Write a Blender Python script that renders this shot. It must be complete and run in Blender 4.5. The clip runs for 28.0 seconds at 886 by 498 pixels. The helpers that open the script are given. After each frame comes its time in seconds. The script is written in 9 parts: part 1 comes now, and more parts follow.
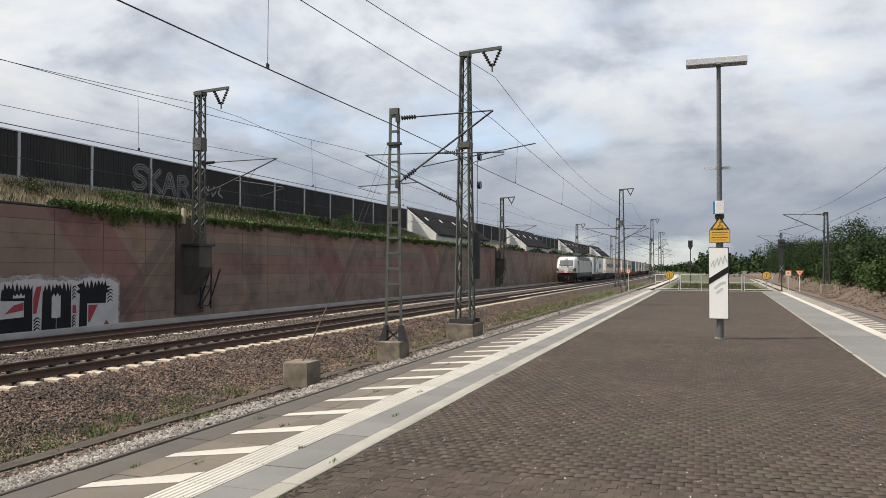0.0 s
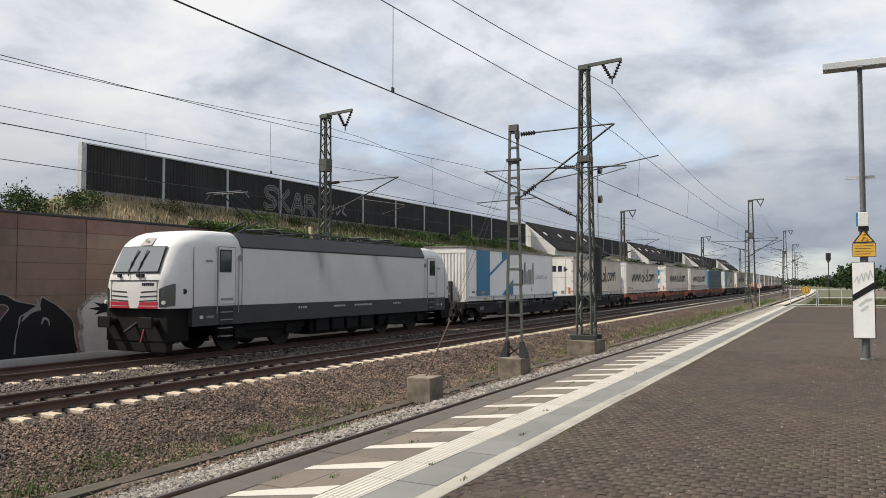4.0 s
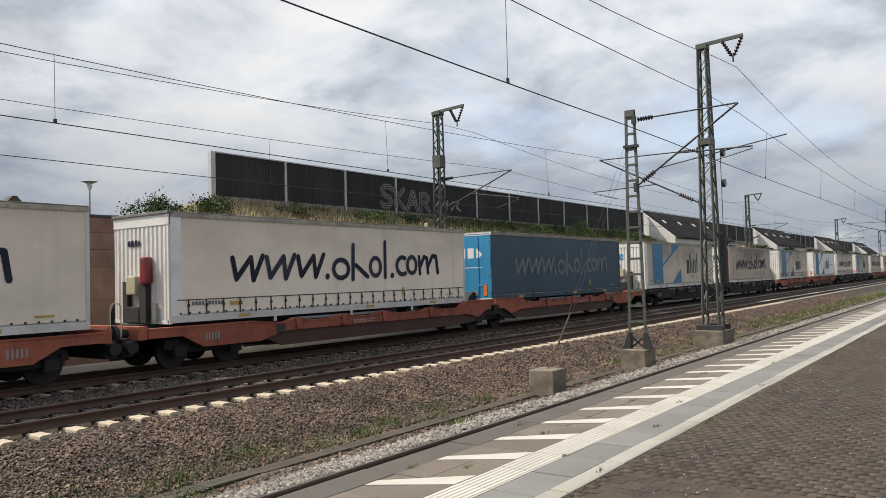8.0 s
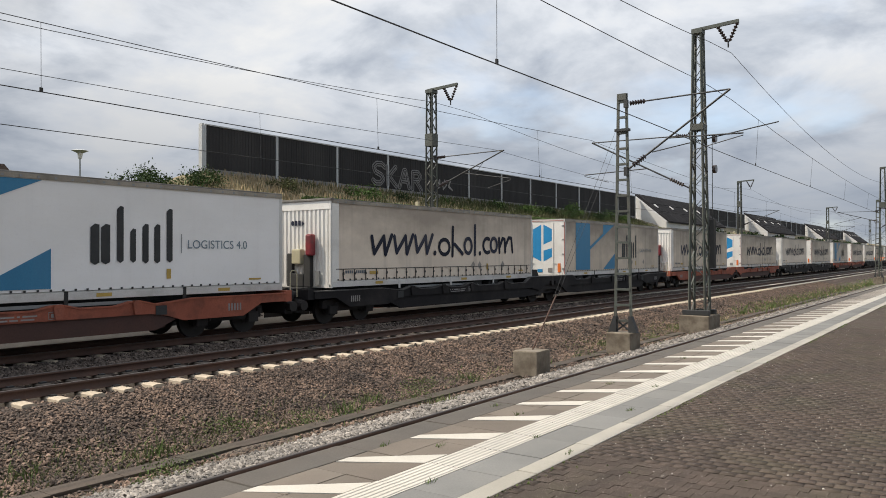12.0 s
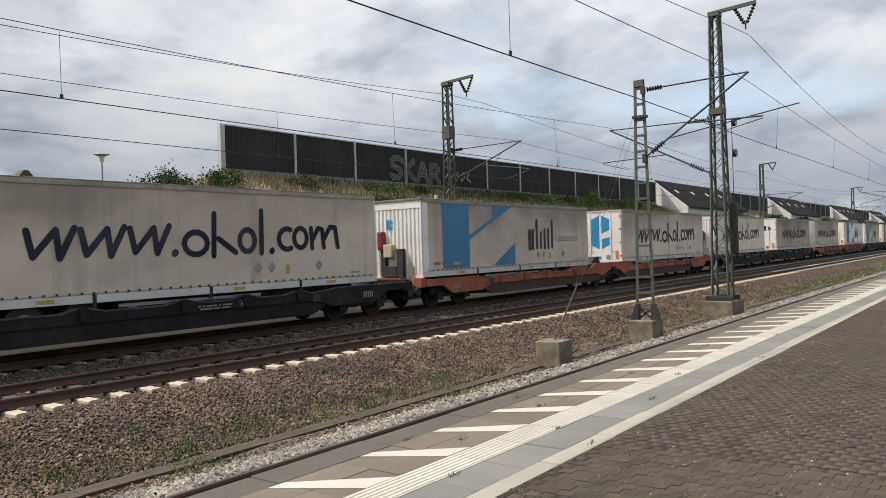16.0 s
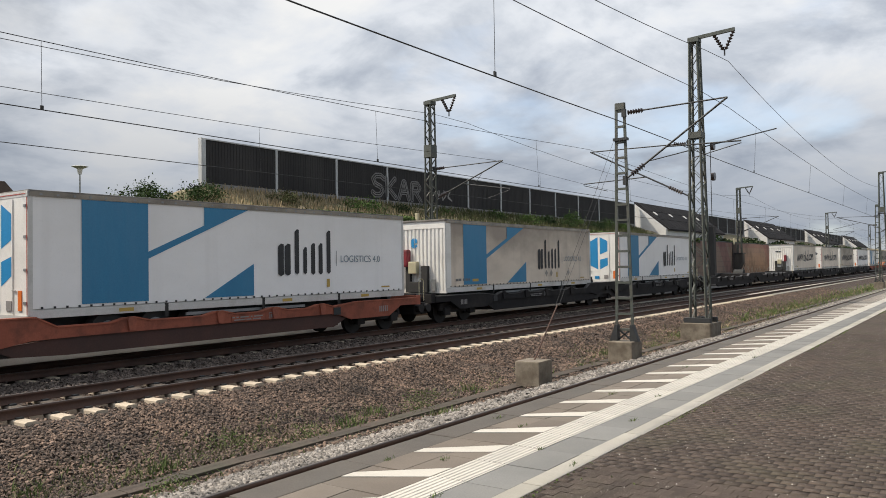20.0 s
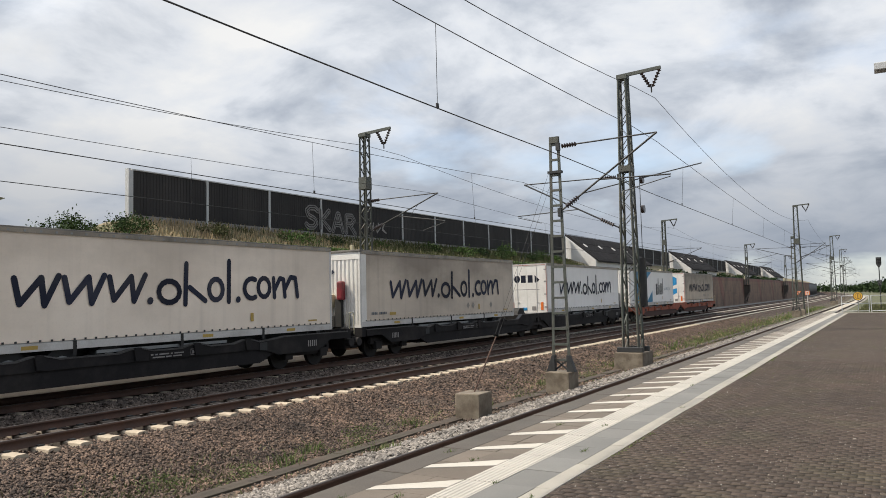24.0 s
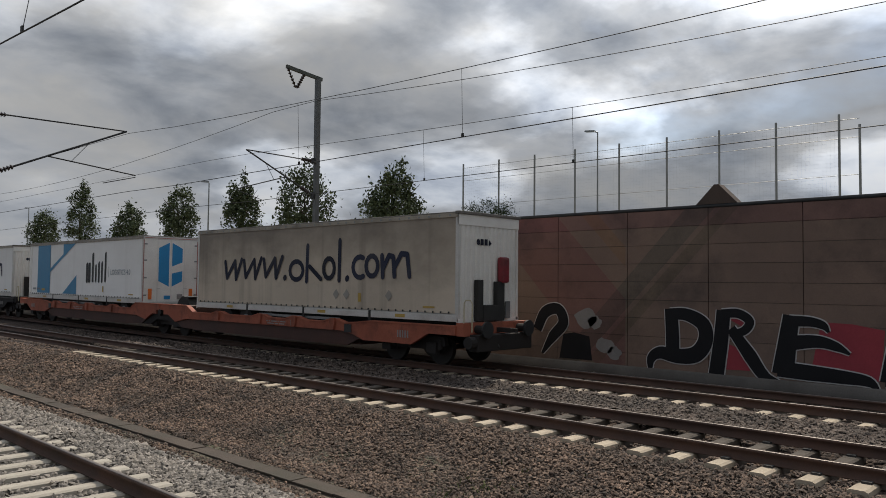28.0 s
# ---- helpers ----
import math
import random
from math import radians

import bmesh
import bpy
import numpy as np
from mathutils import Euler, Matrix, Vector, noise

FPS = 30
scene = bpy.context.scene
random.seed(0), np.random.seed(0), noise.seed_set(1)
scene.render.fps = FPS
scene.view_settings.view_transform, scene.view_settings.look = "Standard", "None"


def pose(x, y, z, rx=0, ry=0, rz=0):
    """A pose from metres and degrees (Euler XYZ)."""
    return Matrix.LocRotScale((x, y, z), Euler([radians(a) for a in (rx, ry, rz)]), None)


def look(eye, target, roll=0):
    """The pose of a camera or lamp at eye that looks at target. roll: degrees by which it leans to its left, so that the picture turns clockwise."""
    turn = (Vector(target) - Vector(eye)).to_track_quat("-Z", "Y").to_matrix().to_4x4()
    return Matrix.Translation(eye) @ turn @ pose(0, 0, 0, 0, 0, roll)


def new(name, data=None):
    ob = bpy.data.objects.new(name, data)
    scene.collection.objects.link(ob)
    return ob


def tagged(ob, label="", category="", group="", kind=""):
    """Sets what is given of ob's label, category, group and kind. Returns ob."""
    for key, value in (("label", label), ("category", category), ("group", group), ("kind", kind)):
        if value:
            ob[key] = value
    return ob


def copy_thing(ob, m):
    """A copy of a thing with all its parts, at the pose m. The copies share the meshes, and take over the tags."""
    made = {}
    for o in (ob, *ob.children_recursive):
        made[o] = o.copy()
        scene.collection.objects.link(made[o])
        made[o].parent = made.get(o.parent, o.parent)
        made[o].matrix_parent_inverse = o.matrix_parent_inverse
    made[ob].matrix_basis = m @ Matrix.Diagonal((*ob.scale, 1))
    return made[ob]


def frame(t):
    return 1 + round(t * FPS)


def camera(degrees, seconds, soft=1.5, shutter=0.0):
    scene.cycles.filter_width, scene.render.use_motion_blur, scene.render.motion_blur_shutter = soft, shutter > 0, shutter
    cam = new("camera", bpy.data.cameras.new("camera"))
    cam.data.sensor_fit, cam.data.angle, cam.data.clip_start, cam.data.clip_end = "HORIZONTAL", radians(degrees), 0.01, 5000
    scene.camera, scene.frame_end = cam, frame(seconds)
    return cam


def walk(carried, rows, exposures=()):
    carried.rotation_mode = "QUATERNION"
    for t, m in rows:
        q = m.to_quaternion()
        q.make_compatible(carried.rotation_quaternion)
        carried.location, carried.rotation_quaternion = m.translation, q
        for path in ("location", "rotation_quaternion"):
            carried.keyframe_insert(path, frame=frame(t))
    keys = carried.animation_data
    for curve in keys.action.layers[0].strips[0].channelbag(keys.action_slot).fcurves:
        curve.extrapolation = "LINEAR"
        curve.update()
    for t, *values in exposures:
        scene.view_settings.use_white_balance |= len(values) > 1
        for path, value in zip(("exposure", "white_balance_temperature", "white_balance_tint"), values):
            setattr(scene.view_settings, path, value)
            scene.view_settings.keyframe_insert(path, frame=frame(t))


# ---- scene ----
# the camera stands on the platform, turns with the train and steps towards the edge at the end
cam = camera(59.91, 28.0, soft=0.9)
PATH = [
    (0.0, pose(0.083, 0.073, 1.556, 91.387, -0.156, 18.605)),
    (0.5, pose(0.072, 0.086, 1.605, 93.979, 1.091, 20.156)),
    (1.0, pose(0.058, 0.087, 1.614, 95.041, 1.648, 18.864)),
    (1.5, pose(0.053, 0.064, 1.608, 93.984, 2.159, 19.004)),
    (2.0, pose(0.063, 0.064, 1.607, 93.273, 2.236, 20.542)),
    (2.5, pose(0.065, 0.045, 1.616, 92.948, 1.973, 22.087)),
    (3.0, pose(0.058, 0.041, 1.615, 92.960, 1.632, 23.626)),
    (3.5, pose(0.046, 0.019, 1.609, 92.907, 0.701, 25.178)),
    (4.0, pose(0.027, -0.008, 1.597, 92.479, -0.001, 27.362)),
    (4.5, pose(0.017, -0.009, 1.598, 92.114, -0.063, 29.796)),
    (6.5, pose(0.009, -0.000, 1.571, 91.247, 0.512, 33.765)),
    (7.0, pose(-0.012, -0.000, 1.569, 91.280, 0.816, 32.615)),
    (7.5, pose(-0.053, -0.017, 1.561, 90.781, 0.803, 33.241)),
    (8.0, pose(-0.085, -0.032, 1.564, 92.174, 1.544, 35.869)),
    (8.5, pose(-0.099, -0.027, 1.568, 91.916, 0.863, 38.974)),
    (9.0, pose(-0.112, -0.042, 1.569, 91.263, 0.590, 40.681)),
    (9.5, pose(-0.106, -0.030, 1.577, 91.145, 0.414, 40.716)),
    (10.0, pose(-0.069, -0.000, 1.578, 90.460, 0.862, 39.554)),
    (10.5, pose(-0.032, 0.021, 1.576, 89.730, 0.469, 37.296)),
    (11.0, pose(0.008, 0.033, 1.585, 89.773, 0.313, 35.700)),
    (11.5, pose(0.025, 0.031, 1.588, 90.345, 0.236, 35.495)),
    (12.0, pose(0.037, 0.021, 1.585, 90.558, 0.131, 35.299)),
    (12.5, pose(0.038, -0.006, 1.583, 90.651, 0.470, 37.018)),
    (14.5, pose(-0.018, -0.030, 1.606, 90.791, 2.838, 41.699)),
    (15.0, pose(-0.010, -0.025, 1.598, 89.982, 2.542, 40.697)),
    (15.5, pose(0.035, -0.009, 1.603, 89.510, 1.749, 38.522)),
    (16.0, pose(0.084, 0.006, 1.607, 90.000, 1.746, 36.850)),
    (16.5, pose(0.087, 0.001, 1.608, 90.397, 1.729, 35.821)),
    (17.0, pose(0.077, -0.012, 1.613, 90.845, 1.531, 35.714)),
    (17.5, pose(0.076, -0.023, 1.615, 91.363, 1.443, 35.644)),
    (18.0, pose(0.071, -0.031, 1.613, 91.537, 1.493, 36.139)),
    (18.5, pose(0.079, -0.014, 1.611, 91.271, 1.353, 35.645)),
    (19.0, pose(0.072, -0.002, 1.602, 90.846, 0.963, 35.387)),
    (19.5, pose(0.062, -0.006, 1.605, 90.704, 0.875, 35.430)),
    (20.0, pose(0.045, -0.014, 1.613, 91.325, 0.901, 35.309)),
    (20.5, pose(0.006, -0.023, 1.613, 91.685, 1.511, 33.896)),
    (21.0, pose(-0.038, -0.035, 1.607, 90.839, 1.858, 32.888)),
    (21.5, pose(-0.040, -0.038, 1.614, 90.216, 2.302, 32.760)),
    (22.0, pose(-0.026, -0.031, 1.624, 90.353, 1.116, 29.799)),
    (22.5, pose(-0.030, -0.031, 1.622, 90.782, 0.854, 28.692)),
    (24.5, pose(-0.188, -0.029, 1.589, 94.380, 1.922, 31.242)),
    (25.0, pose(-0.203, -0.037, 1.579, 94.037, 1.442, 33.945)),
    (25.5, pose(-0.393, 0.063, 1.583, 93.931, 0.638, 38.510)),
    (26.0, pose(-0.537, 0.175, 1.577, 93.836, -0.378, 46.535)),
    (26.2, pose(-0.543, 0.288, 1.598, 93.325, -0.061, 52.114)),
    (26.4, pose(-0.580, 0.336, 1.613, 92.686, -0.733, 58.956)),
    (26.6, pose(-0.731, 0.348, 1.634, 92.358, -1.067, 68.271)),
    (26.9, pose(-1.055, 0.365, 1.631, 92.368, 1.262, 82.002)),
    (27.0, pose(-1.200, 0.365, 1.635, 91.869, 0.882, 86.857)),
    (27.2, pose(-1.529, 0.339, 1.602, 91.569, 0.045, 99.441)),
    (27.4, pose(-1.921, 0.263, 1.583, 91.750, -0.053, 112.740)),
    (27.6, pose(-2.213, 0.059, 1.596, 91.063, 0.223, 122.140)),
    (27.8, pose(-2.388, -0.167, 1.602, 90.846, -0.070, 127.640)),
    (28.0, pose(-2.569, -0.388, 1.614, 92.504, -0.608, 133.544)),
]
walk(cam, PATH, ((0.0, 0.0), (26.2, 0.0), (27.0, -0.22), (28.0, -0.75)))

# ---------- world, sun ----------
SUN_YAW, SUN_UP = 118.0, 50.0          # where the sun stands, degrees from +y to the left, and above the horizon

SUN_DIR = (-math.sin(radians(SUN_YAW)) * math.cos(radians(SUN_UP)), math.cos(radians(SUN_YAW)) * math.cos(radians(SUN_UP)), math.sin(radians(SUN_UP)))


def build_world():
    w = bpy.data.worlds.new("sky")
    scene.world = w
    w.use_nodes = True
    nt = w.node_tree
    nt.nodes.clear()
    N = nt.nodes.new
    L = nt.links.new
    out, bg = N("ShaderNodeOutputWorld"), N("ShaderNodeBackground")
    sky = N("ShaderNodeTexSky")
    sky.sky_type = "NISHITA"
    sky.sun_disc = False
    sky.sun_elevation = radians(SUN_UP)
    sky.sun_rotation = radians(-SUN_YAW)
    tc = N("ShaderNodeTexCoord")
    sep = N("ShaderNodeSeparateXYZ")
    L(tc.outputs["Generated"], sep.inputs[0])
    up = N("ShaderNodeMath"); up.operation = "MAXIMUM"; up.inputs[1].default_value = 0.0
    L(sep.outputs["Z"], up.inputs[0])
    add = N("ShaderNodeMath"); add.operation = "ADD"; add.inputs[1].default_value = 0.30
    L(up.outputs[0], add.inputs[0])
    div = N("ShaderNodeVectorMath"); div.operation = "DIVIDE"
    comb = N("ShaderNodeCombineXYZ")
    for i in range(3):
        L(add.outputs[0], comb.inputs[i])
    L(tc.outputs["Generated"], div.inputs[0])
    L(comb.outputs[0], div.inputs[1])
    flat = N("ShaderNodeVectorMath"); flat.operation = "MULTIPLY"; flat.inputs[1].default_value = (1, 1, 1.0)
    L(div.outputs[0], flat.inputs[0])

    def noise_tex(scale, detail, rough, dist, shift):
        mp = N("ShaderNodeMapping"); mp.inputs["Location"].default_value = shift
        L(flat.outputs[0], mp.inputs["Vector"])
        n = N("ShaderNodeTexNoise")
        n.inputs["Scale"].default_value = scale
        n.inputs["Detail"].default_value = detail
        n.inputs["Roughness"].default_value = rough
        n.inputs["Distortion"].default_value = dist
        L(mp.outputs[0], n.inputs["Vector"])
        return n

    def ramp(src, stops):
        r = N("ShaderNodeValToRGB")
        while len(r.color_ramp.elements) < len(stops):
            r.color_ramp.elements.new(0.5)
        for e, (p, c) in zip(r.color_ramp.elements, stops):
            e.position, e.color = p, (*c, 1)
        L(src, r.inputs[0])
        return r

    cover = ramp(noise_tex(1.1, 6, 0.52, 0.0, (3.1, 1.7, 0)).outputs["Fac"], [(0.33, (0, 0, 0)), (0.47, (1, 1, 1))])
    body = ramp(noise_tex(2.6, 9, 0.56, 0.25, (7.3, 2.2, 1)).outputs["Fac"],
                [(0.31, (0.28, 0.315, 0.38)), (0.42, (0.43, 0.465, 0.52)), (0.53, (0.60, 0.625, 0.665)), (0.66, (0.71, 0.711, 0.708))])
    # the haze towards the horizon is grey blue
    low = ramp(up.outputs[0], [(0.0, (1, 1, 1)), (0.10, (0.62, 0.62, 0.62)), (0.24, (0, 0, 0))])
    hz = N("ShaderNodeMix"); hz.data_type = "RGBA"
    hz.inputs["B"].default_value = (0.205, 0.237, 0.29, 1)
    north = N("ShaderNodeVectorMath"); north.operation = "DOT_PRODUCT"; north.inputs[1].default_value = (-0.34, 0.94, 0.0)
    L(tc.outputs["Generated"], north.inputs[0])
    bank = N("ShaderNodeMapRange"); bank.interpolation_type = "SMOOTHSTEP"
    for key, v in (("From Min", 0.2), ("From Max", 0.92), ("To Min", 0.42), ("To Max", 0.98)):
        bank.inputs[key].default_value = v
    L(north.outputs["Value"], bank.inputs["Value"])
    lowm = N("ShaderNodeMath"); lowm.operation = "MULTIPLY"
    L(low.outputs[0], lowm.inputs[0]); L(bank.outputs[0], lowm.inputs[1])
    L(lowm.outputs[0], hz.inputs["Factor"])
    L(body.outputs[0], hz.inputs["A"])
    blue = N("ShaderNodeMix"); blue.data_type = "RGBA"; blue.blend_type = "MULTIPLY"
    blue.inputs["Factor"].default_value = 1
    blue.inputs["B"].default_value = (0.10, 0.10, 0.10, 1)
    L(sky.outputs[0], blue.inputs["A"])
    lift = N("ShaderNodeMix"); lift.data_type = "RGBA"; lift.blend_type = "ADD"
    lift.inputs["Factor"].default_value = 1
    lift.inputs["B"].default_value = (0.22, 0.24, 0.27, 1)
    L(blue.outputs["Result"], lift.inputs["A"])
    mix = N("ShaderNodeMix"); mix.data_type = "RGBA"
    L(cover.outputs[0], mix.inputs["Factor"])
    L(lift.outputs["Result"], mix.inputs["A"])
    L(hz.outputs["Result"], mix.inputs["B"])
    # the clouds are brighter round the veiled sun
    toward = N("ShaderNodeVectorMath"); toward.operation = "DOT_PRODUCT"
    L(tc.outputs["Generated"], toward.inputs[0])
    toward.inputs[1].default_value = SUN_DIR
    near = N("ShaderNodeMapRange"); near.inputs["From Min"].default_value = 0.50; near.inputs["From Max"].default_value = 0.90
    L(toward.outputs["Value"], near.inputs["Value"])
    thin = ramp(noise_tex(1.75, 7, 0.50, 0.15, (SKY_SHIFT, 0.9, 0.4)).outputs["Fac"], [(0.38, (0.10, 0.10, 0.10)), (0.47, (0.28, 0.28, 0.28)), (0.57, (1, 1, 1))])
    swing = N("ShaderNodeMath"); swing.operation = "MULTIPLY_ADD"; swing.inputs[1].default_value = 2.3; swing.inputs[2].default_value = -0.84
    L(thin.outputs[0], swing.inputs[0])
    gain = N("ShaderNodeMath"); gain.operation = "MULTIPLY_ADD"; gain.inputs[2].default_value = 1.0
    core = N("ShaderNodeMath"); core.operation = "POWER"; core.inputs[1].default_value = 4.0
    L(near.outputs[0], core.inputs[0])
    both = N("ShaderNodeMath"); both.operation = "MULTIPLY_ADD"; both.inputs[1].default_value = 1.3
    L(core.outputs[0], both.inputs[0]); L(swing.outputs[0], both.inputs[2])
    L(near.outputs[0], gain.inputs[0]); L(both.outputs[0], gain.inputs[1])
    # the cover is thinner towards the north
    clear = N("ShaderNodeMapRange"); clear.interpolation_type = "SMOOTHSTEP"
    for key, v in (("From Min", 0.66), ("From Max", 0.98), ("To Min", 0.92), ("To Max", 1.06)):
        clear.inputs[key].default_value = v
    L(north.outputs["Value"], clear.inputs["Value"])
    wide = N("ShaderNodeMath"); wide.operation = "MULTIPLY"
    L(gain.outputs[0], wide.inputs[0]); L(clear.outputs[0], wide.inputs[1])
    glow = N("ShaderNodeVectorMath"); glow.operation = "SCALE"
    L(mix.outputs["Result"], glow.inputs[0]); L(wide.outputs[0], glow.inputs["Scale"])
    L(glow.outputs[0], bg.inputs["Color"])
    bg.inputs["Strength"].default_value = SKY
    L(bg.outputs[0], out.inputs[0])


SKY, SKY_SHIFT = 1.25, 5.2
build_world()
sun = new("sun", bpy.data.lights.new("sun", "SUN"))
sun.data.energy, sun.data.angle, sun.data.color = 5.0, radians(0.6), (1.0, 0.90, 0.75)
sun.matrix_world = look(Vector(SUN_DIR) * 50, (0, 0, 0))

# ---------- materials ----------


def surf(name, c1, c2=None, s1=3.0, s2=40.0, rough=0.7, metal=0.0, bump=0.2, dist=0.01, rand=0.0, island=0.0,
         dirt=None, dirt_scale=0.7, dirt_amt=0.5, world=False, streak=1.0, emit=0.0, spec=0.5, speck=None, streaks=None):
    """A painted or mineral surface: two tones in large and fine grain, stains, relief."""
    m = bpy.data.materials.new(name)
    m.use_nodes = True
    nt = m.node_tree
    nt.nodes.clear()
    N, L = nt.nodes.new, nt.links.new
    out, b = N("ShaderNodeOutputMaterial"), N("ShaderNodeBsdfPrincipled")
    L(b.outputs[0], out.inputs[0])
    if world:
        vec = N("ShaderNodeNewGeometry").outputs["Position"]
    else:
        vec = N("ShaderNodeTexCoord").outputs["Object"]
    if c2 is None:
        c2 = tuple(v * 0.8 for v in c1)

    def noise_tex(scale, detail=4, rgh=0.6, stretch=1.0):
        n = N("ShaderNodeTexNoise")
        n.inputs["Scale"].default_value, n.inputs["Detail"].default_value, n.inputs["Roughness"].default_value = scale, detail, rgh
        if stretch != 1.0:
            mp = N("ShaderNodeMapping"); mp.inputs["Scale"].default_value = (1, 1, 1 / stretch)
            L(vec, mp.inputs["Vector"]); L(mp.outputs[0], n.inputs["Vector"])
        else:
            L(vec, n.inputs["Vector"])
        return n.outputs["Fac"]

    def mixc(fac, a, bb):
        x = N("ShaderNodeMix"); x.data_type = "RGBA"
        for key, v in (("Factor", fac), ("A", a), ("B", bb)):
            if isinstance(v, (int, float)):
                x.inputs[key].default_value = v
            elif isinstance(v, tuple):
                x.inputs[key].default_value = (*v, 1)
            else:
                L(v, x.inputs[key])
        return x.outputs["Result"]

    def spread(src, lo, hi):
        r = N("ShaderNodeMapRange")
        r.inputs["From Min"].default_value, r.inputs["From Max"].default_value = lo, hi
        L(src, r.inputs["Value"])
        return r.outputs[0]

    fine = noise_tex(s2, 5, 0.65)
    col = mixc(spread(noise_tex(s1, 5, 0.6, streak), 0.35, 0.65), c1, c2)
    col = mixc(spread(fine, 0.25, 0.75), col, mixc(0.5, col, tuple(v * 0.72 for v in c2)))
    if dirt:
        d = spread(noise_tex(dirt_scale, 6, 0.65, streak), 0.48, 0.72)
        k = N("ShaderNodeMath"); k.operation = "MULTIPLY"; k.inputs[1].default_value = dirt_amt
        L(d, k.inputs[0])
        col = mixc(k.outputs[0], col, dirt)
    if streaks:
        mp = N("ShaderNodeMapping"); mp.inputs["Scale"].default_value = (1.0, 1.9, 0.16)
        L(vec, mp.inputs["Vector"])
        sn = N("ShaderNodeTexNoise"); sn.inputs["Scale"].default_value = 1.0; sn.inputs["Detail"].default_value = 5; sn.inputs["Roughness"].default_value = 0.62
        L(mp.outputs[0], sn.inputs["Vector"])
        k = N("ShaderNodeMath"); k.operation = "MULTIPLY"; k.inputs[1].default_value = streaks[1]
        L(spread(sn.outputs["Fac"], 0.44, 0.66), k.inputs[0])
        col = mixc(k.outputs[0], col, streaks[0])
    if speck:
        sc, size_, lo = speck
        col = mixc(spread(noise_tex(size_, 2, 0.5), lo, lo + 0.04), col, sc)
    for amount, node, socket in ((rand, "ShaderNodeObjectInfo", "Random"), (island, "ShaderNodeNewGeometry", "Random Per Island")):
        if amount:
            h = N("ShaderNodeHueSaturation")
            r = N("ShaderNodeMapRange")
            r.inputs["To Min"].default_value, r.inputs["To Max"].default_value = 1 - amount, 1 + amount
            L(N(node).outputs[socket], r.inputs["Value"])
            L(r.outputs[0], h.inputs["Value"])
            L(col, h.inputs["Color"])
            col = h.outputs[0]
    L(col, b.inputs["Base Color"])
    b.inputs["Metallic"].default_value = metal
    b.inputs["Specular IOR Level"].default_value = spec
    rr = N("ShaderNodeMapRange")
    rr.inputs["To Min"].default_value, rr.inputs["To Max"].default_value = max(0.03, rough - 0.1), min(1.0, rough + 0.1)
    L(fine, rr.inputs["Value"]); L(rr.outputs[0], b.inputs["Roughness"])
    if bump:
        bp = N("ShaderNodeBump")
        bp.inputs["Strength"].default_value, bp.inputs["Distance"].default_value = bump, dist
        L(fine, bp.inputs["Height"]); L(bp.outputs[0], b.inputs["Normal"])
    if emit:
        L(col, b.inputs["Emission Color"])
        b.inputs["Emission Strength"].default_value = emit
    return m


def glass_mat(name, tint=(0.03, 0.04, 0.045), rough=0.06):
    m = bpy.data.materials.new(name)
    m.use_nodes = True
    b = m.node_tree.nodes["Principled BSDF"]
    b.inputs["Base Color"].default_value = (*tint, 1)
    b.inputs["Roughness"].default_value = rough
    b.inputs["Specular IOR Level"].default_value = 0.9
    b.inputs["Coat Weight"].default_value = 0.6
    return m


M = {}
M["stone_brown"] = surf("stone_brown", (0.168, 0.112, 0.080), (0.062, 0.044, 0.034), 0.8, 60, 0.9, 0, 0.3, 0.01, island=0.9, world=True)
M["stone_grey"] = surf("stone_grey", (0.28, 0.25, 0.218), (0.148, 0.135, 0.121), 0.9, 60, 0.9, 0, 0.3, 0.01, island=0.6, world=True)
M["stone_dark"] = surf("stone_dark", (0.142, 0.110, 0.090), (0.068, 0.054, 0.046), 0.8, 60, 0.9, 0, 0.3, 0.01, island=0.5, world=True)
M["dry_ground"] = surf("dry_ground", (0.27, 0.215, 0.13), (0.17, 0.145, 0.085), 0.9, 20, 0.95, 0, 0.6, 0.05, world=True, dirt=(0.07, 0.09, 0.03), dirt_scale=0.5, dirt_amt=0.8)
M["meadow"] = surf("meadow", (0.062, 0.078, 0.034), (0.095, 0.095, 0.05), 0.25, 6, 0.95, 0, 0.5, 0.08, world=True, dirt=(0.17, 0.15, 0.09), dirt_scale=0.06, dirt_amt=0.6)
M["gravel_slope"] = surf("gravel_slope", (0.095, 0.070, 0.052), (0.14, 0.10, 0.076), 0.5, 9, 0.95, 0, 0.8, 0.08, world=True, dirt=(0.12, 0.10, 0.06), dirt_amt=0.4)
M["concrete"] = surf("concrete", (0.36, 0.35, 0.32), (0.27, 0.26, 0.24), 1.4, 45, 0.88, 0, 0.35, 0.006, dirt=(0.15, 0.135, 0.11), dirt_scale=1.1, dirt_amt=0.6, world=True)
M["concrete_brown"] = surf("concrete_brown", (0.25, 0.215, 0.165), (0.15, 0.122, 0.090), 2.2, 45, 0.9, 0, 0.5, 0.012, dirt=(0.085, 0.066, 0.045), dirt_scale=2.2, dirt_amt=0.7, world=True)
M["plinth"] = surf("plinth", (0.40, 0.385, 0.36), (0.30, 0.29, 0.27), 0.8, 30, 0.9, 0, 0.3, 0.006, dirt=(0.22, 0.20, 0.18), dirt_amt=0.5, world=True)
M["plinth_dirty"] = surf("plinth_dirty", (0.17, 0.155, 0.14), (0.12, 0.11, 0.10), 0.8, 30, 0.9, 0, 0.3, 0.006, dirt=(0.07, 0.062, 0.055), dirt_amt=0.7, world=True)
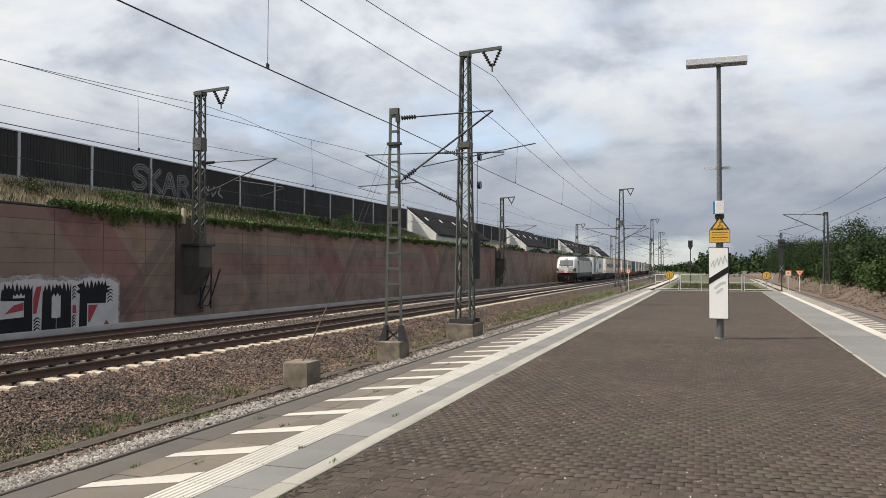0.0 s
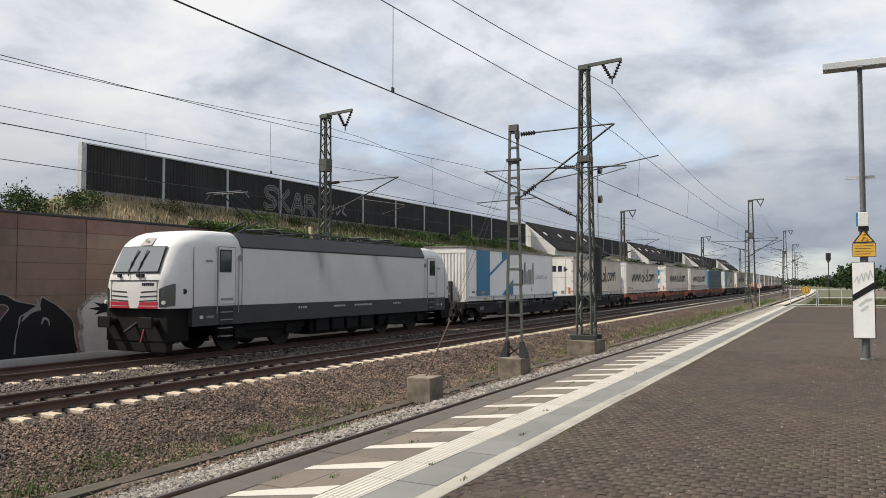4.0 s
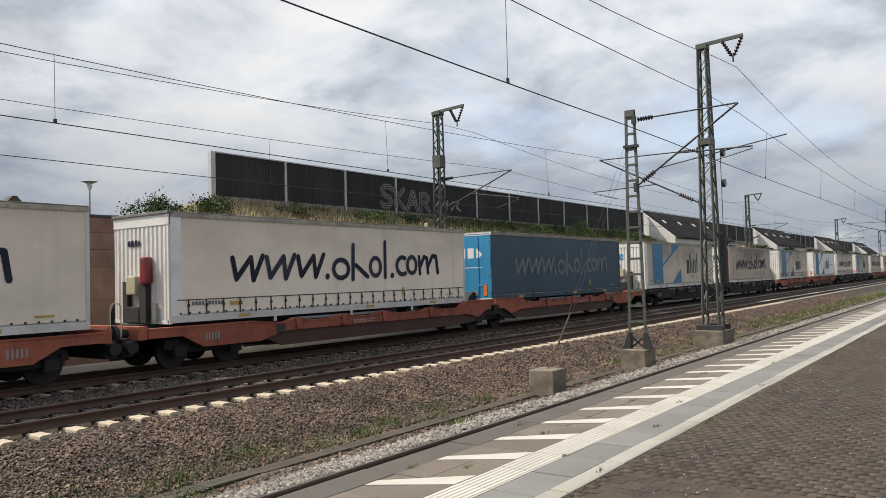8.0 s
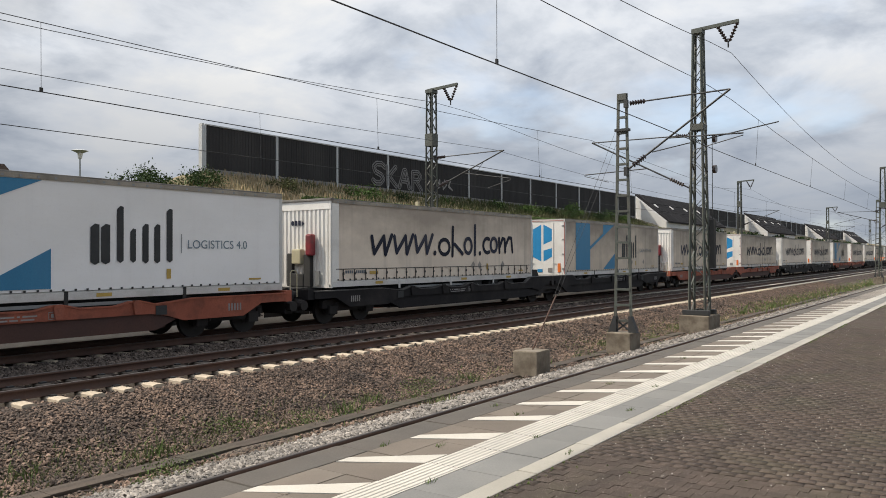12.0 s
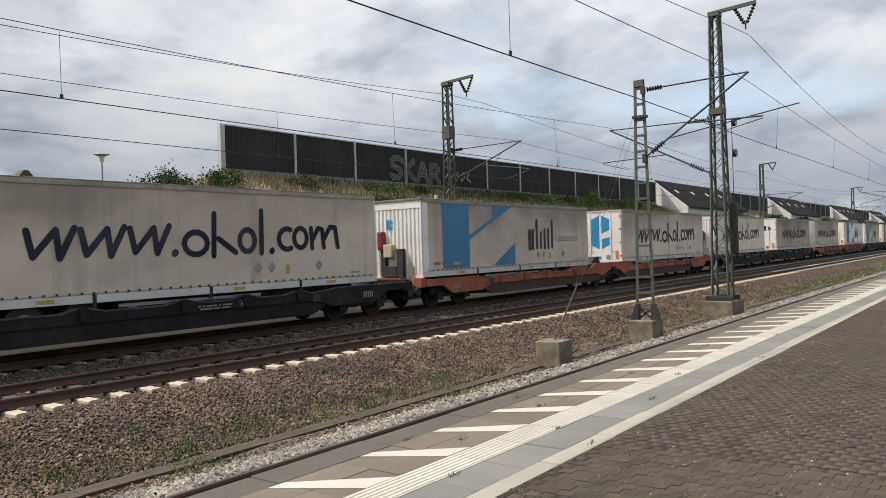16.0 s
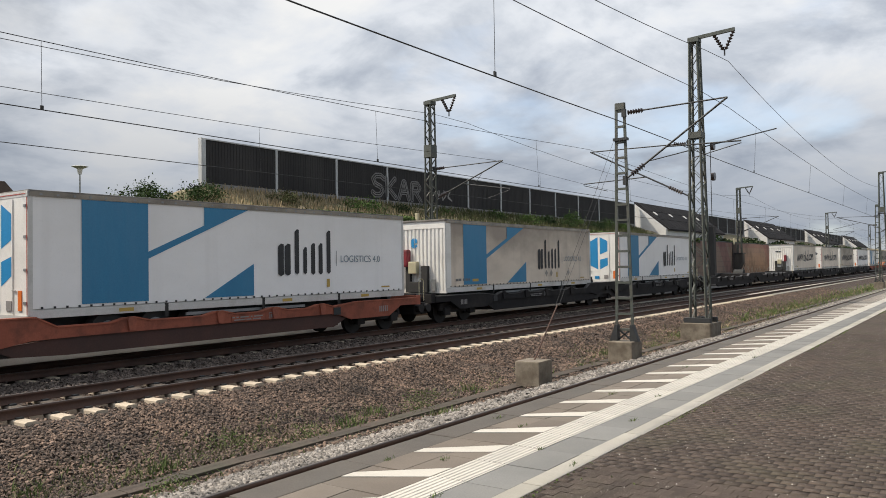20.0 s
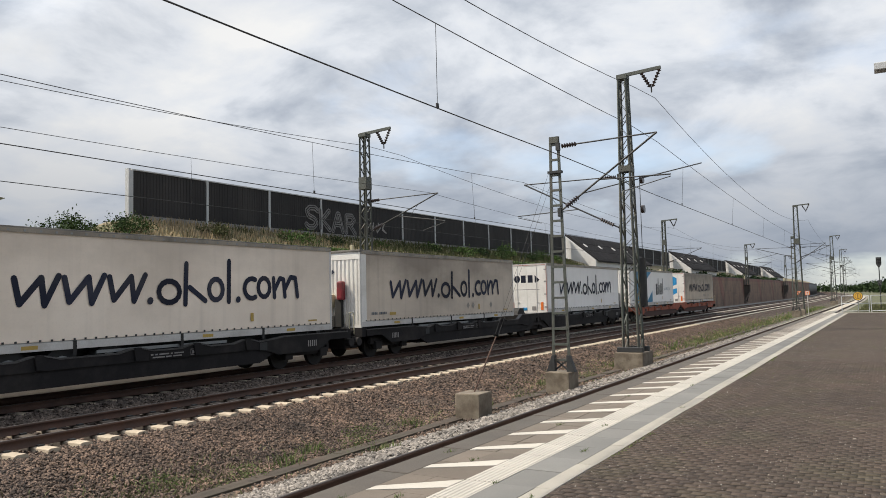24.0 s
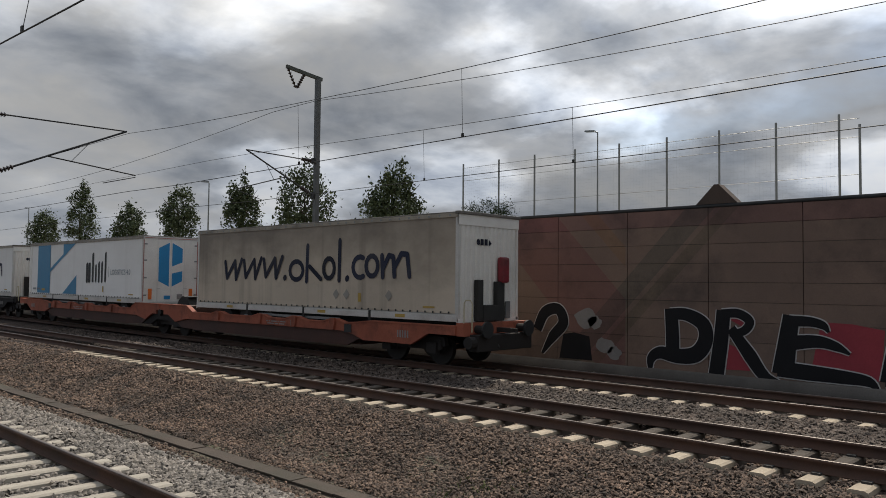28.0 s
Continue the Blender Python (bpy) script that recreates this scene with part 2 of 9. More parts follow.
M["coping"] = surf("coping", (0.096, 0.082, 0.068), (0.072, 0.063, 0.053), 1.8, 60, 0.9, 0, 0.4, 0.004, world=True, dirt=(0.10, 0.095, 0.085), dirt_amt=0.5)
M["flag_grey"] = surf("flag_grey", (0.192, 0.189, 0.178), (0.160, 0.158, 0.149), 1.5, 70, 0.85, 0, 0.3, 0.003, spec=0.25, rand=0.09, world=True, dirt=(0.20, 0.19, 0.17), dirt_amt=0.45)
M["flag_taupe"] = surf("flag_taupe", (0.170, 0.142, 0.115), (0.138, 0.116, 0.095), 1.5, 70, 0.85, 0, 0.3, 0.003, spec=0.25, rand=0.09, world=True, dirt=(0.17, 0.155, 0.13), dirt_amt=0.5)
M["white_stone"] = surf("white_stone", (0.53, 0.495, 0.43), (0.46, 0.43, 0.375), 2.0, 70, 0.8, 0, 0.25, 0.003, rand=0.05, world=True, dirt=(0.42, 0.39, 0.33), dirt_scale=1.6, dirt_amt=0.5)
M["kerb_white"] = surf("kerb_white", (0.36, 0.335, 0.285), (0.30, 0.28, 0.24), 2.0, 70, 0.85, 0, 0.3, 0.004, rand=0.08, world=True, dirt=(0.30, 0.28, 0.22), dirt_amt=0.6)
M["brick"] = surf("brick", (0.080, 0.0585, 0.0460), (0.055, 0.0425, 0.0345), 0.55, 90, 0.9, 0, 0.7, 0.004, spec=0.2, speck=((0.26, 0.23, 0.20), 120, 0.63), rand=0.16, island=0.0, world=True, dirt=(0.064, 0.058, 0.036), dirt_scale=0.9, dirt_amt=0.7)
M["brick_far"] = surf("brick_far", (0.080, 0.0585, 0.0460), (0.055, 0.0425, 0.0345), 0.55, 90, 0.9, 0, 0.7, 0.004, spec=0.2, speck=((0.26, 0.23, 0.20), 120, 0.63), island=0.16, world=True, dirt=(0.064, 0.058, 0.036), dirt_scale=0.9, dirt_amt=0.7)
M["joint"] = surf("joint", (0.064, 0.050, 0.038), (0.052, 0.046, 0.032), 1.0, 30, 0.95, 0, 0.4, 0.01, world=True, dirt=(0.05, 0.06, 0.025), dirt_amt=0.5)
M["rail"] = surf("rail_rust", (0.105, 0.052, 0.034), (0.062, 0.036, 0.026), 1.2, 40, 0.8, 0.0, 0.3, 0.004, world=True)
M["rail_head"] = surf("rail_head", (0.16, 0.135, 0.12), (0.11, 0.092, 0.082), 1.2, 40, 0.45, 0.7, 0.05, 0.001, world=True)
M["sleeper"] = surf("sleeper", (0.47, 0.43, 0.36), (0.39, 0.355, 0.30), 1.6, 40, 0.88, 0, 0.3, 0.004, rand=0.07, world=True, dirt=(0.38, 0.33, 0.26), dirt_scale=3, dirt_amt=0.4)
M["steel_green"] = surf("steel_green", (0.088, 0.098, 0.084), (0.060, 0.068, 0.058), 1.6, 30, 0.6, 0.1, 0.2, 0.004, dirt=(0.12, 0.075, 0.05), dirt_amt=0.4)
M["steel_grey"] = surf("steel_grey", (0.30, 0.31, 0.31), (0.23, 0.24, 0.24), 1.6, 30, 0.5, 0.4, 0.15, 0.003)
M["pole_grey"] = surf("pole_grey", (0.12, 0.125, 0.125), (0.09, 0.094, 0.094), 1.6, 30, 0.5, 0.2, 0.15, 0.003)
M["steel_dark"] = surf("steel_dark", (0.042, 0.044, 0.045), (0.027, 0.028, 0.029), 2.5, 30, 0.6, 0.2, 0.2, 0.004)
M["wire"] = surf("wire", (0.045, 0.045, 0.042), (0.03, 0.03, 0.03), 2, 30, 0.6, 0.3, 0)
M["insulator"] = surf("insulator", (0.045, 0.03, 0.026), (0.03, 0.02, 0.018), 5, 40, 0.25, 0, 0)
M["barrier"] = surf("barrier", (0.028, 0.026, 0.026), (0.018, 0.017, 0.017), 1.6, 20, 0.85, 0, 0.3, 0.01, streak=7.0, dirt=(0.045, 0.042, 0.04), dirt_amt=0.6)
M["barrier_post"] = surf("barrier_post", (0.52, 0.53, 0.53), (0.43, 0.44, 0.44), 1.2, 30, 0.6, 0.2, 0.1)
M["barrier_foot"] = surf("barrier_foot", (0.30, 0.29, 0.28), (0.22, 0.21, 0.20), 1.2, 30, 0.9, 0, 0.3, 0.01)
M["render_white"] = surf("render_white", (0.72, 0.71, 0.68), (0.62, 0.61, 0.59), 0.6, 20, 0.9, 0, 0.2, 0.005, dirt=(0.42, 0.40, 0.37), dirt_amt=0.4)
M["roof_dark"] = surf("roof_dark", (0.026, 0.024, 0.025), (0.018, 0.017, 0.018), 0.5, 10, 0.9, 0, 0.2, 0.01, rand=0.25, spec=0.15)
M["white_paint"] = surf("white_paint", (0.70, 0.69, 0.67), (0.64, 0.63, 0.61), 0.7, 30, 0.32, 0, 0.03, 0.002, dirt=(0.5, 0.48, 0.45), dirt_amt=0.35)
M["curtain_blue"] = surf("curtain_blue", (0.020, 0.066, 0.104), (0.014, 0.047, 0.078), 0.4, 25, 0.5, 0, 0.08, 0.004, dirt=(0.045, 0.075, 0.092), dirt_amt=0.5, streak=2.0)
M["frame_white"] = surf("frame_white", (0.66, 0.65, 0.62), (0.56, 0.55, 0.52), 0.8, 30, 0.5, 0, 0.08, 0.003, rand=0.08, dirt=(0.30, 0.27, 0.23), dirt_scale=1.2, dirt_amt=0.5)
M["rail_beige"] = surf("rail_beige", (0.40, 0.355, 0.285), (0.27, 0.24, 0.195), 0.6, 30, 0.6, 0, 0.1, 0.004, rand=0.2, dirt=(0.10, 0.09, 0.075), dirt_scale=0.8, dirt_amt=0.8)
M["door_white"] = surf("door_white", (0.84, 0.825, 0.78), (0.77, 0.75, 0.70), 0.8, 30, 0.4, 0, 0.05, 0.003, rand=0.05, dirt=(0.45, 0.42, 0.38), dirt_scale=1.0, dirt_amt=0.4)
M["door_blue"] = surf("door_blue", (0.04, 0.27, 0.50), (0.035, 0.23, 0.43), 0.8, 30, 0.4, 0, 0.05, 0.003)
M["logo_blue"] = surf("logo_blue", (0.030, 0.225, 0.405), (0.026, 0.185, 0.345), 0.6, 30, 0.5, 0, 0.05, 0.003, rand=0.12, dirt=(0.09, 0.22, 0.36), dirt_amt=0.4, streak=4.0)
M["mark_blue"] = surf("mark_blue", (0.02, 0.26, 0.55), (0.02, 0.23, 0.48), 0.8, 30, 0.45, 0, 0)
M["ink"] = surf("ink", (0.020, 0.024, 0.044), (0.030, 0.034, 0.054), 0.7, 30, 0.6, 0, 0, rand=0.35, spec=0.12, dirt=(0.075, 0.072, 0.075), dirt_scale=0.8, dirt_amt=0.6)
M["grey_ink"] = surf("grey_ink", (0.16, 0.18, 0.20), (0.12, 0.135, 0.15), 0.7, 30, 0.5, 0, 0)
M["pale_ink"] = surf("pale_ink", (0.17, 0.23, 0.28), (0.13, 0.18, 0.22), 0.7, 30, 0.5, 0, 0)
M["red"] = surf("red", (0.27, 0.022, 0.034), (0.19, 0.02, 0.028), 1.5, 30, 0.5, 0, 0.05, dirt=(0.06, 0.03, 0.028), dirt_scale=2.0, dirt_amt=0.7)
M["orange_refl"] = surf("orange_refl", (0.80, 0.20, 0.04), (0.70, 0.17, 0.03), 1.5, 30, 0.4, 0, 0)
M["yellow"] = surf("yellow", (0.72, 0.42, 0.05), (0.62, 0.36, 0.045), 1.5, 30, 0.5, 0, 0.05)
M["tape"] = surf("tape", (0.46, 0.085, 0.055), (0.36, 0.07, 0.05), 1.5, 30, 0.5, 0, 0)
M["roof_grimy"] = surf("roof_grimy", (0.26, 0.24, 0.21), (0.13, 0.12, 0.105), 1.4, 30, 0.8, 0, 0.2, 0.006, dirt=(0.06, 0.055, 0.05), dirt_scale=1.6, dirt_amt=0.7)
M["sticker"] = surf("sticker", (0.52, 0.35, 0.07), (0.42, 0.29, 0.07), 2.5, 30, 0.6, 0, 0)
M["cream"] = surf("cream", (0.55, 0.50, 0.33), (0.46, 0.42, 0.28), 2.5, 30, 0.5, 0, 0.05)
M["rubber"] = surf("rubber", (0.022, 0.022, 0.022), (0.03, 0.03, 0.028), 3, 40, 0.85, 0, 0.2, 0.004)
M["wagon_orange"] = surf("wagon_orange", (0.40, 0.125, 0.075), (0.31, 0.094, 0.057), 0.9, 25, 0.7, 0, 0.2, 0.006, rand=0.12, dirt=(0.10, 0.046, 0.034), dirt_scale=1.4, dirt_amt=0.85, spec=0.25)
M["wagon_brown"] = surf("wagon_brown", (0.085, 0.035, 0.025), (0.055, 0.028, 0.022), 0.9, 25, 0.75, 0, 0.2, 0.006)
M["wagon_black"] = surf("wagon_black", (0.022, 0.0205, 0.0215), (0.016, 0.015, 0.0155), 0.7, 25, 0.75, 0, 0.12, 0.004, spec=0.2, dirt=(0.050, 0.044, 0.040), dirt_scale=0.9, dirt_amt=0.6)
# flange of the black wagons: sky reflection and wear put into a paler grey
M["wagon_edge"] = surf("wagon_edge", (0.085, 0.082, 0.080), (0.035, 0.034, 0.034), 1.1, 25, 0.6, 0.2, 0.1, 0.003, dirt=(0.16, 0.155, 0.15), dirt_scale=1.6, dirt_amt=0.6)
M["bogie"] = surf("bogie", (0.022, 0.018, 0.016), (0.014, 0.012, 0.011), 2.0, 30, 0.8, 0, 0.3, 0.006)
M["wheel"] = surf("wheel", (0.03, 0.024, 0.02), (0.02, 0.017, 0.015), 2.0, 30, 0.7, 0.2, 0.2, 0.004)
M["loco_grey"] = surf("loco_grey", (0.036, 0.038, 0.042), (0.028, 0.03, 0.033), 1.0, 30, 0.5, 0, 0.08, dirt=(0.06, 0.055, 0.05), dirt_amt=0.4)
M["loco_under"] = surf("loco_under", (0.011, 0.0105, 0.010), (0.007, 0.0068, 0.0065), 1.5, 30, 0.8, 0, 0.25, 0.006, spec=0.2)
M["glass"] = glass_mat("glass_dark")
M["lamp_glass"] = glass_mat("lamp_glass", (0.05, 0.055, 0.06), 0.12)
M["front_red"] = surf("front_red", (0.50, 0.028, 0.05), (0.42, 0.026, 0.045), 1.5, 30, 0.45, 0, 0.03)
M["windscreen"] = glass_mat("windscreen", (0.10, 0.11, 0.11), 0.05)
M["lamp_lens"] = surf("lamp_lens", (0.8, 0.78, 0.7), (0.7, 0.68, 0.6), 3, 30, 0.15, 0, 0)
M["paint_black"] = surf("paint_black", (0.014, 0.014, 0.016), (0.02, 0.02, 0.022), 1.0, 30, 0.7, 0, 0.05, world=True, spec=0.15)
M["paint_white"] = surf("paint_white", (0.60, 0.58, 0.56), (0.48, 0.46, 0.45), 1.6, 30, 0.7, 0, 0.05, world=True)
M["scrawl_pale"] = surf("scrawl_pale", (0.42, 0.46, 0.46), (0.54, 0.56, 0.55), 6.0, 60, 0.6, 0, 0)
M["board_white"] = surf("board_white", (0.86, 0.85, 0.82), (0.80, 0.79, 0.76), 1.2, 40, 0.5, 0, 0.03, dirt=(0.62, 0.60, 0.56), dirt_scale=2.0, dirt_amt=0.3)
M["spray_grey"] = surf("spray_grey", (0.25, 0.245, 0.24), (0.13, 0.127, 0.123), 2.2, 30, 0.8, 0, 0.05, world=True)
M["paint_red"] = surf("paint_red", (0.38, 0.045, 0.06), (0.30, 0.035, 0.05), 1.2, 30, 0.7, 0, 0.05, world=True)
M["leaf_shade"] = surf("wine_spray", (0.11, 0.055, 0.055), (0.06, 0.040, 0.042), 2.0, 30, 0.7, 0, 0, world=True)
M["paint_grey"] = surf("paint_grey", (0.30, 0.28, 0.27), (0.22, 0.21, 0.20), 1.2, 30, 0.7, 0, 0.05, world=True)
M["leaf"] = surf("leaf", (0.085, 0.14, 0.036), (0.055, 0.10, 0.026), 0.8, 8, 0.7, 0, 0, spec=0.12, island=0.45, world=True)
M["leaf_dark"] = surf("leaf_dark", (0.034, 0.056, 0.022), (0.023, 0.040, 0.016), 0.5, 8, 0.75, 0, 0, spec=0.08, island=0.28, world=True)
M["leaf_ivy"] = surf("leaf_ivy", (0.125, 0.185, 0.050), (0.062, 0.105, 0.030), 1.6, 8, 0.6, 0, 0, spec=0.2, island=0.55, world=True)
M["leaf_mid"] = surf("leaf_mid", (0.118, 0.142, 0.078), (0.082, 0.104, 0.055), 0.8, 8, 0.7, 0, 0, spec=0.12, island=0.4, world=True)
M["leaf_wood"] = surf("leaf_wood", (0.052, 0.085, 0.026), (0.034, 0.060, 0.018), 0.8, 8, 0.7, 0, 0, spec=0.12, island=0.45, world=True)
M["straw"] = surf("straw", (0.40, 0.31, 0.18), (0.27, 0.21, 0.12), 0.8, 8, 0.85, 0, 0, island=0.4, world=True)
M["weed"] = surf("weed", (0.092, 0.140, 0.042), (0.120, 0.148, 0.056), 0.8, 8, 0.8, 0, 0, spec=0.12, island=0.45, world=True)
M["low_weed"] = surf("low_weed", (0.098, 0.138, 0.046), (0.145, 0.145, 0.070), 0.8, 8, 0.8, 0, 0, spec=0.12, island=0.5, world=True)
M["bank_grass"] = surf("bank_grass", (0.070, 0.086, 0.036), (0.098, 0.096, 0.048), 0.8, 8, 0.8, 0, 0, spec=0.1, island=0.45, world=True)
M["bark"] = surf("bark", (0.10, 0.08, 0.06), (0.07, 0.055, 0.045), 2, 20, 0.95, 0, 0.6, 0.02, world=True)


def gravel_mat(name, c1, c2, cell, moss=None, moss_scale=0.6):
    """Crushed stone: every cell its own tone and a rounded relief, with dirt or moss in patches."""
    m = surf(name, c1, c2, 1.0, 90, 0.93, 0, 0.0, world=True, dirt=moss, dirt_scale=moss_scale, dirt_amt=0.8)
    nt = m.node_tree
    N, L = nt.nodes.new, nt.links.new
    b = [n for n in nt.nodes if n.type == "BSDF_PRINCIPLED"][0]
    base = b.inputs["Base Color"].links[0].from_socket
    pos = N("ShaderNodeNewGeometry").outputs["Position"]
    v = N("ShaderNodeTexVoronoi"); v.inputs["Scale"].default_value = 1.0 / cell
    L(pos, v.inputs["Vector"])
    sep = N("ShaderNodeSeparateXYZ"); L(v.outputs["Color"], sep.inputs[0])
    tone = N("ShaderNodeMapRange"); tone.inputs["To Min"].default_value, tone.inputs["To Max"].default_value = 0.45, 1.7
    L(sep.outputs["X"], tone.inputs["Value"])
    h = N("ShaderNodeHueSaturation"); L(tone.outputs[0], h.inputs["Value"]); L(base, h.inputs["Color"])
    L(h.outputs[0], b.inputs["Base Color"])
    hgt = N("ShaderNodeMath"); hgt.operation = "MULTIPLY_ADD"; hgt.inputs[1].default_value = -1.0
    L(v.outputs["Distance"], hgt.inputs[0]); L(sep.outputs["Y"], hgt.inputs[2])
    bp = N("ShaderNodeBump"); bp.inputs["Strength"].default_value = 1.0; bp.inputs["Distance"].default_value = cell * 0.9
    L(hgt.outputs[0], bp.inputs["Height"]); L(bp.outputs[0], b.inputs["Normal"])
    return m


M["ballast"] = gravel_mat("ballast", (0.085, 0.055, 0.042), (0.045, 0.032, 0.025), 0.055)
M["ballast_light"] = gravel_mat("ballast_light", (0.20, 0.185, 0.165), (0.13, 0.12, 0.108), 0.05)
M["earth"] = gravel_mat("cess_gravel", (0.12, 0.092, 0.068), (0.08, 0.063, 0.048), 0.05, (0.045, 0.055, 0.022), 0.5)
M["trough"] = surf("trough", (0.082, 0.060, 0.044), (0.050, 0.038, 0.028), 1.4, 50, 0.9, 0, 0.5, 0.006, rand=0.15, world=True, dirt=(0.05, 0.05, 0.03), dirt_amt=0.6)
M["pilaster"] = surf("pilaster", (0.115, 0.080, 0.062), (0.070, 0.052, 0.043), 0.8, 30, 0.9, 0, 0.3, 0.008, world=True, dirt=(0.030, 0.026, 0.023), dirt_scale=0.7, dirt_amt=0.85, streak=4.0)
M["concrete_dark"] = surf("concrete_dark", (0.105, 0.092, 0.08), (0.07, 0.062, 0.054), 1.2, 40, 0.9, 0, 0.4, 0.008, dirt=(0.045, 0.04, 0.035), dirt_amt=0.7, streak=5.0)


def stained_sleeper():
    """Pale concrete ends; between the rails brown with grease and rust dust."""
    m = surf("sleeper_stained", (0.52, 0.435, 0.325), (0.43, 0.36, 0.27), 1.6, 40, 0.88, 0, 0.3, 0.004, rand=0.07, dirt=(0.30, 0.25, 0.19), dirt_scale=5, dirt_amt=0.5)
    nt = m.node_tree
    N, L = nt.nodes.new, nt.links.new
    b = [n for n in nt.nodes if n.type == "BSDF_PRINCIPLED"][0]
    base = b.inputs["Base Color"].links[0].from_socket
    sep = N("ShaderNodeSeparateXYZ"); L(N("ShaderNodeTexCoord").outputs["Object"], sep.inputs[0])
    ab = N("ShaderNodeMath"); ab.operation = "ABSOLUTE"; L(sep.outputs["X"], ab.inputs[0])
    k = N("ShaderNodeMapRange"); k.inputs["From Min"].default_value, k.inputs["From Max"].default_value = 0.74, 0.90
    k.inputs["To Min"].default_value, k.inputs["To Max"].default_value = 0.95, 0.0
    L(ab.outputs[0], k.inputs["Value"])
    x = N("ShaderNodeMix"); x.data_type = "RGBA"; L(k.outputs[0], x.inputs["Factor"]); L(base, x.inputs["A"])
    x.inputs["B"].default_value = (0.045, 0.034, 0.026, 1)
    L(x.outputs["Result"], b.inputs["Base Color"])
    return m


M["sleeper_stained"] = stained_sleeper()


def curtain_mat(name, light, dark, grime, amount, drips, tone=0.08):
    """Tarpaulin: broad stains, road film that gathers towards the roof, runs below it and soft creases; every trailer soiled its own way."""
    m = bpy.data.materials.new(name)
    m.use_nodes = True
    nt = m.node_tree
    nt.nodes.clear()
    N, L = nt.nodes.new, nt.links.new
    out, b = N("ShaderNodeOutputMaterial"), N("ShaderNodeBsdfPrincipled")
    L(b.outputs[0], out.inputs[0])
    tc, info = N("ShaderNodeTexCoord"), N("ShaderNodeObjectInfo")
    far = N("ShaderNodeVectorMath"); far.operation = "SCALE"; far.inputs[0].default_value = (31.0, 57.0, 13.0)
    L(info.outputs["Random"], far.inputs["Scale"])
    vec = N("ShaderNodeVectorMath"); vec.operation = "ADD"
    L(tc.outputs["Object"], vec.inputs[0]); L(far.outputs[0], vec.inputs[1])

    def tex(scale, stretch, detail=5, rgh=0.6):
        mp = N("ShaderNodeMapping"); mp.inputs["Scale"].default_value = stretch
        L(vec.outputs[0], mp.inputs["Vector"])
        n = N("ShaderNodeTexNoise")
        n.inputs["Scale"].default_value, n.inputs["Detail"].default_value, n.inputs["Roughness"].default_value = scale, detail, rgh
        L(mp.outputs[0], n.inputs["Vector"])
        return n.outputs["Fac"]

    def span(src, lo, hi, a=0.0, c=1.0):
        r = N("ShaderNodeMapRange")
        for key, v in (("From Min", lo), ("From Max", hi), ("To Min", a), ("To Max", c)):
            r.inputs[key].default_value = v
        L(src, r.inputs["Value"])
        return r.outputs[0]

    def op(kind, a, bb):
        n = N("ShaderNodeMath"); n.operation = kind; n.use_clamp = True
        for k, v in enumerate((a, bb)):
            if isinstance(v, (int, float)):
                n.inputs[k].default_value = v
            else:
                L(v, n.inputs[k])
        return n.outputs[0]

    def mixc(fac, a, bb):
        x = N("ShaderNodeMix"); x.data_type = "RGBA"
        L(fac, x.inputs["Factor"])
        for key, v in (("A", a), ("B", bb)):
            if isinstance(v, tuple):
                x.inputs[key].default_value = (*v, 1)
            else:
                L(v, x.inputs[key])
        return x.outputs["Result"]
    sep = N("ShaderNodeSeparateXYZ"); L(tc.outputs["Object"], sep.inputs[0])
    col = mixc(span(tex(0.42, (1, 0.6, 1.0)), 0.33, 0.67), light, dark)
    high = span(sep.outputs["Z"], 1.5, 4.1, -0.42, 0.62)
    film = N("ShaderNodeMath"); film.operation = "ADD"
    L(high, film.inputs[0]); L(span(tex(0.38, (1, 0.55, 0.9), 6, 0.62), 0.30, 0.72, -0.35, 0.75), film.inputs[1])
    col = mixc(op("MULTIPLY", span(film.outputs[0], 0.0, 0.85), amount), col, grime)
    runs = span(tex(1.0, (1, 2.1, 0.10), 4, 0.55), 0.52, 0.74)
    col = mixc(op("MULTIPLY", runs, drips), col, grime)
    col = mixc(span(tex(16.0, (1, 1, 1), 4, 0.7), 0.55, 0.85, 0.0, 0.22), col, grime)
    h = N("ShaderNodeHueSaturation")
    L(span(info.outputs["Random"], 0, 1, 1 - tone, 1 + tone), h.inputs["Value"]); L(col, h.inputs["Color"])
    L(h.outputs[0], b.inputs["Base Color"])
    L(span(tex(5.0, (1, 1, 1)), 0.2, 0.8, 0.46, 0.66), b.inputs["Roughness"])
    b.inputs["Specular IOR Level"].default_value = 0.35
    bp = N("ShaderNodeBump"); bp.inputs["Strength"].default_value = 0.30; bp.inputs["Distance"].default_value = 0.03
    L(tex(1.3, (1, 0.45, 2.4), 3, 0.5), bp.inputs["Height"]); L(bp.outputs[0], b.inputs["Normal"])
    return m


M["curtain_clean"] = curtain_mat("curtain_clean", (0.90, 0.89, 0.87), (0.83, 0.82, 0.80), (0.55, 0.53, 0.49), 0.25, 0.18, 0.04)
M["curtain_used"] = curtain_mat("curtain_used", (0.87, 0.77, 0.65), (0.77, 0.67, 0.555), (0.40, 0.345, 0.285), 0.55, 0.25)
M["curtain_dull"] = curtain_mat("curtain_dull", (0.70, 0.61, 0.50), (0.58, 0.50, 0.41), (0.22, 0.185, 0.15), 0.75, 0.40, 0.10)
M["curtain_dirty"] = curtain_mat("curtain_dirty", (0.60, 0.515, 0.41), (0.47, 0.40, 0.318), (0.17, 0.145, 0.119), 0.85, 0.50, 0.12)


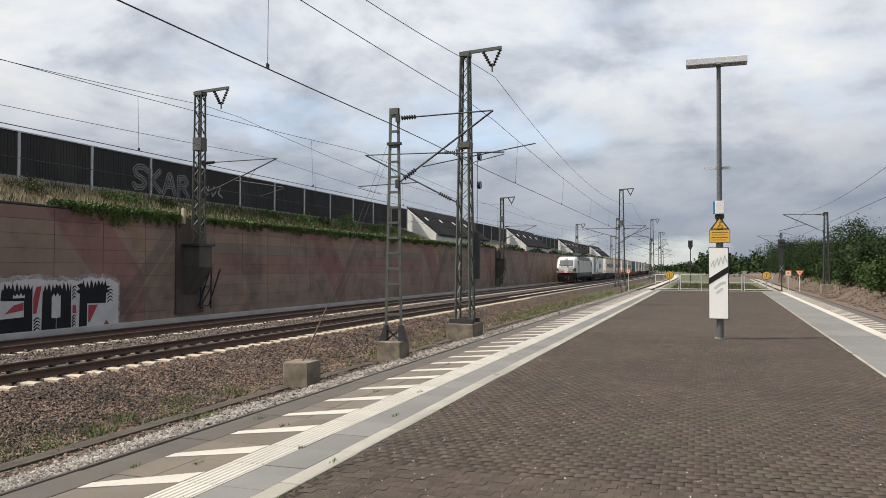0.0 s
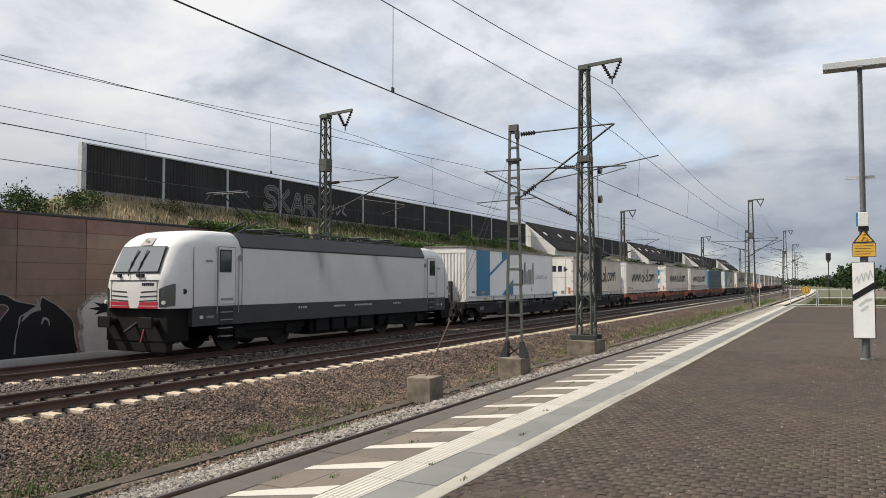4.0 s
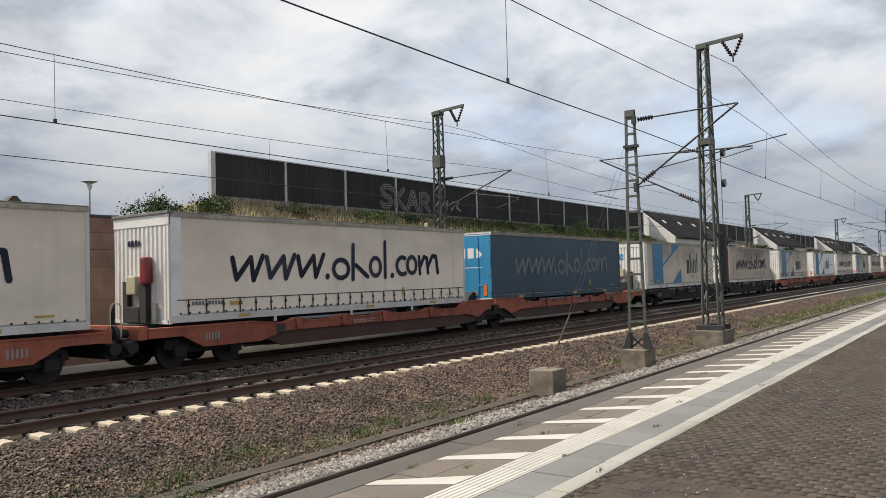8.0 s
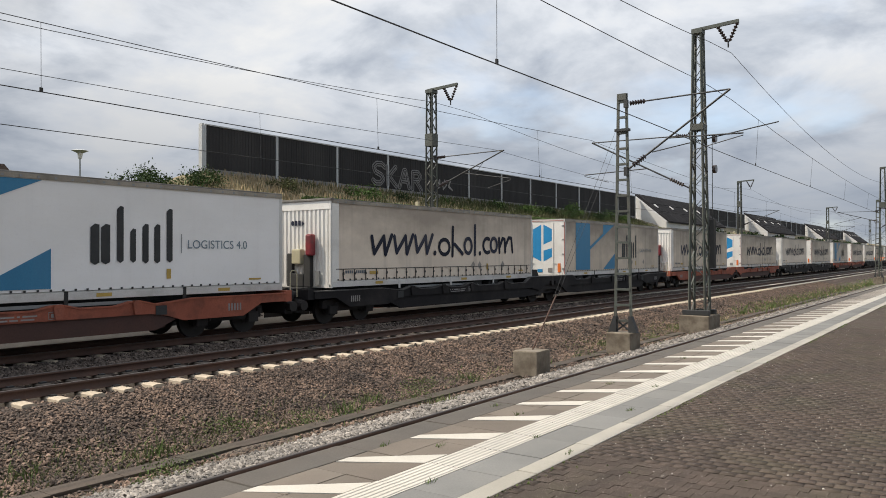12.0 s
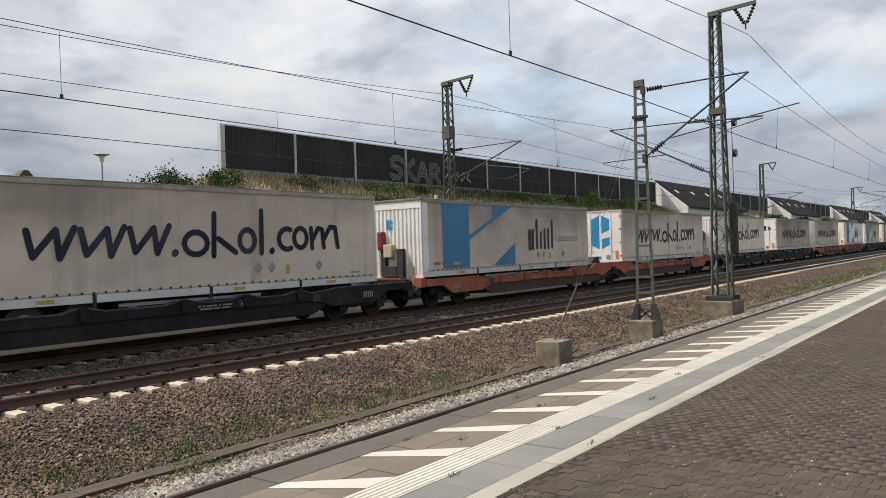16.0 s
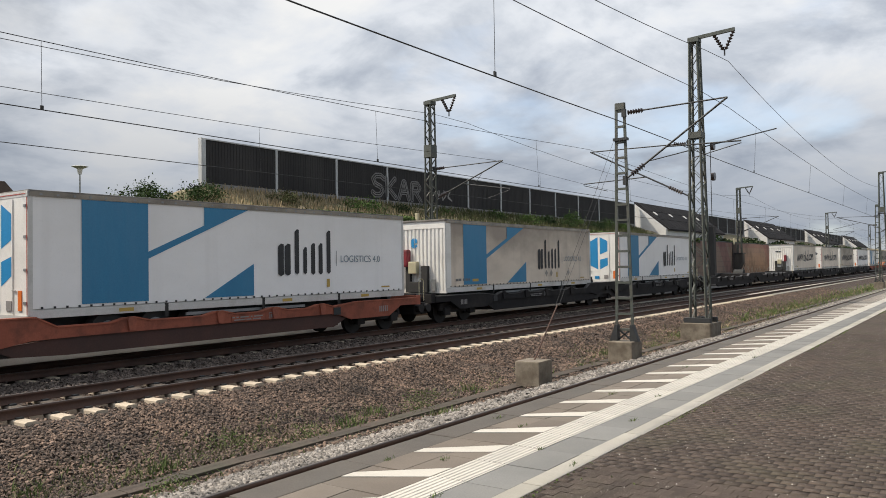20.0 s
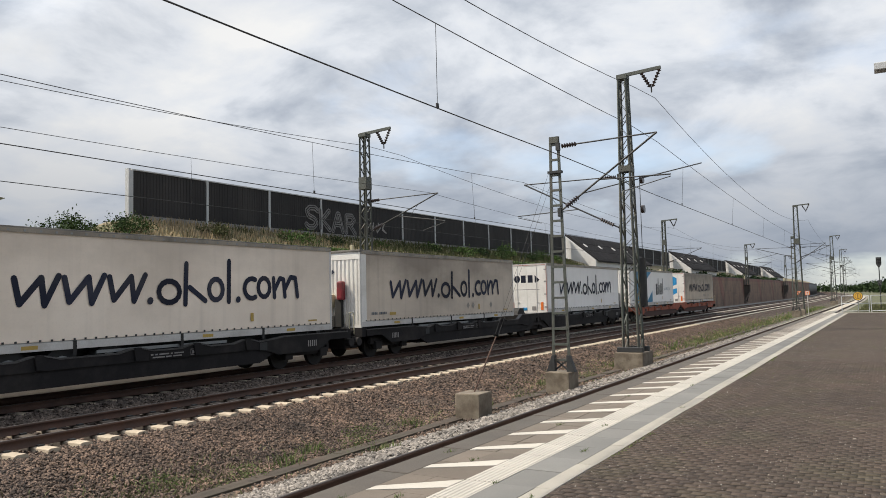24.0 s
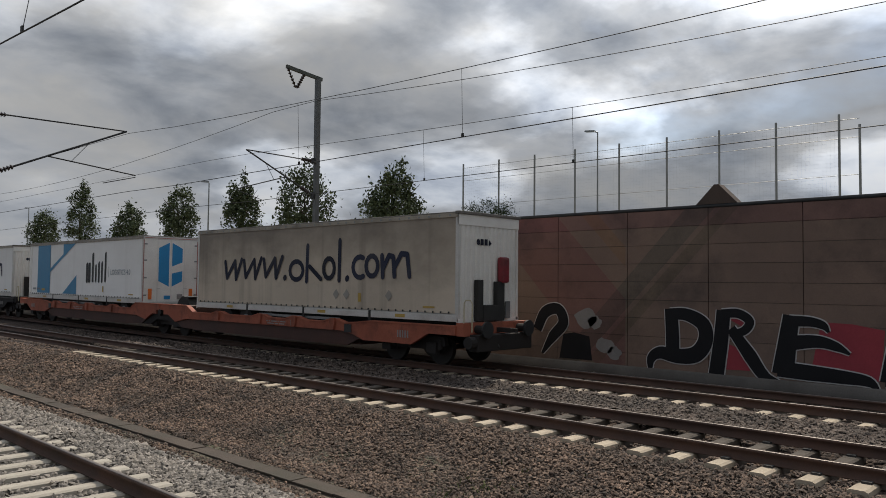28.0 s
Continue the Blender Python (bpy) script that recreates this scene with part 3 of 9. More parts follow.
def loco_side():
    """White paint with two soft fans of brake dust blown down from the roof."""
    m = surf("loco_side", (0.66, 0.65, 0.63), (0.60, 0.59, 0.57), 0.7, 30, 0.34, 0, 0.03, 0.002, dirt=(0.55, 0.53, 0.50), dirt_amt=0.35)
    nt = m.node_tree
    N, L = nt.nodes.new, nt.links.new
    b = [n for n in nt.nodes if n.type == "BSDF_PRINCIPLED"][0]
    col = b.inputs["Base Color"].links[0].from_socket
    sep = N("ShaderNodeSeparateXYZ"); tc = N("ShaderNodeTexCoord"); L(tc.outputs["Object"], sep.inputs[0])
    mp = N("ShaderNodeMapping"); mp.inputs["Scale"].default_value = (1, 3.0, 0.6); L(tc.outputs["Object"], mp.inputs["Vector"])
    nz = N("ShaderNodeTexNoise"); nz.inputs["Scale"].default_value = 1.6; nz.inputs["Detail"].default_value = 4; L(mp.outputs[0], nz.inputs["Vector"])

    def op(kind, a, bb=0.0, c=0.0):
        n = N("ShaderNodeMath"); n.operation = kind
        for i, v in enumerate((a, bb, c)):
            if isinstance(v, (int, float)):
                n.inputs[i].default_value = v
            else:
                L(v, n.inputs[i])
        return n.outputs[0]
    y, z = sep.outputs["Y"], sep.outputs["Z"]
    drop = op("MULTIPLY", op("SUBTRACT", 3.36, z), 0.55)                    # 0 at the roof, 1 at the frame
    fade = op("MAXIMUM", op("SUBTRACT", 1.0, drop), 0.0)
    for c in (7.13, 11.15):
        off = op("SUBTRACT", op("SUBTRACT", y, c), op("MULTIPLY", drop, 0.9))
        core = op("MAXIMUM", op("SUBTRACT", 1.0, op("DIVIDE", op("ABSOLUTE", off), 0.85)), 0.0)
        f = op("MULTIPLY", op("MULTIPLY", op("MULTIPLY", core, core), fade), op("MULTIPLY", nz.outputs["Fac"], 1.3))
        x = N("ShaderNodeMix"); x.data_type = "RGBA"
        L(f, x.inputs["Factor"]); L(col, x.inputs["A"]); x.inputs["B"].default_value = (0.10, 0.10, 0.10, 1)
        col = x.outputs["Result"]
    L(col, b.inputs["Base Color"])
    return m


M["loco_side"] = loco_side()


def wall_material():
    """Brown concrete panels with a painted zigzag of mauve, ochre and grey green."""
    m = surf("wall_panel", (0.296, 0.205, 0.150), (0.228, 0.160, 0.121), 0.5, 30, 0.85, 0, 0.25, 0.006, rand=0.045, world=True, dirt=(0.075, 0.06, 0.052), dirt_scale=0.55, dirt_amt=0.7)
    nt = m.node_tree
    N, L = nt.nodes.new, nt.links.new
    b = [n for n in nt.nodes if n.type == "BSDF_PRINCIPLED"][0]
    base = b.inputs["Base Color"].links[0].from_socket
    sep = N("ShaderNodeSeparateXYZ")
    L(N("ShaderNodeNewGeometry").outputs["Position"], sep.inputs[0])

    def op(kind, a, bb=0.0, c=0.0):
        n = N("ShaderNodeMath"); n.operation = kind
        for i, v in enumerate((a, bb, c)):
            if isinstance(v, (int, float)):
                n.inputs[i].default_value = v
            else:
                L(v, n.inputs[i])
        return n.outputs[0]

    def layer(col, mask, tint):
        x = N("ShaderNodeMix"); x.data_type = "RGBA"; x.blend_type = "MULTIPLY"
        L(mask, x.inputs["Factor"]); L(col, x.inputs["A"])
        x.inputs["B"].default_value = (*tint, 1)
        return x.outputs["Result"]

    y, z = sep.outputs["Y"], sep.outputs["Z"]
    yy = op("WRAP", y, 18.2, 37.96)                                   # the painted pattern comes again every eight panels
    fall = op("ADD", z, op("MULTIPLY", yy, 1.05))
    rise = op("SUBTRACT", z, op("MULTIPLY", yy, 1.05))

    def between(v, lo, hi):
        return op("MULTIPLY", op("GREATER_THAN", v, lo), op("LESS_THAN", v, hi))
    left = op("LESS_THAN", yy, 27.4)
    col = layer(base, op("MULTIPLY", between(fall, 26.92, 29.95), left), (0.95, 0.74, 0.80))
    col = layer(col, op("MULTIPLY", between(fall, 30.9, 31.5), left), (1.06, 0.96, 0.80))
    col = layer(col, between(rise, -27.9, -27.0), (0.70, 0.80, 0.80))
    col = layer(col, between(rise, -28.6, -28.1), (0.80, 0.86, 0.80))
    right = between(y, 31.2, 62.0)
    col = layer(col, op("MULTIPLY", right, between(z, 2.22, 2.74)), (0.80, 0.88, 0.95))
    col = layer(col, op("MULTIPLY", right, between(z, 1.18, 2.22)), (0.92, 0.78, 0.84))
    col = layer(col, op("GREATER_THAN", z, 3.25), (0.94, 0.80, 0.87))
    col = layer(col, op("LESS_THAN", y, 17.57), (0.80, 0.78, 0.81))         # southern stretch greyer and darker: shade between passing trailers mixed into the tint
    L(col, b.inputs["Base Color"])
    return m


M["wall"] = wall_material()

# ---------- mesh helpers ----------


def part(name, bm, material, parent=None, label="", smooth=False):
    """Links a bmesh as one mesh object, under a thing or a part."""
    me = bpy.data.meshes.new(name)
    bm.to_mesh(me)
    bm.free()
    me.materials.append(M[material] if isinstance(material, str) else material)
    if smooth:
        me.shade_smooth()
    ob = new(name, me)
    if parent is not None:
        ob.parent = parent
    if label:
        ob["label"] = label
    return ob


def piece(name, me, parent, x=0.0, y=0.0, z=0.0, rz=0.0):
    ob = new(name, me)
    ob.parent = parent
    ob.matrix_basis = pose(x, y, z, 0, 0, rz)
    return ob


def thing(name, label, category, m=None, group="", kind=""):
    ob = new(name)
    if m is not None:
        ob.matrix_basis = m
    return tagged(ob, label, category, group, kind)


def box(bm, x0, x1, y0, y1, z0, z1, bev=0.0):
    r = bmesh.ops.create_cube(bm, size=1)
    vs = r["verts"]
    bmesh.ops.scale(bm, vec=(x1 - x0, y1 - y0, z1 - z0), verts=vs)
    bmesh.ops.translate(bm, vec=((x0 + x1) / 2, (y0 + y1) / 2, (z0 + z1) / 2), verts=vs)
    if bev:
        es = list({e for v in vs for e in v.link_edges})
        bmesh.ops.bevel(bm, geom=es, offset=bev, segments=2, affect="EDGES", profile=0.6)
    return bm


def B(*a, **k):
    return box(bmesh.new(), *a, **k)


def tube(bm, p, q, r, n=8, r2=None):
    p, q = Vector(p), Vector(q)
    d = q - p
    t = d.to_track_quat("Z", "Y").to_matrix().to_4x4()
    m = Matrix.Translation((p + q) / 2) @ t
    bmesh.ops.create_cone(bm, cap_ends=True, segments=n, radius1=r, radius2=r if r2 is None else r2, depth=d.length, matrix=m)
    return bm


def T(*a, **k):
    return tube(bmesh.new(), *a, **k)


def bar(bm, p, q, w, h=None):
    """A flat or square bar from p to q."""
    h = h or w
    p, q = Vector(p), Vector(q)
    d = q - p
    m = Matrix.Translation((p + q) / 2) @ d.to_track_quat("Z", "Y").to_matrix().to_4x4() @ Matrix.Diagonal((w, h, d.length, 1))
    bmesh.ops.create_cube(bm, size=1, matrix=m)
    return bm


def prism(bm, pts, axis, a, b):
    """A polygon of (u, v) pairs drawn out along an axis from a to b; the other two axes take u and v in order."""
    def at(u, v, w):
        return {"x": (w, u, v), "y": (u, w, v), "z": (u, v, w)}[axis]
    n = len(pts)
    va = [bm.verts.new(at(u, v, a)) for u, v in pts]
    vb = [bm.verts.new(at(u, v, b)) for u, v in pts]
    f = [bm.faces.new(va), bm.faces.new(list(reversed(vb)))]
    for i in range(n):
        j = (i + 1) % n
        f.append(bm.faces.new((va[j], va[i], vb[i], vb[j])))
    bmesh.ops.recalc_face_normals(bm, faces=f)
    return bm


def raw_mesh(name, verts, faces, material, parent=None, kind="", label=""):
    """A large mesh from arrays: verts (n, 3), faces (m, k) with k equal for all."""
    verts, faces = np.asarray(verts, np.float32), np.asarray(faces, np.int32)
    me = bpy.data.meshes.new(name)
    me.vertices.add(len(verts))
    me.vertices.foreach_set("co", verts.ravel())
    k = faces.shape[1]
    me.loops.add(faces.size)
    me.loops.foreach_set("vertex_index", faces.ravel())
    me.polygons.add(len(faces))
    me.polygons.foreach_set("loop_start", np.arange(len(faces), dtype=np.int32) * k)
    me.update(calc_edges=True)
    me.materials.append(M[material] if isinstance(material, str) else material)
    ob = new(name, me)
    if parent is not None:
        ob.parent = parent
    if kind:
        ob["kind"] = kind
    if label:
        ob["label"] = label
    return ob


OCT_V = np.array([(1, 0, 0), (-1, 0, 0), (0, 1, 0), (0, -1, 0), (0, 0, 1), (0, 0, -1)], float)
OCT_F = np.array([(0, 2, 4), (2, 1, 4), (1, 3, 4), (3, 0, 4), (2, 0, 5), (1, 2, 5), (3, 1, 5), (0, 3, 5)])


def spin(n, rng):
    """n random rotation matrices."""
    q = rng.normal(size=(n, 4))
    q /= np.linalg.norm(q, axis=1)[:, None]
    w, x, y, z = q.T
    return np.stack([np.stack([1 - 2 * (y * y + z * z), 2 * (x * y - z * w), 2 * (x * z + y * w)], -1),
                     np.stack([2 * (x * y + z * w), 1 - 2 * (x * x + z * z), 2 * (y * z - x * w)], -1),
                     np.stack([2 * (x * z - y * w), 2 * (y * z + x * w), 1 - 2 * (x * x + y * y)], -1)], 1)


def stones(name, places, sizes, material, label, rng, category="gravel"):
    n = len(places)
    v = OCT_V[None] * (1 + rng.uniform(-0.35, 0.35, (n, 6, 1))) + rng.uniform(-0.22, 0.22, (n, 6, 3))
    v = v * rng.uniform(0.6, 1.15, (n, 1, 3))
    v = np.einsum("nij,nkj->nki", spin(n, rng), v) * (sizes / 2)[:, None, None]
    v[:, :, 2] *= 0.8
    v += places[:, None, :]
    # the underside of a bedded stone is left out
    a, b, c = (v[:, OCT_F[:, k]] for k in range(3))
    nz = np.cross(b - a, c - a)
    nz = nz[:, :, 2] / np.maximum(np.linalg.norm(nz, axis=2), 1e-12)
    mid = (a + b + c) / 3 - places[:, None, :]
    out = np.sign((np.cross(b - a, c - a) * mid).sum(2))
    f = OCT_F[None] + (np.arange(n) * 6)[:, None, None]
    f = f[nz * out > -0.12]
    return tagged(raw_mesh(name, v.reshape(-1, 3), f, material), label, category, kind="stuff")


def leaves(name, centres, sizes, material, rng, parent=None, label="", upright=0.0):
    """Many small four-cornered leaves or blades, each turned its own way."""
    n = len(centres)
    q = np.array([(-0.5, 0, 0), (0, -0.32, 0.1), (0.5, 0, 0), (0, 0.32, 0.1)])
    R = spin(n, rng)
    v = np.einsum("nij,kj->nki", R, q) * sizes[:, None, None]
    if upright:
        v[:, :, 2] *= upright
    v += centres[:, None, :]
    f = np.arange(n * 4).reshape(-1, 4)
    return raw_mesh(name, v.reshape(-1, 3), f, material, parent, label=label)


def text_mesh(body, height):
    """The built-in font as a flat mesh in its own x, y plane; height of a capital letter."""
    cu = bpy.data.curves.new("lettering", "FONT")
    cu.body = body
    cu.size = height / 0.69
    ob = bpy.data.objects.new("lettering", cu)
    scene.collection.objects.link(ob)
    me = bpy.data.meshes.new_from_object(ob.evaluated_get(bpy.context.evaluated_depsgraph_get()))
    bpy.data.objects.remove(ob)
    bpy.data.curves.remove(cu)
    return me


def flat_poly(bm, pts, place):
    """A flat polygon; place maps (u, v) to a point."""
    return bm.faces.new([bm.verts.new(place(u, v)) for u, v in pts])


def stroke(bm, pts, w, place):
    """A painted line of width w with round ends and turns; every piece lies a hair above the one before."""
    def at(u, v):
        return tuple(np.add(place(u, v), place_up(place, 0.00035 * (len(bm.faces) % 24))))

    def lay(poly):
        flat_poly(bm, poly, at)
    P = np.array(pts, float)
    d = np.diff(P, axis=0)
    d /= np.maximum(np.linalg.norm(d, axis=1), 1e-6)[:, None]
    closed = len(P) > 4 and np.linalg.norm(P[0] - P[-1]) < 1e-6
    if (d[:-1] * d[1:]).sum(1).min(initial=1.0) > 0.5:
        # a gentle line: one ribbon with round ends
        tan = np.concatenate([d[:1], d[:-1] + d[1:], d[-1:]])
        if closed:
            tan, P = tan[:-1], P[:-1]
            tan[0] = d[0] + d[-1]
        tan /= np.linalg.norm(tan, axis=1)[:, None]
        nor = np.stack([-tan[:, 1], tan[:, 0]], 1) * w / 2
        off = place_up(place, 0.00035 * (len(bm.faces) % 24))
        L_, R_ = ([bm.verts.new(tuple(np.add(place(*q), off))) for q in P + s_ * nor] for s_ in (1, -1))
        n = len(P)
        for i in range(n if closed else n - 1):
            j = (i + 1) % n
            bm.faces.new((L_[i], R_[i], R_[j], L_[j]))
        if not closed:
            for i, sg in ((0, -1), (n - 1, 1)):
                arc = [bm.verts.new(tuple(np.add(place(*(P[i] + nor[i] * math.cos(a) + sg * tan[i] * math.sin(a) * w / 2)), off))) for a in (0.785, 1.571, 2.356)]
                bm.faces.new([L_[i]] + arc + [R_[i]])
        return
    for (u0, v0), (u1, v1) in zip(pts, pts[1:]):
        d = math.hypot(u1 - u0, v1 - v0) or 1e-6
        nu, nv = -(v1 - v0) / d * w / 2, (u1 - u0) / d * w / 2
        lay([(u0 - nu, v0 - nv), (u1 - nu, v1 - nv), (u1 + nu, v1 + nv), (u0 + nu, v0 + nv)])
    for u, v in pts:
        lay([(u + w / 2 * math.cos(a * math.pi / 4), v + w / 2 * math.sin(a * math.pi / 4)) for a in range(8)])


def place_up(place, e):
    """A small step off the plane that place describes."""
    o, a, b = (np.array(place(*p)) for p in ((0, 0), (1, 0), (0, 1)))
    return np.cross(a - o, b - o) * e


def ring(u, v, ru, rv, n=14, a0=0.0, a1=360.0):
    return [(u + ru * math.cos(radians(a0 + (a1 - a0) * i / n)), v + rv * math.sin(radians(a0 + (a1 - a0) * i / n))) for i in range(n + 1)]

# ---------- plan ----------
TRACKS = {"a": (-6.10, -0.81), "b": (-14.08, -0.64), "c": (-18.80, -0.64)}   # centre, top of rail
WALL_X, WALL_TOP = -22.75, 3.78
EDGE_X = -4.43
PLAT_END = 56.5


def bend(y):
    """The line swings to the left far out."""
    return -max(0.0, y - 150.0) ** 2 / 8000.0


def right_edge(y):
    return 4.55 + 0.030 * y


PROFILE = [(-700, 4.5), (-120, 4.2), (-60, 4.0), (-40, 3.95), (-30, 4.4), (-27.6, 5.0), (-26.2, 5.0), (-24.4, 4.30), (-23.1, 3.72), (-23.0, -1.15),
           (-22.6, -1.1), (-21.0, -1.05), (-20.4, -0.87), (-19.62, -0.86), (-19.52, -0.93), (-18.08, -0.93), (-17.98, -0.86), (-17.2, -0.85), (-16.4, -0.90), (-15.7, -0.85), (-14.90, -0.86), (-14.80, -0.93), (-13.36, -0.93), (-13.26, -0.895), (-12.7, -0.90), (-12.3, -0.95), (-10.6, -1.40),
           (-9.9, -1.42), (-9.6, -1.42), (-8.9, -1.36), (-7.5, -1.04), (-4.7, -1.04), (-4.2, -1.15), (4.3, -1.15), (6.0, -1.04), (8.2, -1.04)]
PX, PZ = np.array([p[0] for p in PROFILE], float), np.array([p[1] for p in PROFILE], float)


def ground_z(x, y):
    z = np.interp(x, PX, PZ)
    k = np.clip((np.asarray(y, float) - 16.0) / 4.0, 0, 1)
    behind = (np.asarray(x) < -23.05) & (np.asarray(x) > -45)
    return np.where(behind, 3.45 + (z - 3.45) * k, z)      # the bank only rises north of the bushes


def build_ground():
    ys = np.concatenate([np.arange(-120, -30, 10), np.arange(-30, 70, 1.0), np.arange(70, 160, 5), np.arange(160, 700, 20), [900, 1400, 2400]])
    xs = list(PX[PX < 8.0])
    fine = []
    for a, b in zip(xs, xs[1:]):
        k = 1 if b - a < 0.5 or b < -45 else max(1, int((b - a) / 0.6))
        fine += list(np.linspace(a, b, k, endpoint=False))
    fine = np.array(fine + [xs[-1]])
    right = [(2.2, -1.04), (4.2, -0.95), (5.5, -0.30), (7.0, 0.12), (13, 0.20), (22, 0.2), (60, 0.6), (300, 2.2), (900, 3)]
    rng = np.random.default_rng(5)
    rows = []
    for y in ys:
        z = ground_z(fine, y) + rng.normal(0, 0.012, len(fine)) * (fine > -22) + rng.normal(0, 0.05, len(fine)) * (fine < -23.2)
        row = [(x + (bend(y) if x < 3 else 0), y, zz) for x, zz in zip(fine, z)]
        row += [(right_edge(min(y, 300)) + dx, y, zz + rng.normal(0, 0.04)) for dx, zz in right]
        rows.append(row)
    n, k = len(ys), len(rows[0])
    verts = np.array(rows).reshape(-1, 3)
    i, j = np.meshgrid(np.arange(n - 1), np.arange(k - 1), indexing="ij")
    a = (i * k + j).ravel()
    faces = np.stack([a, a + 1, a + k + 1, a + k], 1)
    ob = raw_mesh("ground", verts, faces, "ballast")
    for name in ("ballast_light", "earth", "dry_ground", "meadow", "gravel_slope"):
        ob.data.materials.append(M[name])
    cx = (verts[faces[:, 0], 0] + verts[faces[:, 1], 0]) / 2
    cy = verts[faces[:, 0], 1]
    lx = cx - np.array([bend(v) for v in cy])
    slot = np.zeros(len(faces), np.int32)
    slot[(lx > -8.8) & (lx < -4.2)] = 1
    slot[(lx > -11.3) & (lx < -8.9)] = 2
    slot[(lx < -23.0)] = 3
    slot[(lx < -40)] = 4
    slot[(cx > 8.0)] = 5
    slot[(cx > 30)] = 4
    slot[(cy > 66) & (lx > -8) & (cx < 9)] = 4
    ob.data.polygons.foreach_set("material_index", slot)
    tagged(ob, "railway ballast bed, dry bank and flat land to the horizon", "ground", kind="structure")


build_ground()


def strip(name, pts, y0, y1, material, step=10.0, follow=True, parent=None):
    """A cross-section of (x, z) drawn out along the line."""
    ys = [y0]
    while ys[-1] < y1:
        ys.append(min(y1, ys[-1] + (step if ys[-1] < 140 else 25)))
    k = len(pts)
    v = [(x + (bend(y) if follow else 0), y, z) for y in ys for x, z in pts]
    f = [(i * k + j, i * k + (j + 1) % k, (i + 1) * k + (j + 1) % k, (i + 1) * k + j) for i in range(len(ys) - 1) for j in range(k)]
    ob = raw_mesh(name, v, f, material, parent)
    bm = bmesh.new()
    bm.from_mesh(ob.data)
    bm.faces.new([bm.verts[i] for i in range(k)]) if not bm.verts.ensure_lookup_table() else None
    bmesh.ops.recalc_face_normals(bm, faces=bm.faces)
    bm.to_mesh(ob.data)
    bm.free()
    return ob


def rail_section(cx, top):
    foot, web, head = 0.075, 0.012, 0.036
    return [(cx - foot, top - 0.172), (cx + foot, top - 0.172), (cx + foot, top - 0.160), (cx + web, top - 0.140), (cx + web, top - 0.050),
            (cx + head, top - 0.040), (cx + head, top - 0.008), (cx - head, top - 0.008), (cx - head, top - 0.040),
            (cx - web, top - 0.050), (cx - web, top - 0.140), (cx - foot, top - 0.160)]


def build_track(key, y1=640.0, centre=None, near=(-32.0, 70.0)):
    cx, top = TRACKS[key] if key in TRACKS else centre
    t = thing("railway_track", "rusty rails on pale concrete sleepers bedded in ballast", "railway track", group="tracks")
    for s in (-0.753, 0.753):
        r = strip("rail", rail_section(cx + s, top), -60, y1, "rail", parent=t)
        h = strip("running_surface", [(cx + s - 0.030, top - 0.008), (cx + s + 0.030, top - 0.008), (cx + s + 0.026, top), (cx + s - 0.026, top)], -60, y1, "rail_head", parent=r)
        h["label"] = "polished steel running surface"
    z = top - 0.19
    bm = bmesh.new()
    prism(bm, [(-0.14, -0.12), (0.14, -0.12), (0.12, 0.012), (0.08, 0.032), (-0.08, 0.032), (-0.12, 0.012)], "x", -1.3, 1.3)
    me = bpy.data.meshes.new("sleeper")
    bm.to_mesh(me)
    bm.free()
    me.materials.append(M["sleeper" if key == "a" else "sleeper_stained"])
    bm = bmesh.new()
    for a, b in ((-0.16, -0.078), (0.078, 0.16)):
        box(bm, a, b, -0.06, 0.06, 0.02, 0.06)
    box(bm, -0.16, 0.16, -0.05, 0.05, 0.012, 0.022)
    cl = bpy.data.meshes.new("rail_clip")
    bm.to_mesh(cl)
    bm.free()
    cl.materials.append(M["steel_dark"])
    k0, k1 = int(near[0] / 0.6), int(near[1] / 0.6)
    for k in range(k0, k1):
        sl = piece("sleeper", me, t, cx + random.uniform(-0.012, 0.012), 0.40 + 0.6 * k, z - 0.018 + random.uniform(-0.008, 0.004))
        if key != "c" and -6 < 0.6 * k < 17:
            piece("rail_clip", cl, sl, -0.753)
            piece("rail_clip", cl, sl, 0.753)
    far = []
    quad = []
    for k in range(k1, int(320 / 0.6)):
        y = 0.40 + 0.6 * k
        o = len(far)
        x = cx + bend(y)
        far += [(x - 1.3, y - 0.13, z), (x + 1.3, y - 0.13, z), (x + 1.3, y + 0.13, z), (x - 1.3, y + 0.13, z),
                (x - 1.3, y - 0.10, z + 0.03), (x + 1.3, y - 0.10, z + 0.03), (x + 1.3, y + 0.10, z + 0.03), (x - 1.3, y + 0.10, z + 0.03)]
        quad += [(o + 4, o + 5, o + 6, o + 7), (o, o + 1, o + 5, o + 4), (o + 1, o + 2, o + 6, o + 5), (o + 2, o + 3, o + 7, o + 6), (o + 3, o, o + 4, o + 7)]
    raw_mesh("far_sleeper", far, quad, "sleeper", t, kind="stuff")
    return t


build_track("a", 230, near=(-20, 60))
build_track("b", near=(-28, 60))
build_track("c", near=(-28, 46))
TRACKS["d"] = (6.35, -0.81)


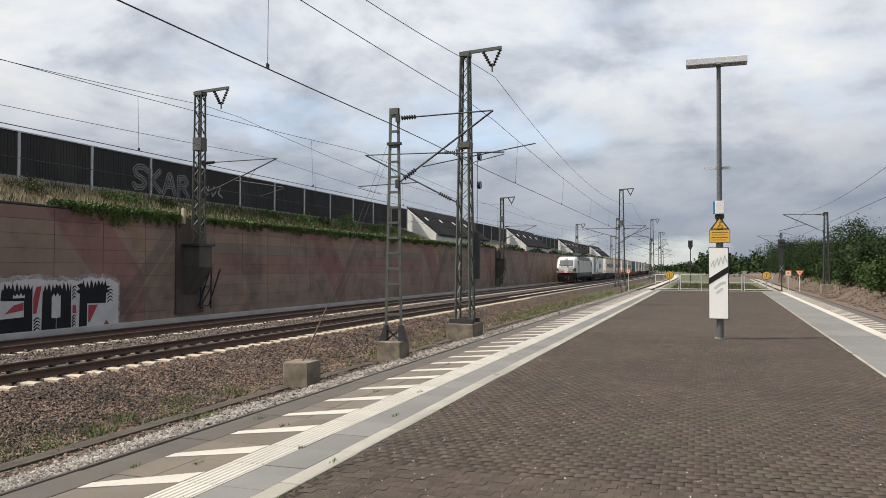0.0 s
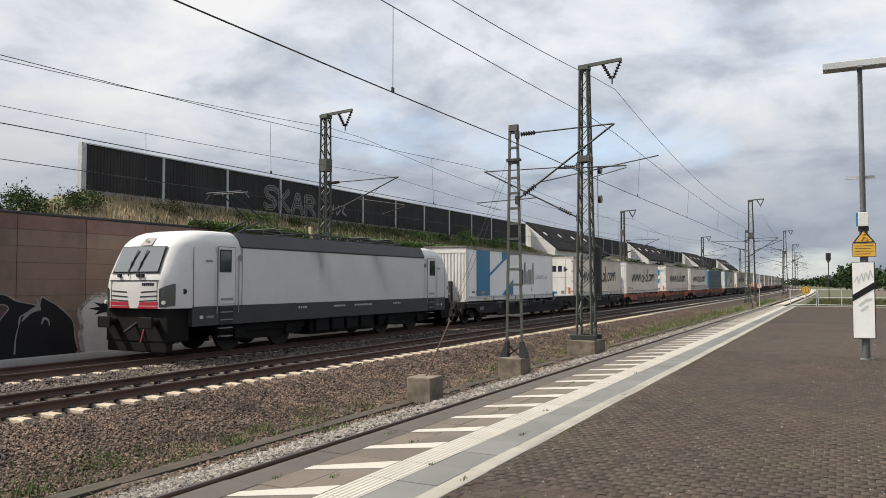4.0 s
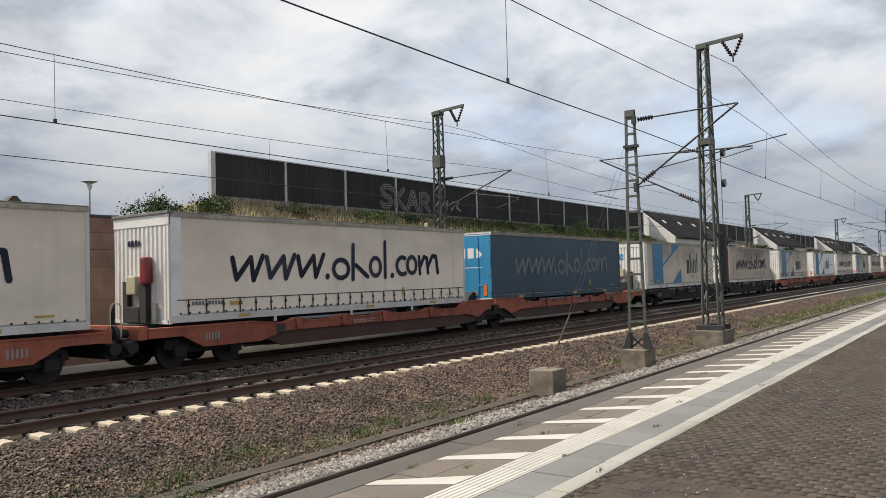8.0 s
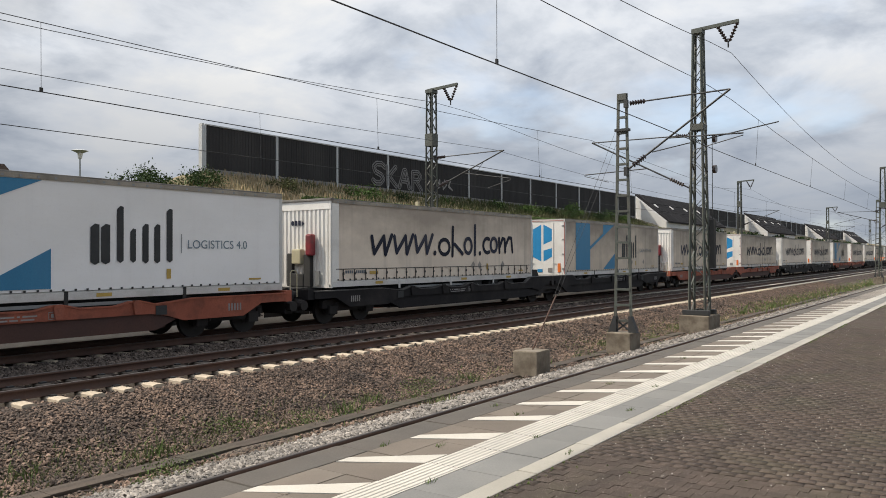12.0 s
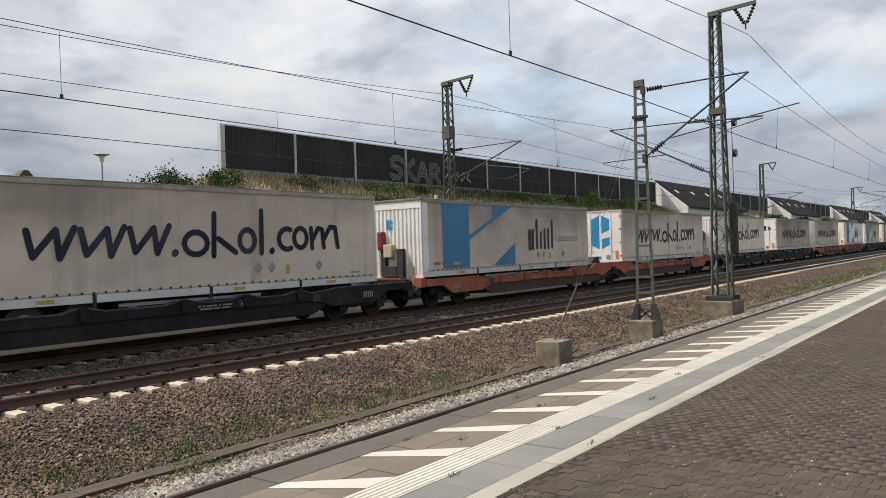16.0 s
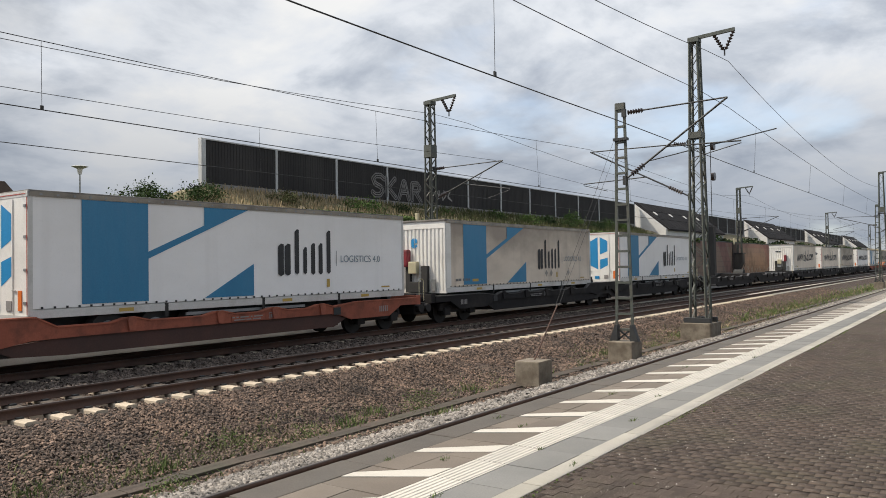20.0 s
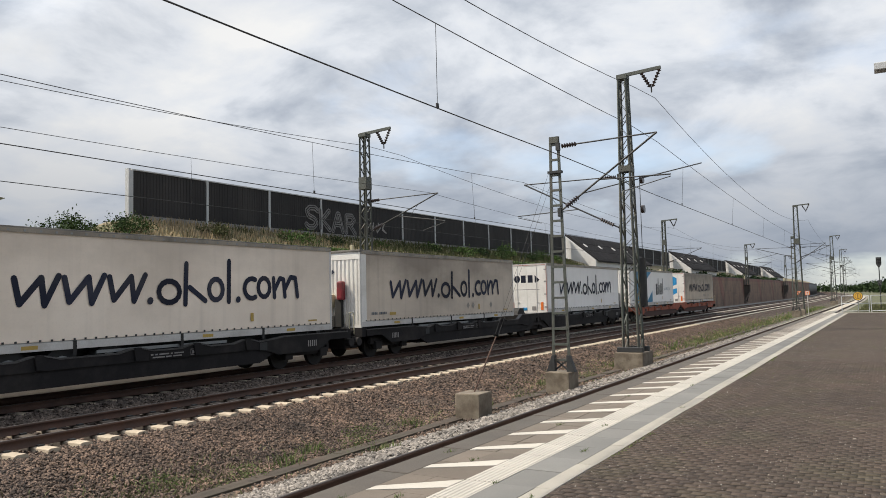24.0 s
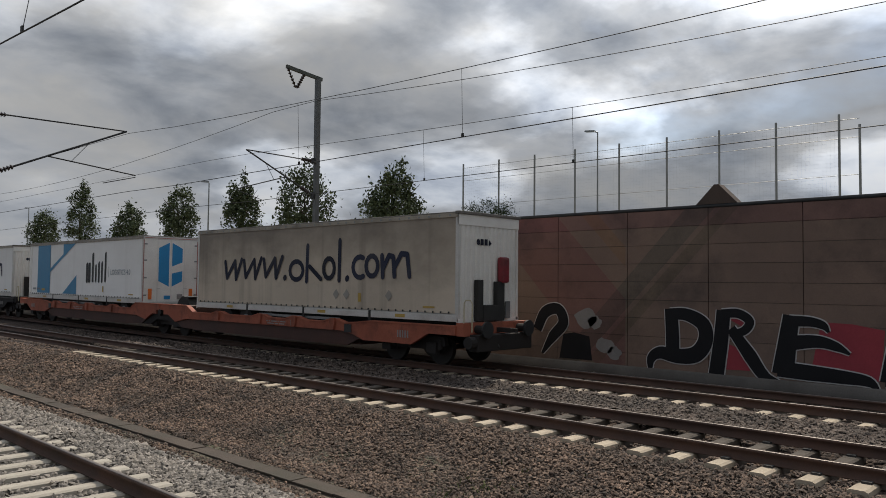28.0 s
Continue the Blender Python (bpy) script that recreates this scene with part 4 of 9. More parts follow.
def build_right_track():
    ang = -math.degrees(math.atan(0.030))
    t = thing("railway_track", "rusty rails beside the far platform edge", "railway track", pose(6.28, 0, 0, 0, 0, ang), group="tracks")
    for s in (-0.753, 0.753):
        part("rail", prism(bmesh.new(), rail_section(s, -0.81), "y", -40, 320), "rail", t)
        part("running_surface", B(s - 0.028, s + 0.028, -40, 320, -0.818, -0.81), "rail_head", t)
    bm = bmesh.new()
    for k in range(20, 330):
        prism(bm, [(0.6 * k - 0.13, -1.10), (0.6 * k + 0.13, -1.10), (0.6 * k + 0.10, -0.985), (0.6 * k - 0.10, -0.985)], "x", -1.3, 1.3)
    s = part("far_sleeper", bm, "sleeper", t)
    s["kind"] = "stuff"


build_right_track()


def ballast_field(name, x0, x1, y0, y1, density, size, material, label, seed, fade=26.0, sink=0.25, skip=None):
    """Loose stones on the ground between two lines; thinner and coarser far off."""
    rng = np.random.default_rng(seed)
    n = int((x1 - x0) * (y1 - y0) * density)
    x, y = rng.uniform(x0, x1, n), rng.uniform(y0, y1, n)
    keep = rng.uniform(0, 1, n) < np.clip((fade / np.maximum(np.hypot(x, y), 6)) ** 1.7, 0, 1)
    if skip is not None:
        keep &= ~skip(x, y)
    x, y = x[keep], y[keep]
    s = rng.uniform(size * 0.65, size * 1.5, len(x)) * np.clip(np.hypot(x, y) / fade, 1.0, 1.35)
    z = np.interp(x, PX, PZ) + s * rng.uniform(-sink, 0.48, len(x))
    return stones(name, np.stack([x, y, z], 1), s, material, label, rng)


def on_sleeper(cx):
    def f(x, y):
        ph = np.abs((y - 0.40 + 0.3) % 0.6 - 0.3)
        return (np.abs(x - cx) < 1.33) & ((ph < 0.145) | (np.abs(np.abs(x - cx) - 0.753) < 0.12))
    return f


ballast_field("ballast_stones", -12.77, -10.0, -44, 80, 1250, 0.051, "stone_brown", "brown-grey crushed track ballast on the shoulder", 11, fade=18, sink=0.1)
ballast_field("ballast_stones", -17.5, -15.2, -40, 52, 340, 0.068, "stone_dark", "dark grey crushed ballast between two tracks", 13, fade=17, sink=0.1)
ballast_field("ballast_stones", -15.4, -12.72, -40, 50, 270, 0.06, "stone_brown", "brown-grey crushed ballast between sleepers", 14, fade=15, sink=0.1, skip=on_sleeper(-14.08))
ballast_field("ballast_stones", -22.5, -17.4, -26, 36, 80, 0.07, "stone_dark", "dark grey crushed ballast beneath the far track", 15, fade=20, sink=0.1, skip=on_sleeper(-18.8))
ballast_field("shoulder_stones", -8.95, -6.95, -34, 60, 800, 0.06, "stone_grey", "pale grey crushed ballast beside the platform track", 16, fade=12, sink=0.1, skip=on_sleeper(-6.1))
ballast_field("shoulder_stones", -6.75, -4.6, -30, 24, 220, 0.06, "stone_grey", "pale grey crushed ballast beside the platform track", 17, fade=10, sink=0.1, skip=on_sleeper(-6.1))
ballast_field("cess_stones", -10.3, -9.85, -40, 50, 420, 0.055, "stone_brown", "scattered stones along the cable trough", 18, fade=16, sink=0.2)
ballast_field("cess_stones", -9.36, -8.8, -40, 50, 420, 0.052, "stone_brown", "scattered stones along the cable trough", 19, fade=16, sink=0.2)



def slope_stones():
    """Loose stones on the low bank beside the right-hand track."""
    rng = np.random.default_rng(23)
    n = 16000
    y = 26 + rng.uniform(0, 1, n) ** 1.4 * 90
    dx = rng.uniform(3.6, 8.5, n)
    z = np.interp(dx, [2.2, 4.2, 5.5, 7.0, 13], [-1.04, -0.95, -0.30, 0.12, 0.20])
    stones("bank_stones", np.stack([right_edge(y) + dx, y, z + 0.01], 1), rng.uniform(0.05, 0.16, n), "stone_brown", "brown rubble on the low bank before the woods", rng)


slope_stones()

# cable trough between the lines
tr = thing("cable_trough", "weathered concrete cable trough with flat lids", "cable trough", kind="structure")
strip("trough_wall", [(-9.80, -1.56), (-9.74, -1.56), (-9.74, -1.40), (-9.80, -1.40)], -34, 120, "trough", parent=tr)
strip("trough_wall", [(-9.46, -1.56), (-9.40, -1.56), (-9.40, -1.40), (-9.46, -1.40)], -34, 120, "trough", parent=tr)
lid = bpy.data.meshes.new("lid")
_b = B(-0.165, 0.165, 0.006, 0.994, 0, 0.045, bev=0.012)
_b.to_mesh(lid)
_b.free()
lid.materials.append(M["trough"])
for k in range(-33, 70):
    piece("lid", lid, tr, -9.60 + random.uniform(-0.012, 0.012), k, -1.405 + random.uniform(-0.006, 0.010), random.uniform(-0.8, 0.8))

# ---------- platform ----------


def build_platform():
    p = thing("platform", "island platform with dark block paving and pale edge markings", "platform", kind="structure")
    outline = [(EDGE_X + 0.02, -60), (right_edge(-60) - 0.02, -60), (right_edge(PLAT_END) - 0.02, PLAT_END), (EDGE_X + 0.02, PLAT_END)]
    part("platform_body", prism(bmesh.new(), outline, "z", -1.3, -0.010), "joint", p)
    part("edge_wall", B(EDGE_X + 0.12, EDGE_X + 0.3, -60, PLAT_END, -1.3, -0.08), "concrete", p)
    # coping stones, left and right
    bm = B(0.0, 0.33, 0.006, 1.194, -0.16, 0.0, bev=0.012)
    cop = bpy.data.meshes.new("coping_stone")
    bm.to_mesh(cop); bm.free()
    cop.materials.append(M["coping"])
    for k in range(-4, int(PLAT_END / 1.2)):
        piece("coping_stone", cop, p, EDGE_X, 1.2 * k, random.uniform(-0.004, 0.003))
    # hatched edge slabs: taupe slabs 0.31 wide in two columns, slanting white bars inlaid between
    x0, x1 = -4.10, -3.49
    bm = bmesh.new()
    box(bm, x0 + 0.003, (x0 + x1) / 2 - 0.003, 0.004, 0.596, -0.08, 0.0, bev=0.004)
    sl = bpy.data.meshes.new("edge_slab")
    bm.to_mesh(sl); bm.free()
    sl.materials.append(M["flag_taupe"])
    for k in range(-16, int(PLAT_END / 0.6)):
        for c in range(2):
            piece("edge_slab", sl, p, c * (x1 - x0) / 2, 0.6 * k, random.uniform(-0.003, 0.002))
    bars = thing("edge_hatching", "white slanting warning bars inlaid along the platform edge", "floor marking", kind="structure")
    bm = bmesh.new()
    slant = 0.36
    prism(bm, [(x0 + 0.02, 0.0), (x1 - 0.004, slant), (x1 - 0.004, slant + 0.30), (x0 + 0.02, 0.15)], "z", -0.01, 0.004)
    hb = bpy.data.meshes.new("hatch_bar")
    bm.to_mesh(hb); bm.free()
    hb.materials.append(M["white_stone"])
    for k in range(-4, 62):
        piece("hatch_bar", hb, bars, 0, 4.40 + 0.925 * k, random.uniform(0, 0.0015))
    # ribbed white guiding strip
    gs = thing("guiding_strip", "ribbed white tactile guiding strip", "tactile paving", kind="structure")
    bm = bmesh.new()
    box(bm, -3.49, -3.19, 0.004, 0.596, -0.08, 0.001)
    for i in range(6):
        x = -3.47 + i * 0.048
        prism(bm, [(x, 0.0), (x + 0.026, 0.0), (x + 0.020, 0.006), (x + 0.006, 0.006)], "y", 0.004, 0.596)
    gm = bpy.data.meshes.new("ribbed_slab")
    bm.to_mesh(gm); bm.free()
    gm.materials.append(M["white_stone"])
    for k in range(-16, int(PLAT_END / 0.6)):
        piece("ribbed_slab", gm, gs, 0, 0.6 * k, random.uniform(-0.002, 0.002))
    # grey slabs and pale kerb
    bm = B(-3.186, -2.824, 0.004, 0.596, -0.08, 0.0, bev=0.004)
    fm = bpy.data.meshes.new("grey_slab")
    bm.to_mesh(fm); bm.free()
    fm.materials.append(M["flag_grey"])
    bm = B(-2.82, -2.652, 0.004, 0.996, -0.08, 0.003, bev=0.006)
    km = bpy.data.meshes.new("kerb_stone")
    bm.to_mesh(km); bm.free()
    km.materials.append(M["kerb_white"])
    for k in range(-16, int(PLAT_END / 0.6)):
        piece("grey_slab", fm, p, 0, 0.6 * k, random.uniform(-0.003, 0.002))
    for k in range(-10, int(PLAT_END)):
        piece("kerb_stone", km, p, random.uniform(-0.004, 0.004), k, random.uniform(-0.003, 0.003))
    # the far side of the platform: grey slabs, white band, bars, coping, all slightly askew to the near edge
    ang = -math.degrees(math.atan(0.030))
    xr = right_edge(0)
    for nm, m, a, b, ln, y0 in (("coping_stone", "coping", -0.34, 0.0, 1.2, -9.6), ("edge_slab", "flag_taupe", -0.95, -0.34, 1.2, -9.6), ("ribbed_slab", "white_stone", -1.22, -0.95, 1.2, -9.6), ("grey_slab", "flag_grey", -2.30, -1.22, 1.2, -9.6), ("kerb_stone", "kerb_white", -2.36, -2.30, 1.2, -9.6)):
        bm = B(a + 0.003, b - 0.003, 0.004, ln - 0.004, -0.08, 0.002 if nm == "kerb_stone" else 0.0, bev=0.004)
        me = bpy.data.meshes.new(nm)
        bm.to_mesh(me); bm.free()
        me.materials.append(M[m])
        for k in range(int((PLAT_END - y0) / ln)):
            y = y0 + ln * k
            piece(nm, me, p, xr + 0.030 * y, y, random.uniform(-0.002, 0.002), ang)
    bm = bmesh.new()
    prism(bm, [(-0.93, 0.30), (-0.38, 0.0), (-0.38, 0.16), (-0.93, 0.55)], "z", -0.01, 0.004)
    hr = bpy.data.meshes.new("hatch_bar")
    bm.to_mesh(hr); bm.free()
    hr.materials.append(M["white_stone"])
    for k in range(70):
        y = -8 + 0.92 * k
        piece("hatch_bar", hr, bars, xr + 0.030 * y, y, 0, ang)
    return p


platform = build_platform()


def build_paving(p):
    """Dark interlocking blocks: those round the camera one by one, the rest in one mesh."""
    # outline of one notched block, 0.225 long and 0.1125 wide
    L_, W_, e = 0.1133, 0.1125, 0.006
    g = 0.0012
    pts = [(g, g + e), (L_ * 0.25, g), (L_ * 0.75, g + 2 * e), (L_ - g, g + e), (L_ - g, W_ - g + e), (L_ * 0.75, W_ - g + 2 * e), (L_ * 0.25, W_ - g), (g, W_ - g + e)]
    top = [((u - L_ / 2) * 0.994 + L_ / 2, (v - W_ / 2) * 0.990 + W_ / 2) for u, v in pts]
    n = len(pts)
    bv = np.array([(u, v, -0.05) for u, v in pts] + [(u, v, -0.0013) for u, v in pts] + [(u, v, 0.0) for u, v in top])
    bf = []
    for ringi in (0, 1):
        for i in range(n):
            j = (i + 1) % n
            bf.append((ringi * n + i, ringi * n + j, (ringi + 1) * n + j, (ringi + 1) * n + i))
    bf += [(16, 17, 18, 19), (16, 19, 20, 23), (23, 20, 21, 22)]
    me = bpy.data.meshes.new("paving_block")
    me.from_pydata(bv.tolist(), [], bf)
    me.materials.append(M["brick"])
    rng = np.random.default_rng(3)
    singles = 0
    vs = []
    row0, row1 = int(-9.0 / W_), int((PLAT_END - 0.05) / W_)
    for r in range(row0, row1):
        y = r * W_
        x = -2.648 - (L_ / 2 if r % 2 else 0)
        lim = right_edge(y) - 2.37
        while x < lim:
            if x > -2.75 and x + L_ < lim + 0.09:
                dz, tilt = rng.normal(0, 0.0009), rng.normal(0, 0.0016)
                if 4.3 < y < 5.9 and -2.62 < x < 0.2 and singles < 300:
                    b = piece("paving_block", me, p, x, y, dz)
                    singles += 1
                else:
                    vs.append((x, y, dz, tilt, rng.normal(0, 0.006)))
            x += L_
    a = np.array(vs)
    far = a[:, 1] > 19
    for sel, tops in ((~far, False), (far, True)):
        q = a[sel]
        src = bv[16:24] if tops else bv[8:24]
        fsrc = np.array([(0, 3, 4, 7)]) if tops else np.array([tuple(i - 8 for i in f) for f in bf[n:]])
        v = np.repeat(src[None], len(q), 0)
        v[:, :, 2] += (v[:, :, 0] - L_ / 2) * q[:, 3:4] + q[:, 2:3]
        v[:, :, 0] = np.maximum(v[:, :, 0] + q[:, 0:1], -2.648)
        v[:, :, 1] += q[:, 1:2]
        k = src.shape[0]
        f = fsrc[None] + (np.arange(len(q)) * k)[:, None, None]
        raw_mesh("block_paving", v.reshape(-1, 3), f.reshape(-1, 4), "brick_far", p, kind="stuff", label="dark brown notched concrete paving blocks")


# ---------- retaining wall ----------
ROW_H, COL_W, JOINT_Y = 0.522, 2.47, 15.12


def build_wall():
    w = thing("retaining_wall", "tall retaining wall of brown painted concrete panels", "wall", kind="structure")
    x = WALL_X
    strip("wall_core", [(x - 0.34, -1.4), (x - 0.03, -1.4), (x - 0.03, WALL_TOP - 0.05), (x - 0.34, WALL_TOP - 0.05)], -70, 420, "steel_dark", parent=w)
    strip("wall_plinth", [(x - 0.03, -1.4), (x + 0.14, -1.4), (x + 0.14, -0.80), (x + 0.10, -0.76), (x - 0.03, -0.76)], 4.0, 420, "plinth", parent=w)
    strip("wall_plinth", [(x - 0.03, -1.4), (x + 0.14, -1.4), (x + 0.14, -0.80), (x + 0.10, -0.76), (x - 0.03, -0.76)], -70, 3.99, "plinth_dirty", parent=w)
    strip("wall_coping", [(x - 0.38, WALL_TOP - 0.05), (x + 0.035, WALL_TOP - 0.05), (x + 0.035, WALL_TOP + 0.05), (x - 0.38, WALL_TOP + 0.05)], -70, 420, "steel_dark", parent=w)
    bm = B(-0.03, 0.03, 0.010, COL_W - 0.010, 0.0045, ROW_H - 0.0045, bev=0.004)
    me = bpy.data.meshes.new("wall_panel")
    bm.to_mesh(me); bm.free()
    me.materials.append(M["wall"])
    rows = 9
    rest = bmesh.new()
    for c in range(-34, 170):
        y = JOINT_Y + COL_W * c
        for r in range(rows):
            z = -0.912 + ROW_H * r
            if -20 < y < 52:
                piece("wall_panel", me, w, x, y, z)
            elif y < 300:
                box(rest, x - 0.03 + bend(y), x + 0.03 + bend(y), y + 0.010, y + COL_W - 0.010, z + 0.007, z + ROW_H - 0.007)
    part("far_wall_panels", rest, "wall", w)["kind"] = "stuff"
    # pointed caps that rise above the coping
    for y, half, rise in ((-9.34, 0.58, 0.58), (10.55, 0.42, 0.46)):
        part("wall_gable", prism(bmesh.new(), [(y - half, WALL_TOP + 0.05), (y + half, WALL_TOP + 0.05), (y + 0.06, WALL_TOP + rise), (y - 0.06, WALL_TOP + rise)], "x", x - 0.33, x + 0.045), "pilaster", w, "soot-stained pointed cap")
    return w


retaining_wall = build_wall()

# ---------- noise barrier on the bank ----------
BAR_X = -26.6


def build_barrier():
    b = thing("noise_barrier", "black timber noise barrier between grey steel posts", "noise barrier", kind="structure")

    def run(y0, y1, step=4.0):
        y = y0
        while y < y1 - 0.1:
            e = min(step, y1 - y)
            o = bend(y)
            bm = bmesh.new()
            box(bm, BAR_X - 0.06 + o, BAR_X + 0.02 + o, y + 0.07, y + e - 0.07, 5.28, 7.10)
            for k in range(int(e / 0.16)):
                yy = y + 0.12 + 0.16 * k
                if yy < y + e - 0.1:
                    box(bm, BAR_X + 0.02 + o, BAR_X + 0.030 + o, yy, yy + 0.13, 5.30, 7.08)
            part("barrier_panel", bm, "barrier", b)
            part("barrier_foot", B(BAR_X - 0.07 + o, BAR_X + 0.05 + o, y + 0.07, y + e - 0.07, 4.85, 5.28), "barrier_foot", b)
            part("barrier_cap", B(BAR_X - 0.09 + o, BAR_X + 0.07 + o, y, y + e, 7.10, 7.15), "barrier_post", b)
            part("post", B(BAR_X - 0.09 + o, BAR_X + 0.075 + o, y - 0.065, y + 0.065, 4.6, 7.10), "barrier_post", b)
            y += e
    part("post", B(BAR_X - 0.11, BAR_X + 0.10, 20.22, 20.34, 4.6, 7.15), "barrier_post", b)
    run(20.40, 68.6)
    run(87.5, 108.0)
    run(126, 150)
    run(168, 196)
    return b


build_barrier()


def house(y, length):
    """A low white building, its dark panelled roof falling from the barrier's line towards the tracks."""
    h = thing("lean_to_building", "white rendered building with a dark panelled lean-to roof", "building", group="buildings behind the wall")
    hi, lo, x0, x1 = 7.2, 4.75, -26.75, -23.75
    o = bend(y)
    part("gable_wall", prism(bmesh.new(), [(x0 + o, 3.6), (x1 + o, 3.6), (x1 + o, lo), (x0 + o, hi)], "y", y, y + 0.3), "render_white", h)
    part("gable_wall", prism(bmesh.new(), [(x0 + o, 3.6), (x1 + o, 3.6), (x1 + o, lo), (x0 + o, hi)], "y", y + length - 0.3, y + length), "render_white", h)
    part("front_wall", B(x1 - 0.3 + o, x1 + o, y + 0.3, y + length - 0.3, 3.6, lo - 0.02), "render_white", h)
    part("back_wall", B(x0 + o, x0 + 0.3 + o, y + 0.3, y + length - 0.3, 3.6, hi - 0.25), "render_white", h)
    sl = (lo - hi) / (x1 - x0)
    rf = part("roof", prism(bmesh.new(), [(x0 - 0.1 + o, hi + 0.05), (x1 + 0.2 + o, lo - 0.14), (x1 + 0.2 + o, lo + 0.02), (x0 - 0.1 + o, hi + 0.20)], "y", y + 0.32, y + length + 0.1), "roof_dark", h)
    n = int(length / 1.1)
    far_panels = bmesh.new()
    for i in range(n):
        for r in range(3):
            a, c = x0 + 0.1 + r * 1.0, x0 + 1.04 + r * 1.0
            za, zc = hi + (a - x0) * sl + 0.15, hi + (c - x0) * sl + 0.15
            yy = y + 0.6 + i * 1.08
            if y < 70:
                part("roof_panel", prism(bmesh.new(), [(a + o, za), (c + o, zc), (c + o, zc + 0.05), (a + o, za + 0.05)], "y", yy, yy + 1.0), "roof_dark", rf)
            else:
                prism(far_panels, [(a + o, za), (c + o, zc), (c + o, zc + 0.05), (a + o, za + 0.05)], "y", yy, yy + 1.0)
        if i % 4 == 1:
            yy = y + 0.6 + i * 1.08
            zc = hi + 1.4 * sl + 0.2
            part("roof_light", prism(bmesh.new(), [(x0 + 1.2 + o, zc + 0.16), (x0 + 1.55 + o, zc - 0.12), (x0 + 1.55 + o, zc - 0.05), (x0 + 1.2 + o, zc + 0.23)], "y", yy, yy + 0.4), "render_white", rf)

    if y > 70:
        part("roof_panel", far_panels, "roof_dark", rf)["kind"] = "stuff"


for yy, ln in ((68.8, 18.6), (108.2, 17.6), (150.2, 17.6), (196.2, 18)):
    house(yy, ln)

# ---------- overhead line ----------


def insulator(p, q, parent, r=0.055, sheds=5):
    """A ribbed insulator between two points, turned in one piece."""
    p, q = Vector(p), Vector(q)
    m = Matrix.Translation(p) @ (q - p).to_track_quat("Z", "Y").to_matrix().to_4x4()
    ln, n = (q - p).length, 10
    prof = [(0.0, r * 0.4)]
    for i in range(sheds):
        a = (i + 0.15) / sheds
        prof += [(a, r * 0.42), (a + 0.08 / sheds, r * 1.15), (a + 0.45 / sheds, r * 0.85), (a + 0.70 / sheds, r * 0.42)]
    prof.append((1.0, r * 0.4))
    bm = bmesh.new()
    rings = [[bm.verts.new(m @ Vector((rad * math.cos(2 * math.pi * k / n), rad * math.sin(2 * math.pi * k / n), u * ln))) for k in range(n)] for u, rad in prof]
    for a, b in zip(rings, rings[1:]):
        for k in range(n):
            bm.faces.new((a[k], a[(k + 1) % n], b[(k + 1) % n], b[k]))
    bm.faces.new(list(reversed(rings[0])))
    bm.faces.new(rings[-1])
    return part("insulator", bm, "insulator", parent, "dark ribbed insulator")


def lattice_mast(x, y, z0, z1, w0, w1, label, arm=None, material="steel_green", group="lattice masts", panels=None, braces=False, splice=0.3):
    """A four-legged tapering lattice mast with zigzag lacing on every face and a head plate."""
    t = thing("lattice_mast", label, "overhead line mast", pose(x, y, 0), group=group)
    h = z1 - z0
    mid = z0 + h * 0.66

    def half(z):
        return (w0 + (w1 - w0) * (z - z0) / h) / 2
    for sx in (-1, 1):
        for sy in (-1, 1):
            bm = bmesh.new()
            a, b = half(z0), half(z1)
            bar(bm, (sx * a, sy * a, z0), (sx * b, sy * b, z1), 0.080, 0.080)
            part("leg", bm, material, t)
    n = panels or int(h / 0.42)
    for face in range(4):
        bm = bmesh.new()
        for i in range(n):
            if braces and i:
                part("brace", bm, material, t)
                bm = bmesh.new()
            za, zb = z0 + h * i / n, z0 + h * (i + 1) / n
            s = 1 if i % 2 else -1
            a, b = half(za), half(zb)
            p, q = {0: ((s * a, -a, za), (-s * b, -b, zb)), 1: ((s * a, a, za), (-s * b, b, zb)),
                    2: ((-a, s * a, za), (-b, -s * b, zb)), 3: ((a, s * a, za), (b, -s * b, zb))}[face]
            bar(bm, p, q, 0.052, 0.014)
        if braces:
            part("brace", bm, material, t)
        else:
            part("lacing", bm, material, t)["kind"] = "stuff"
    k = half(mid) + 0.045
    for s in (-1, 1):
        part("splice_plate", B(-k, k, s * k - 0.012, s * k + 0.012, mid - splice, mid + splice), material, t)
        part("splice_plate", B(s * k - 0.012, s * k + 0.012, -k, k, mid - splice, mid + splice), material, t)
    part("head_plate", B(-half(z1) - 0.06, half(z1) + 0.06, -half(z1) - 0.06, half(z1) + 0.06, z1 - 0.10, z1 + 0.06), material, t)
    if arm:
        d, ln = arm
        part("head_arm", bar(bmesh.new(), (-d * 0.25, 0, z1 + 0.06), (d * ln, 0, z1 + 0.16), 0.10, 0.13), material, t)
        insulator((d * ln * 0.97, 0, z1 + 0.10), (d * (ln - 0.36), 0, z1 - 0.58), t, 0.075, 6)
        insulator((d * (ln - 0.78), 0, z1 + 0.05), (d * (ln - 0.44), 0, z1 - 0.58), t, 0.075, 6)
        part("clamp", T((d * (ln - 0.40), 0, z1 - 0.55), (d * (ln - 0.40), 0, z1 - 0.80), 0.03), "steel_dark", t)
    return t


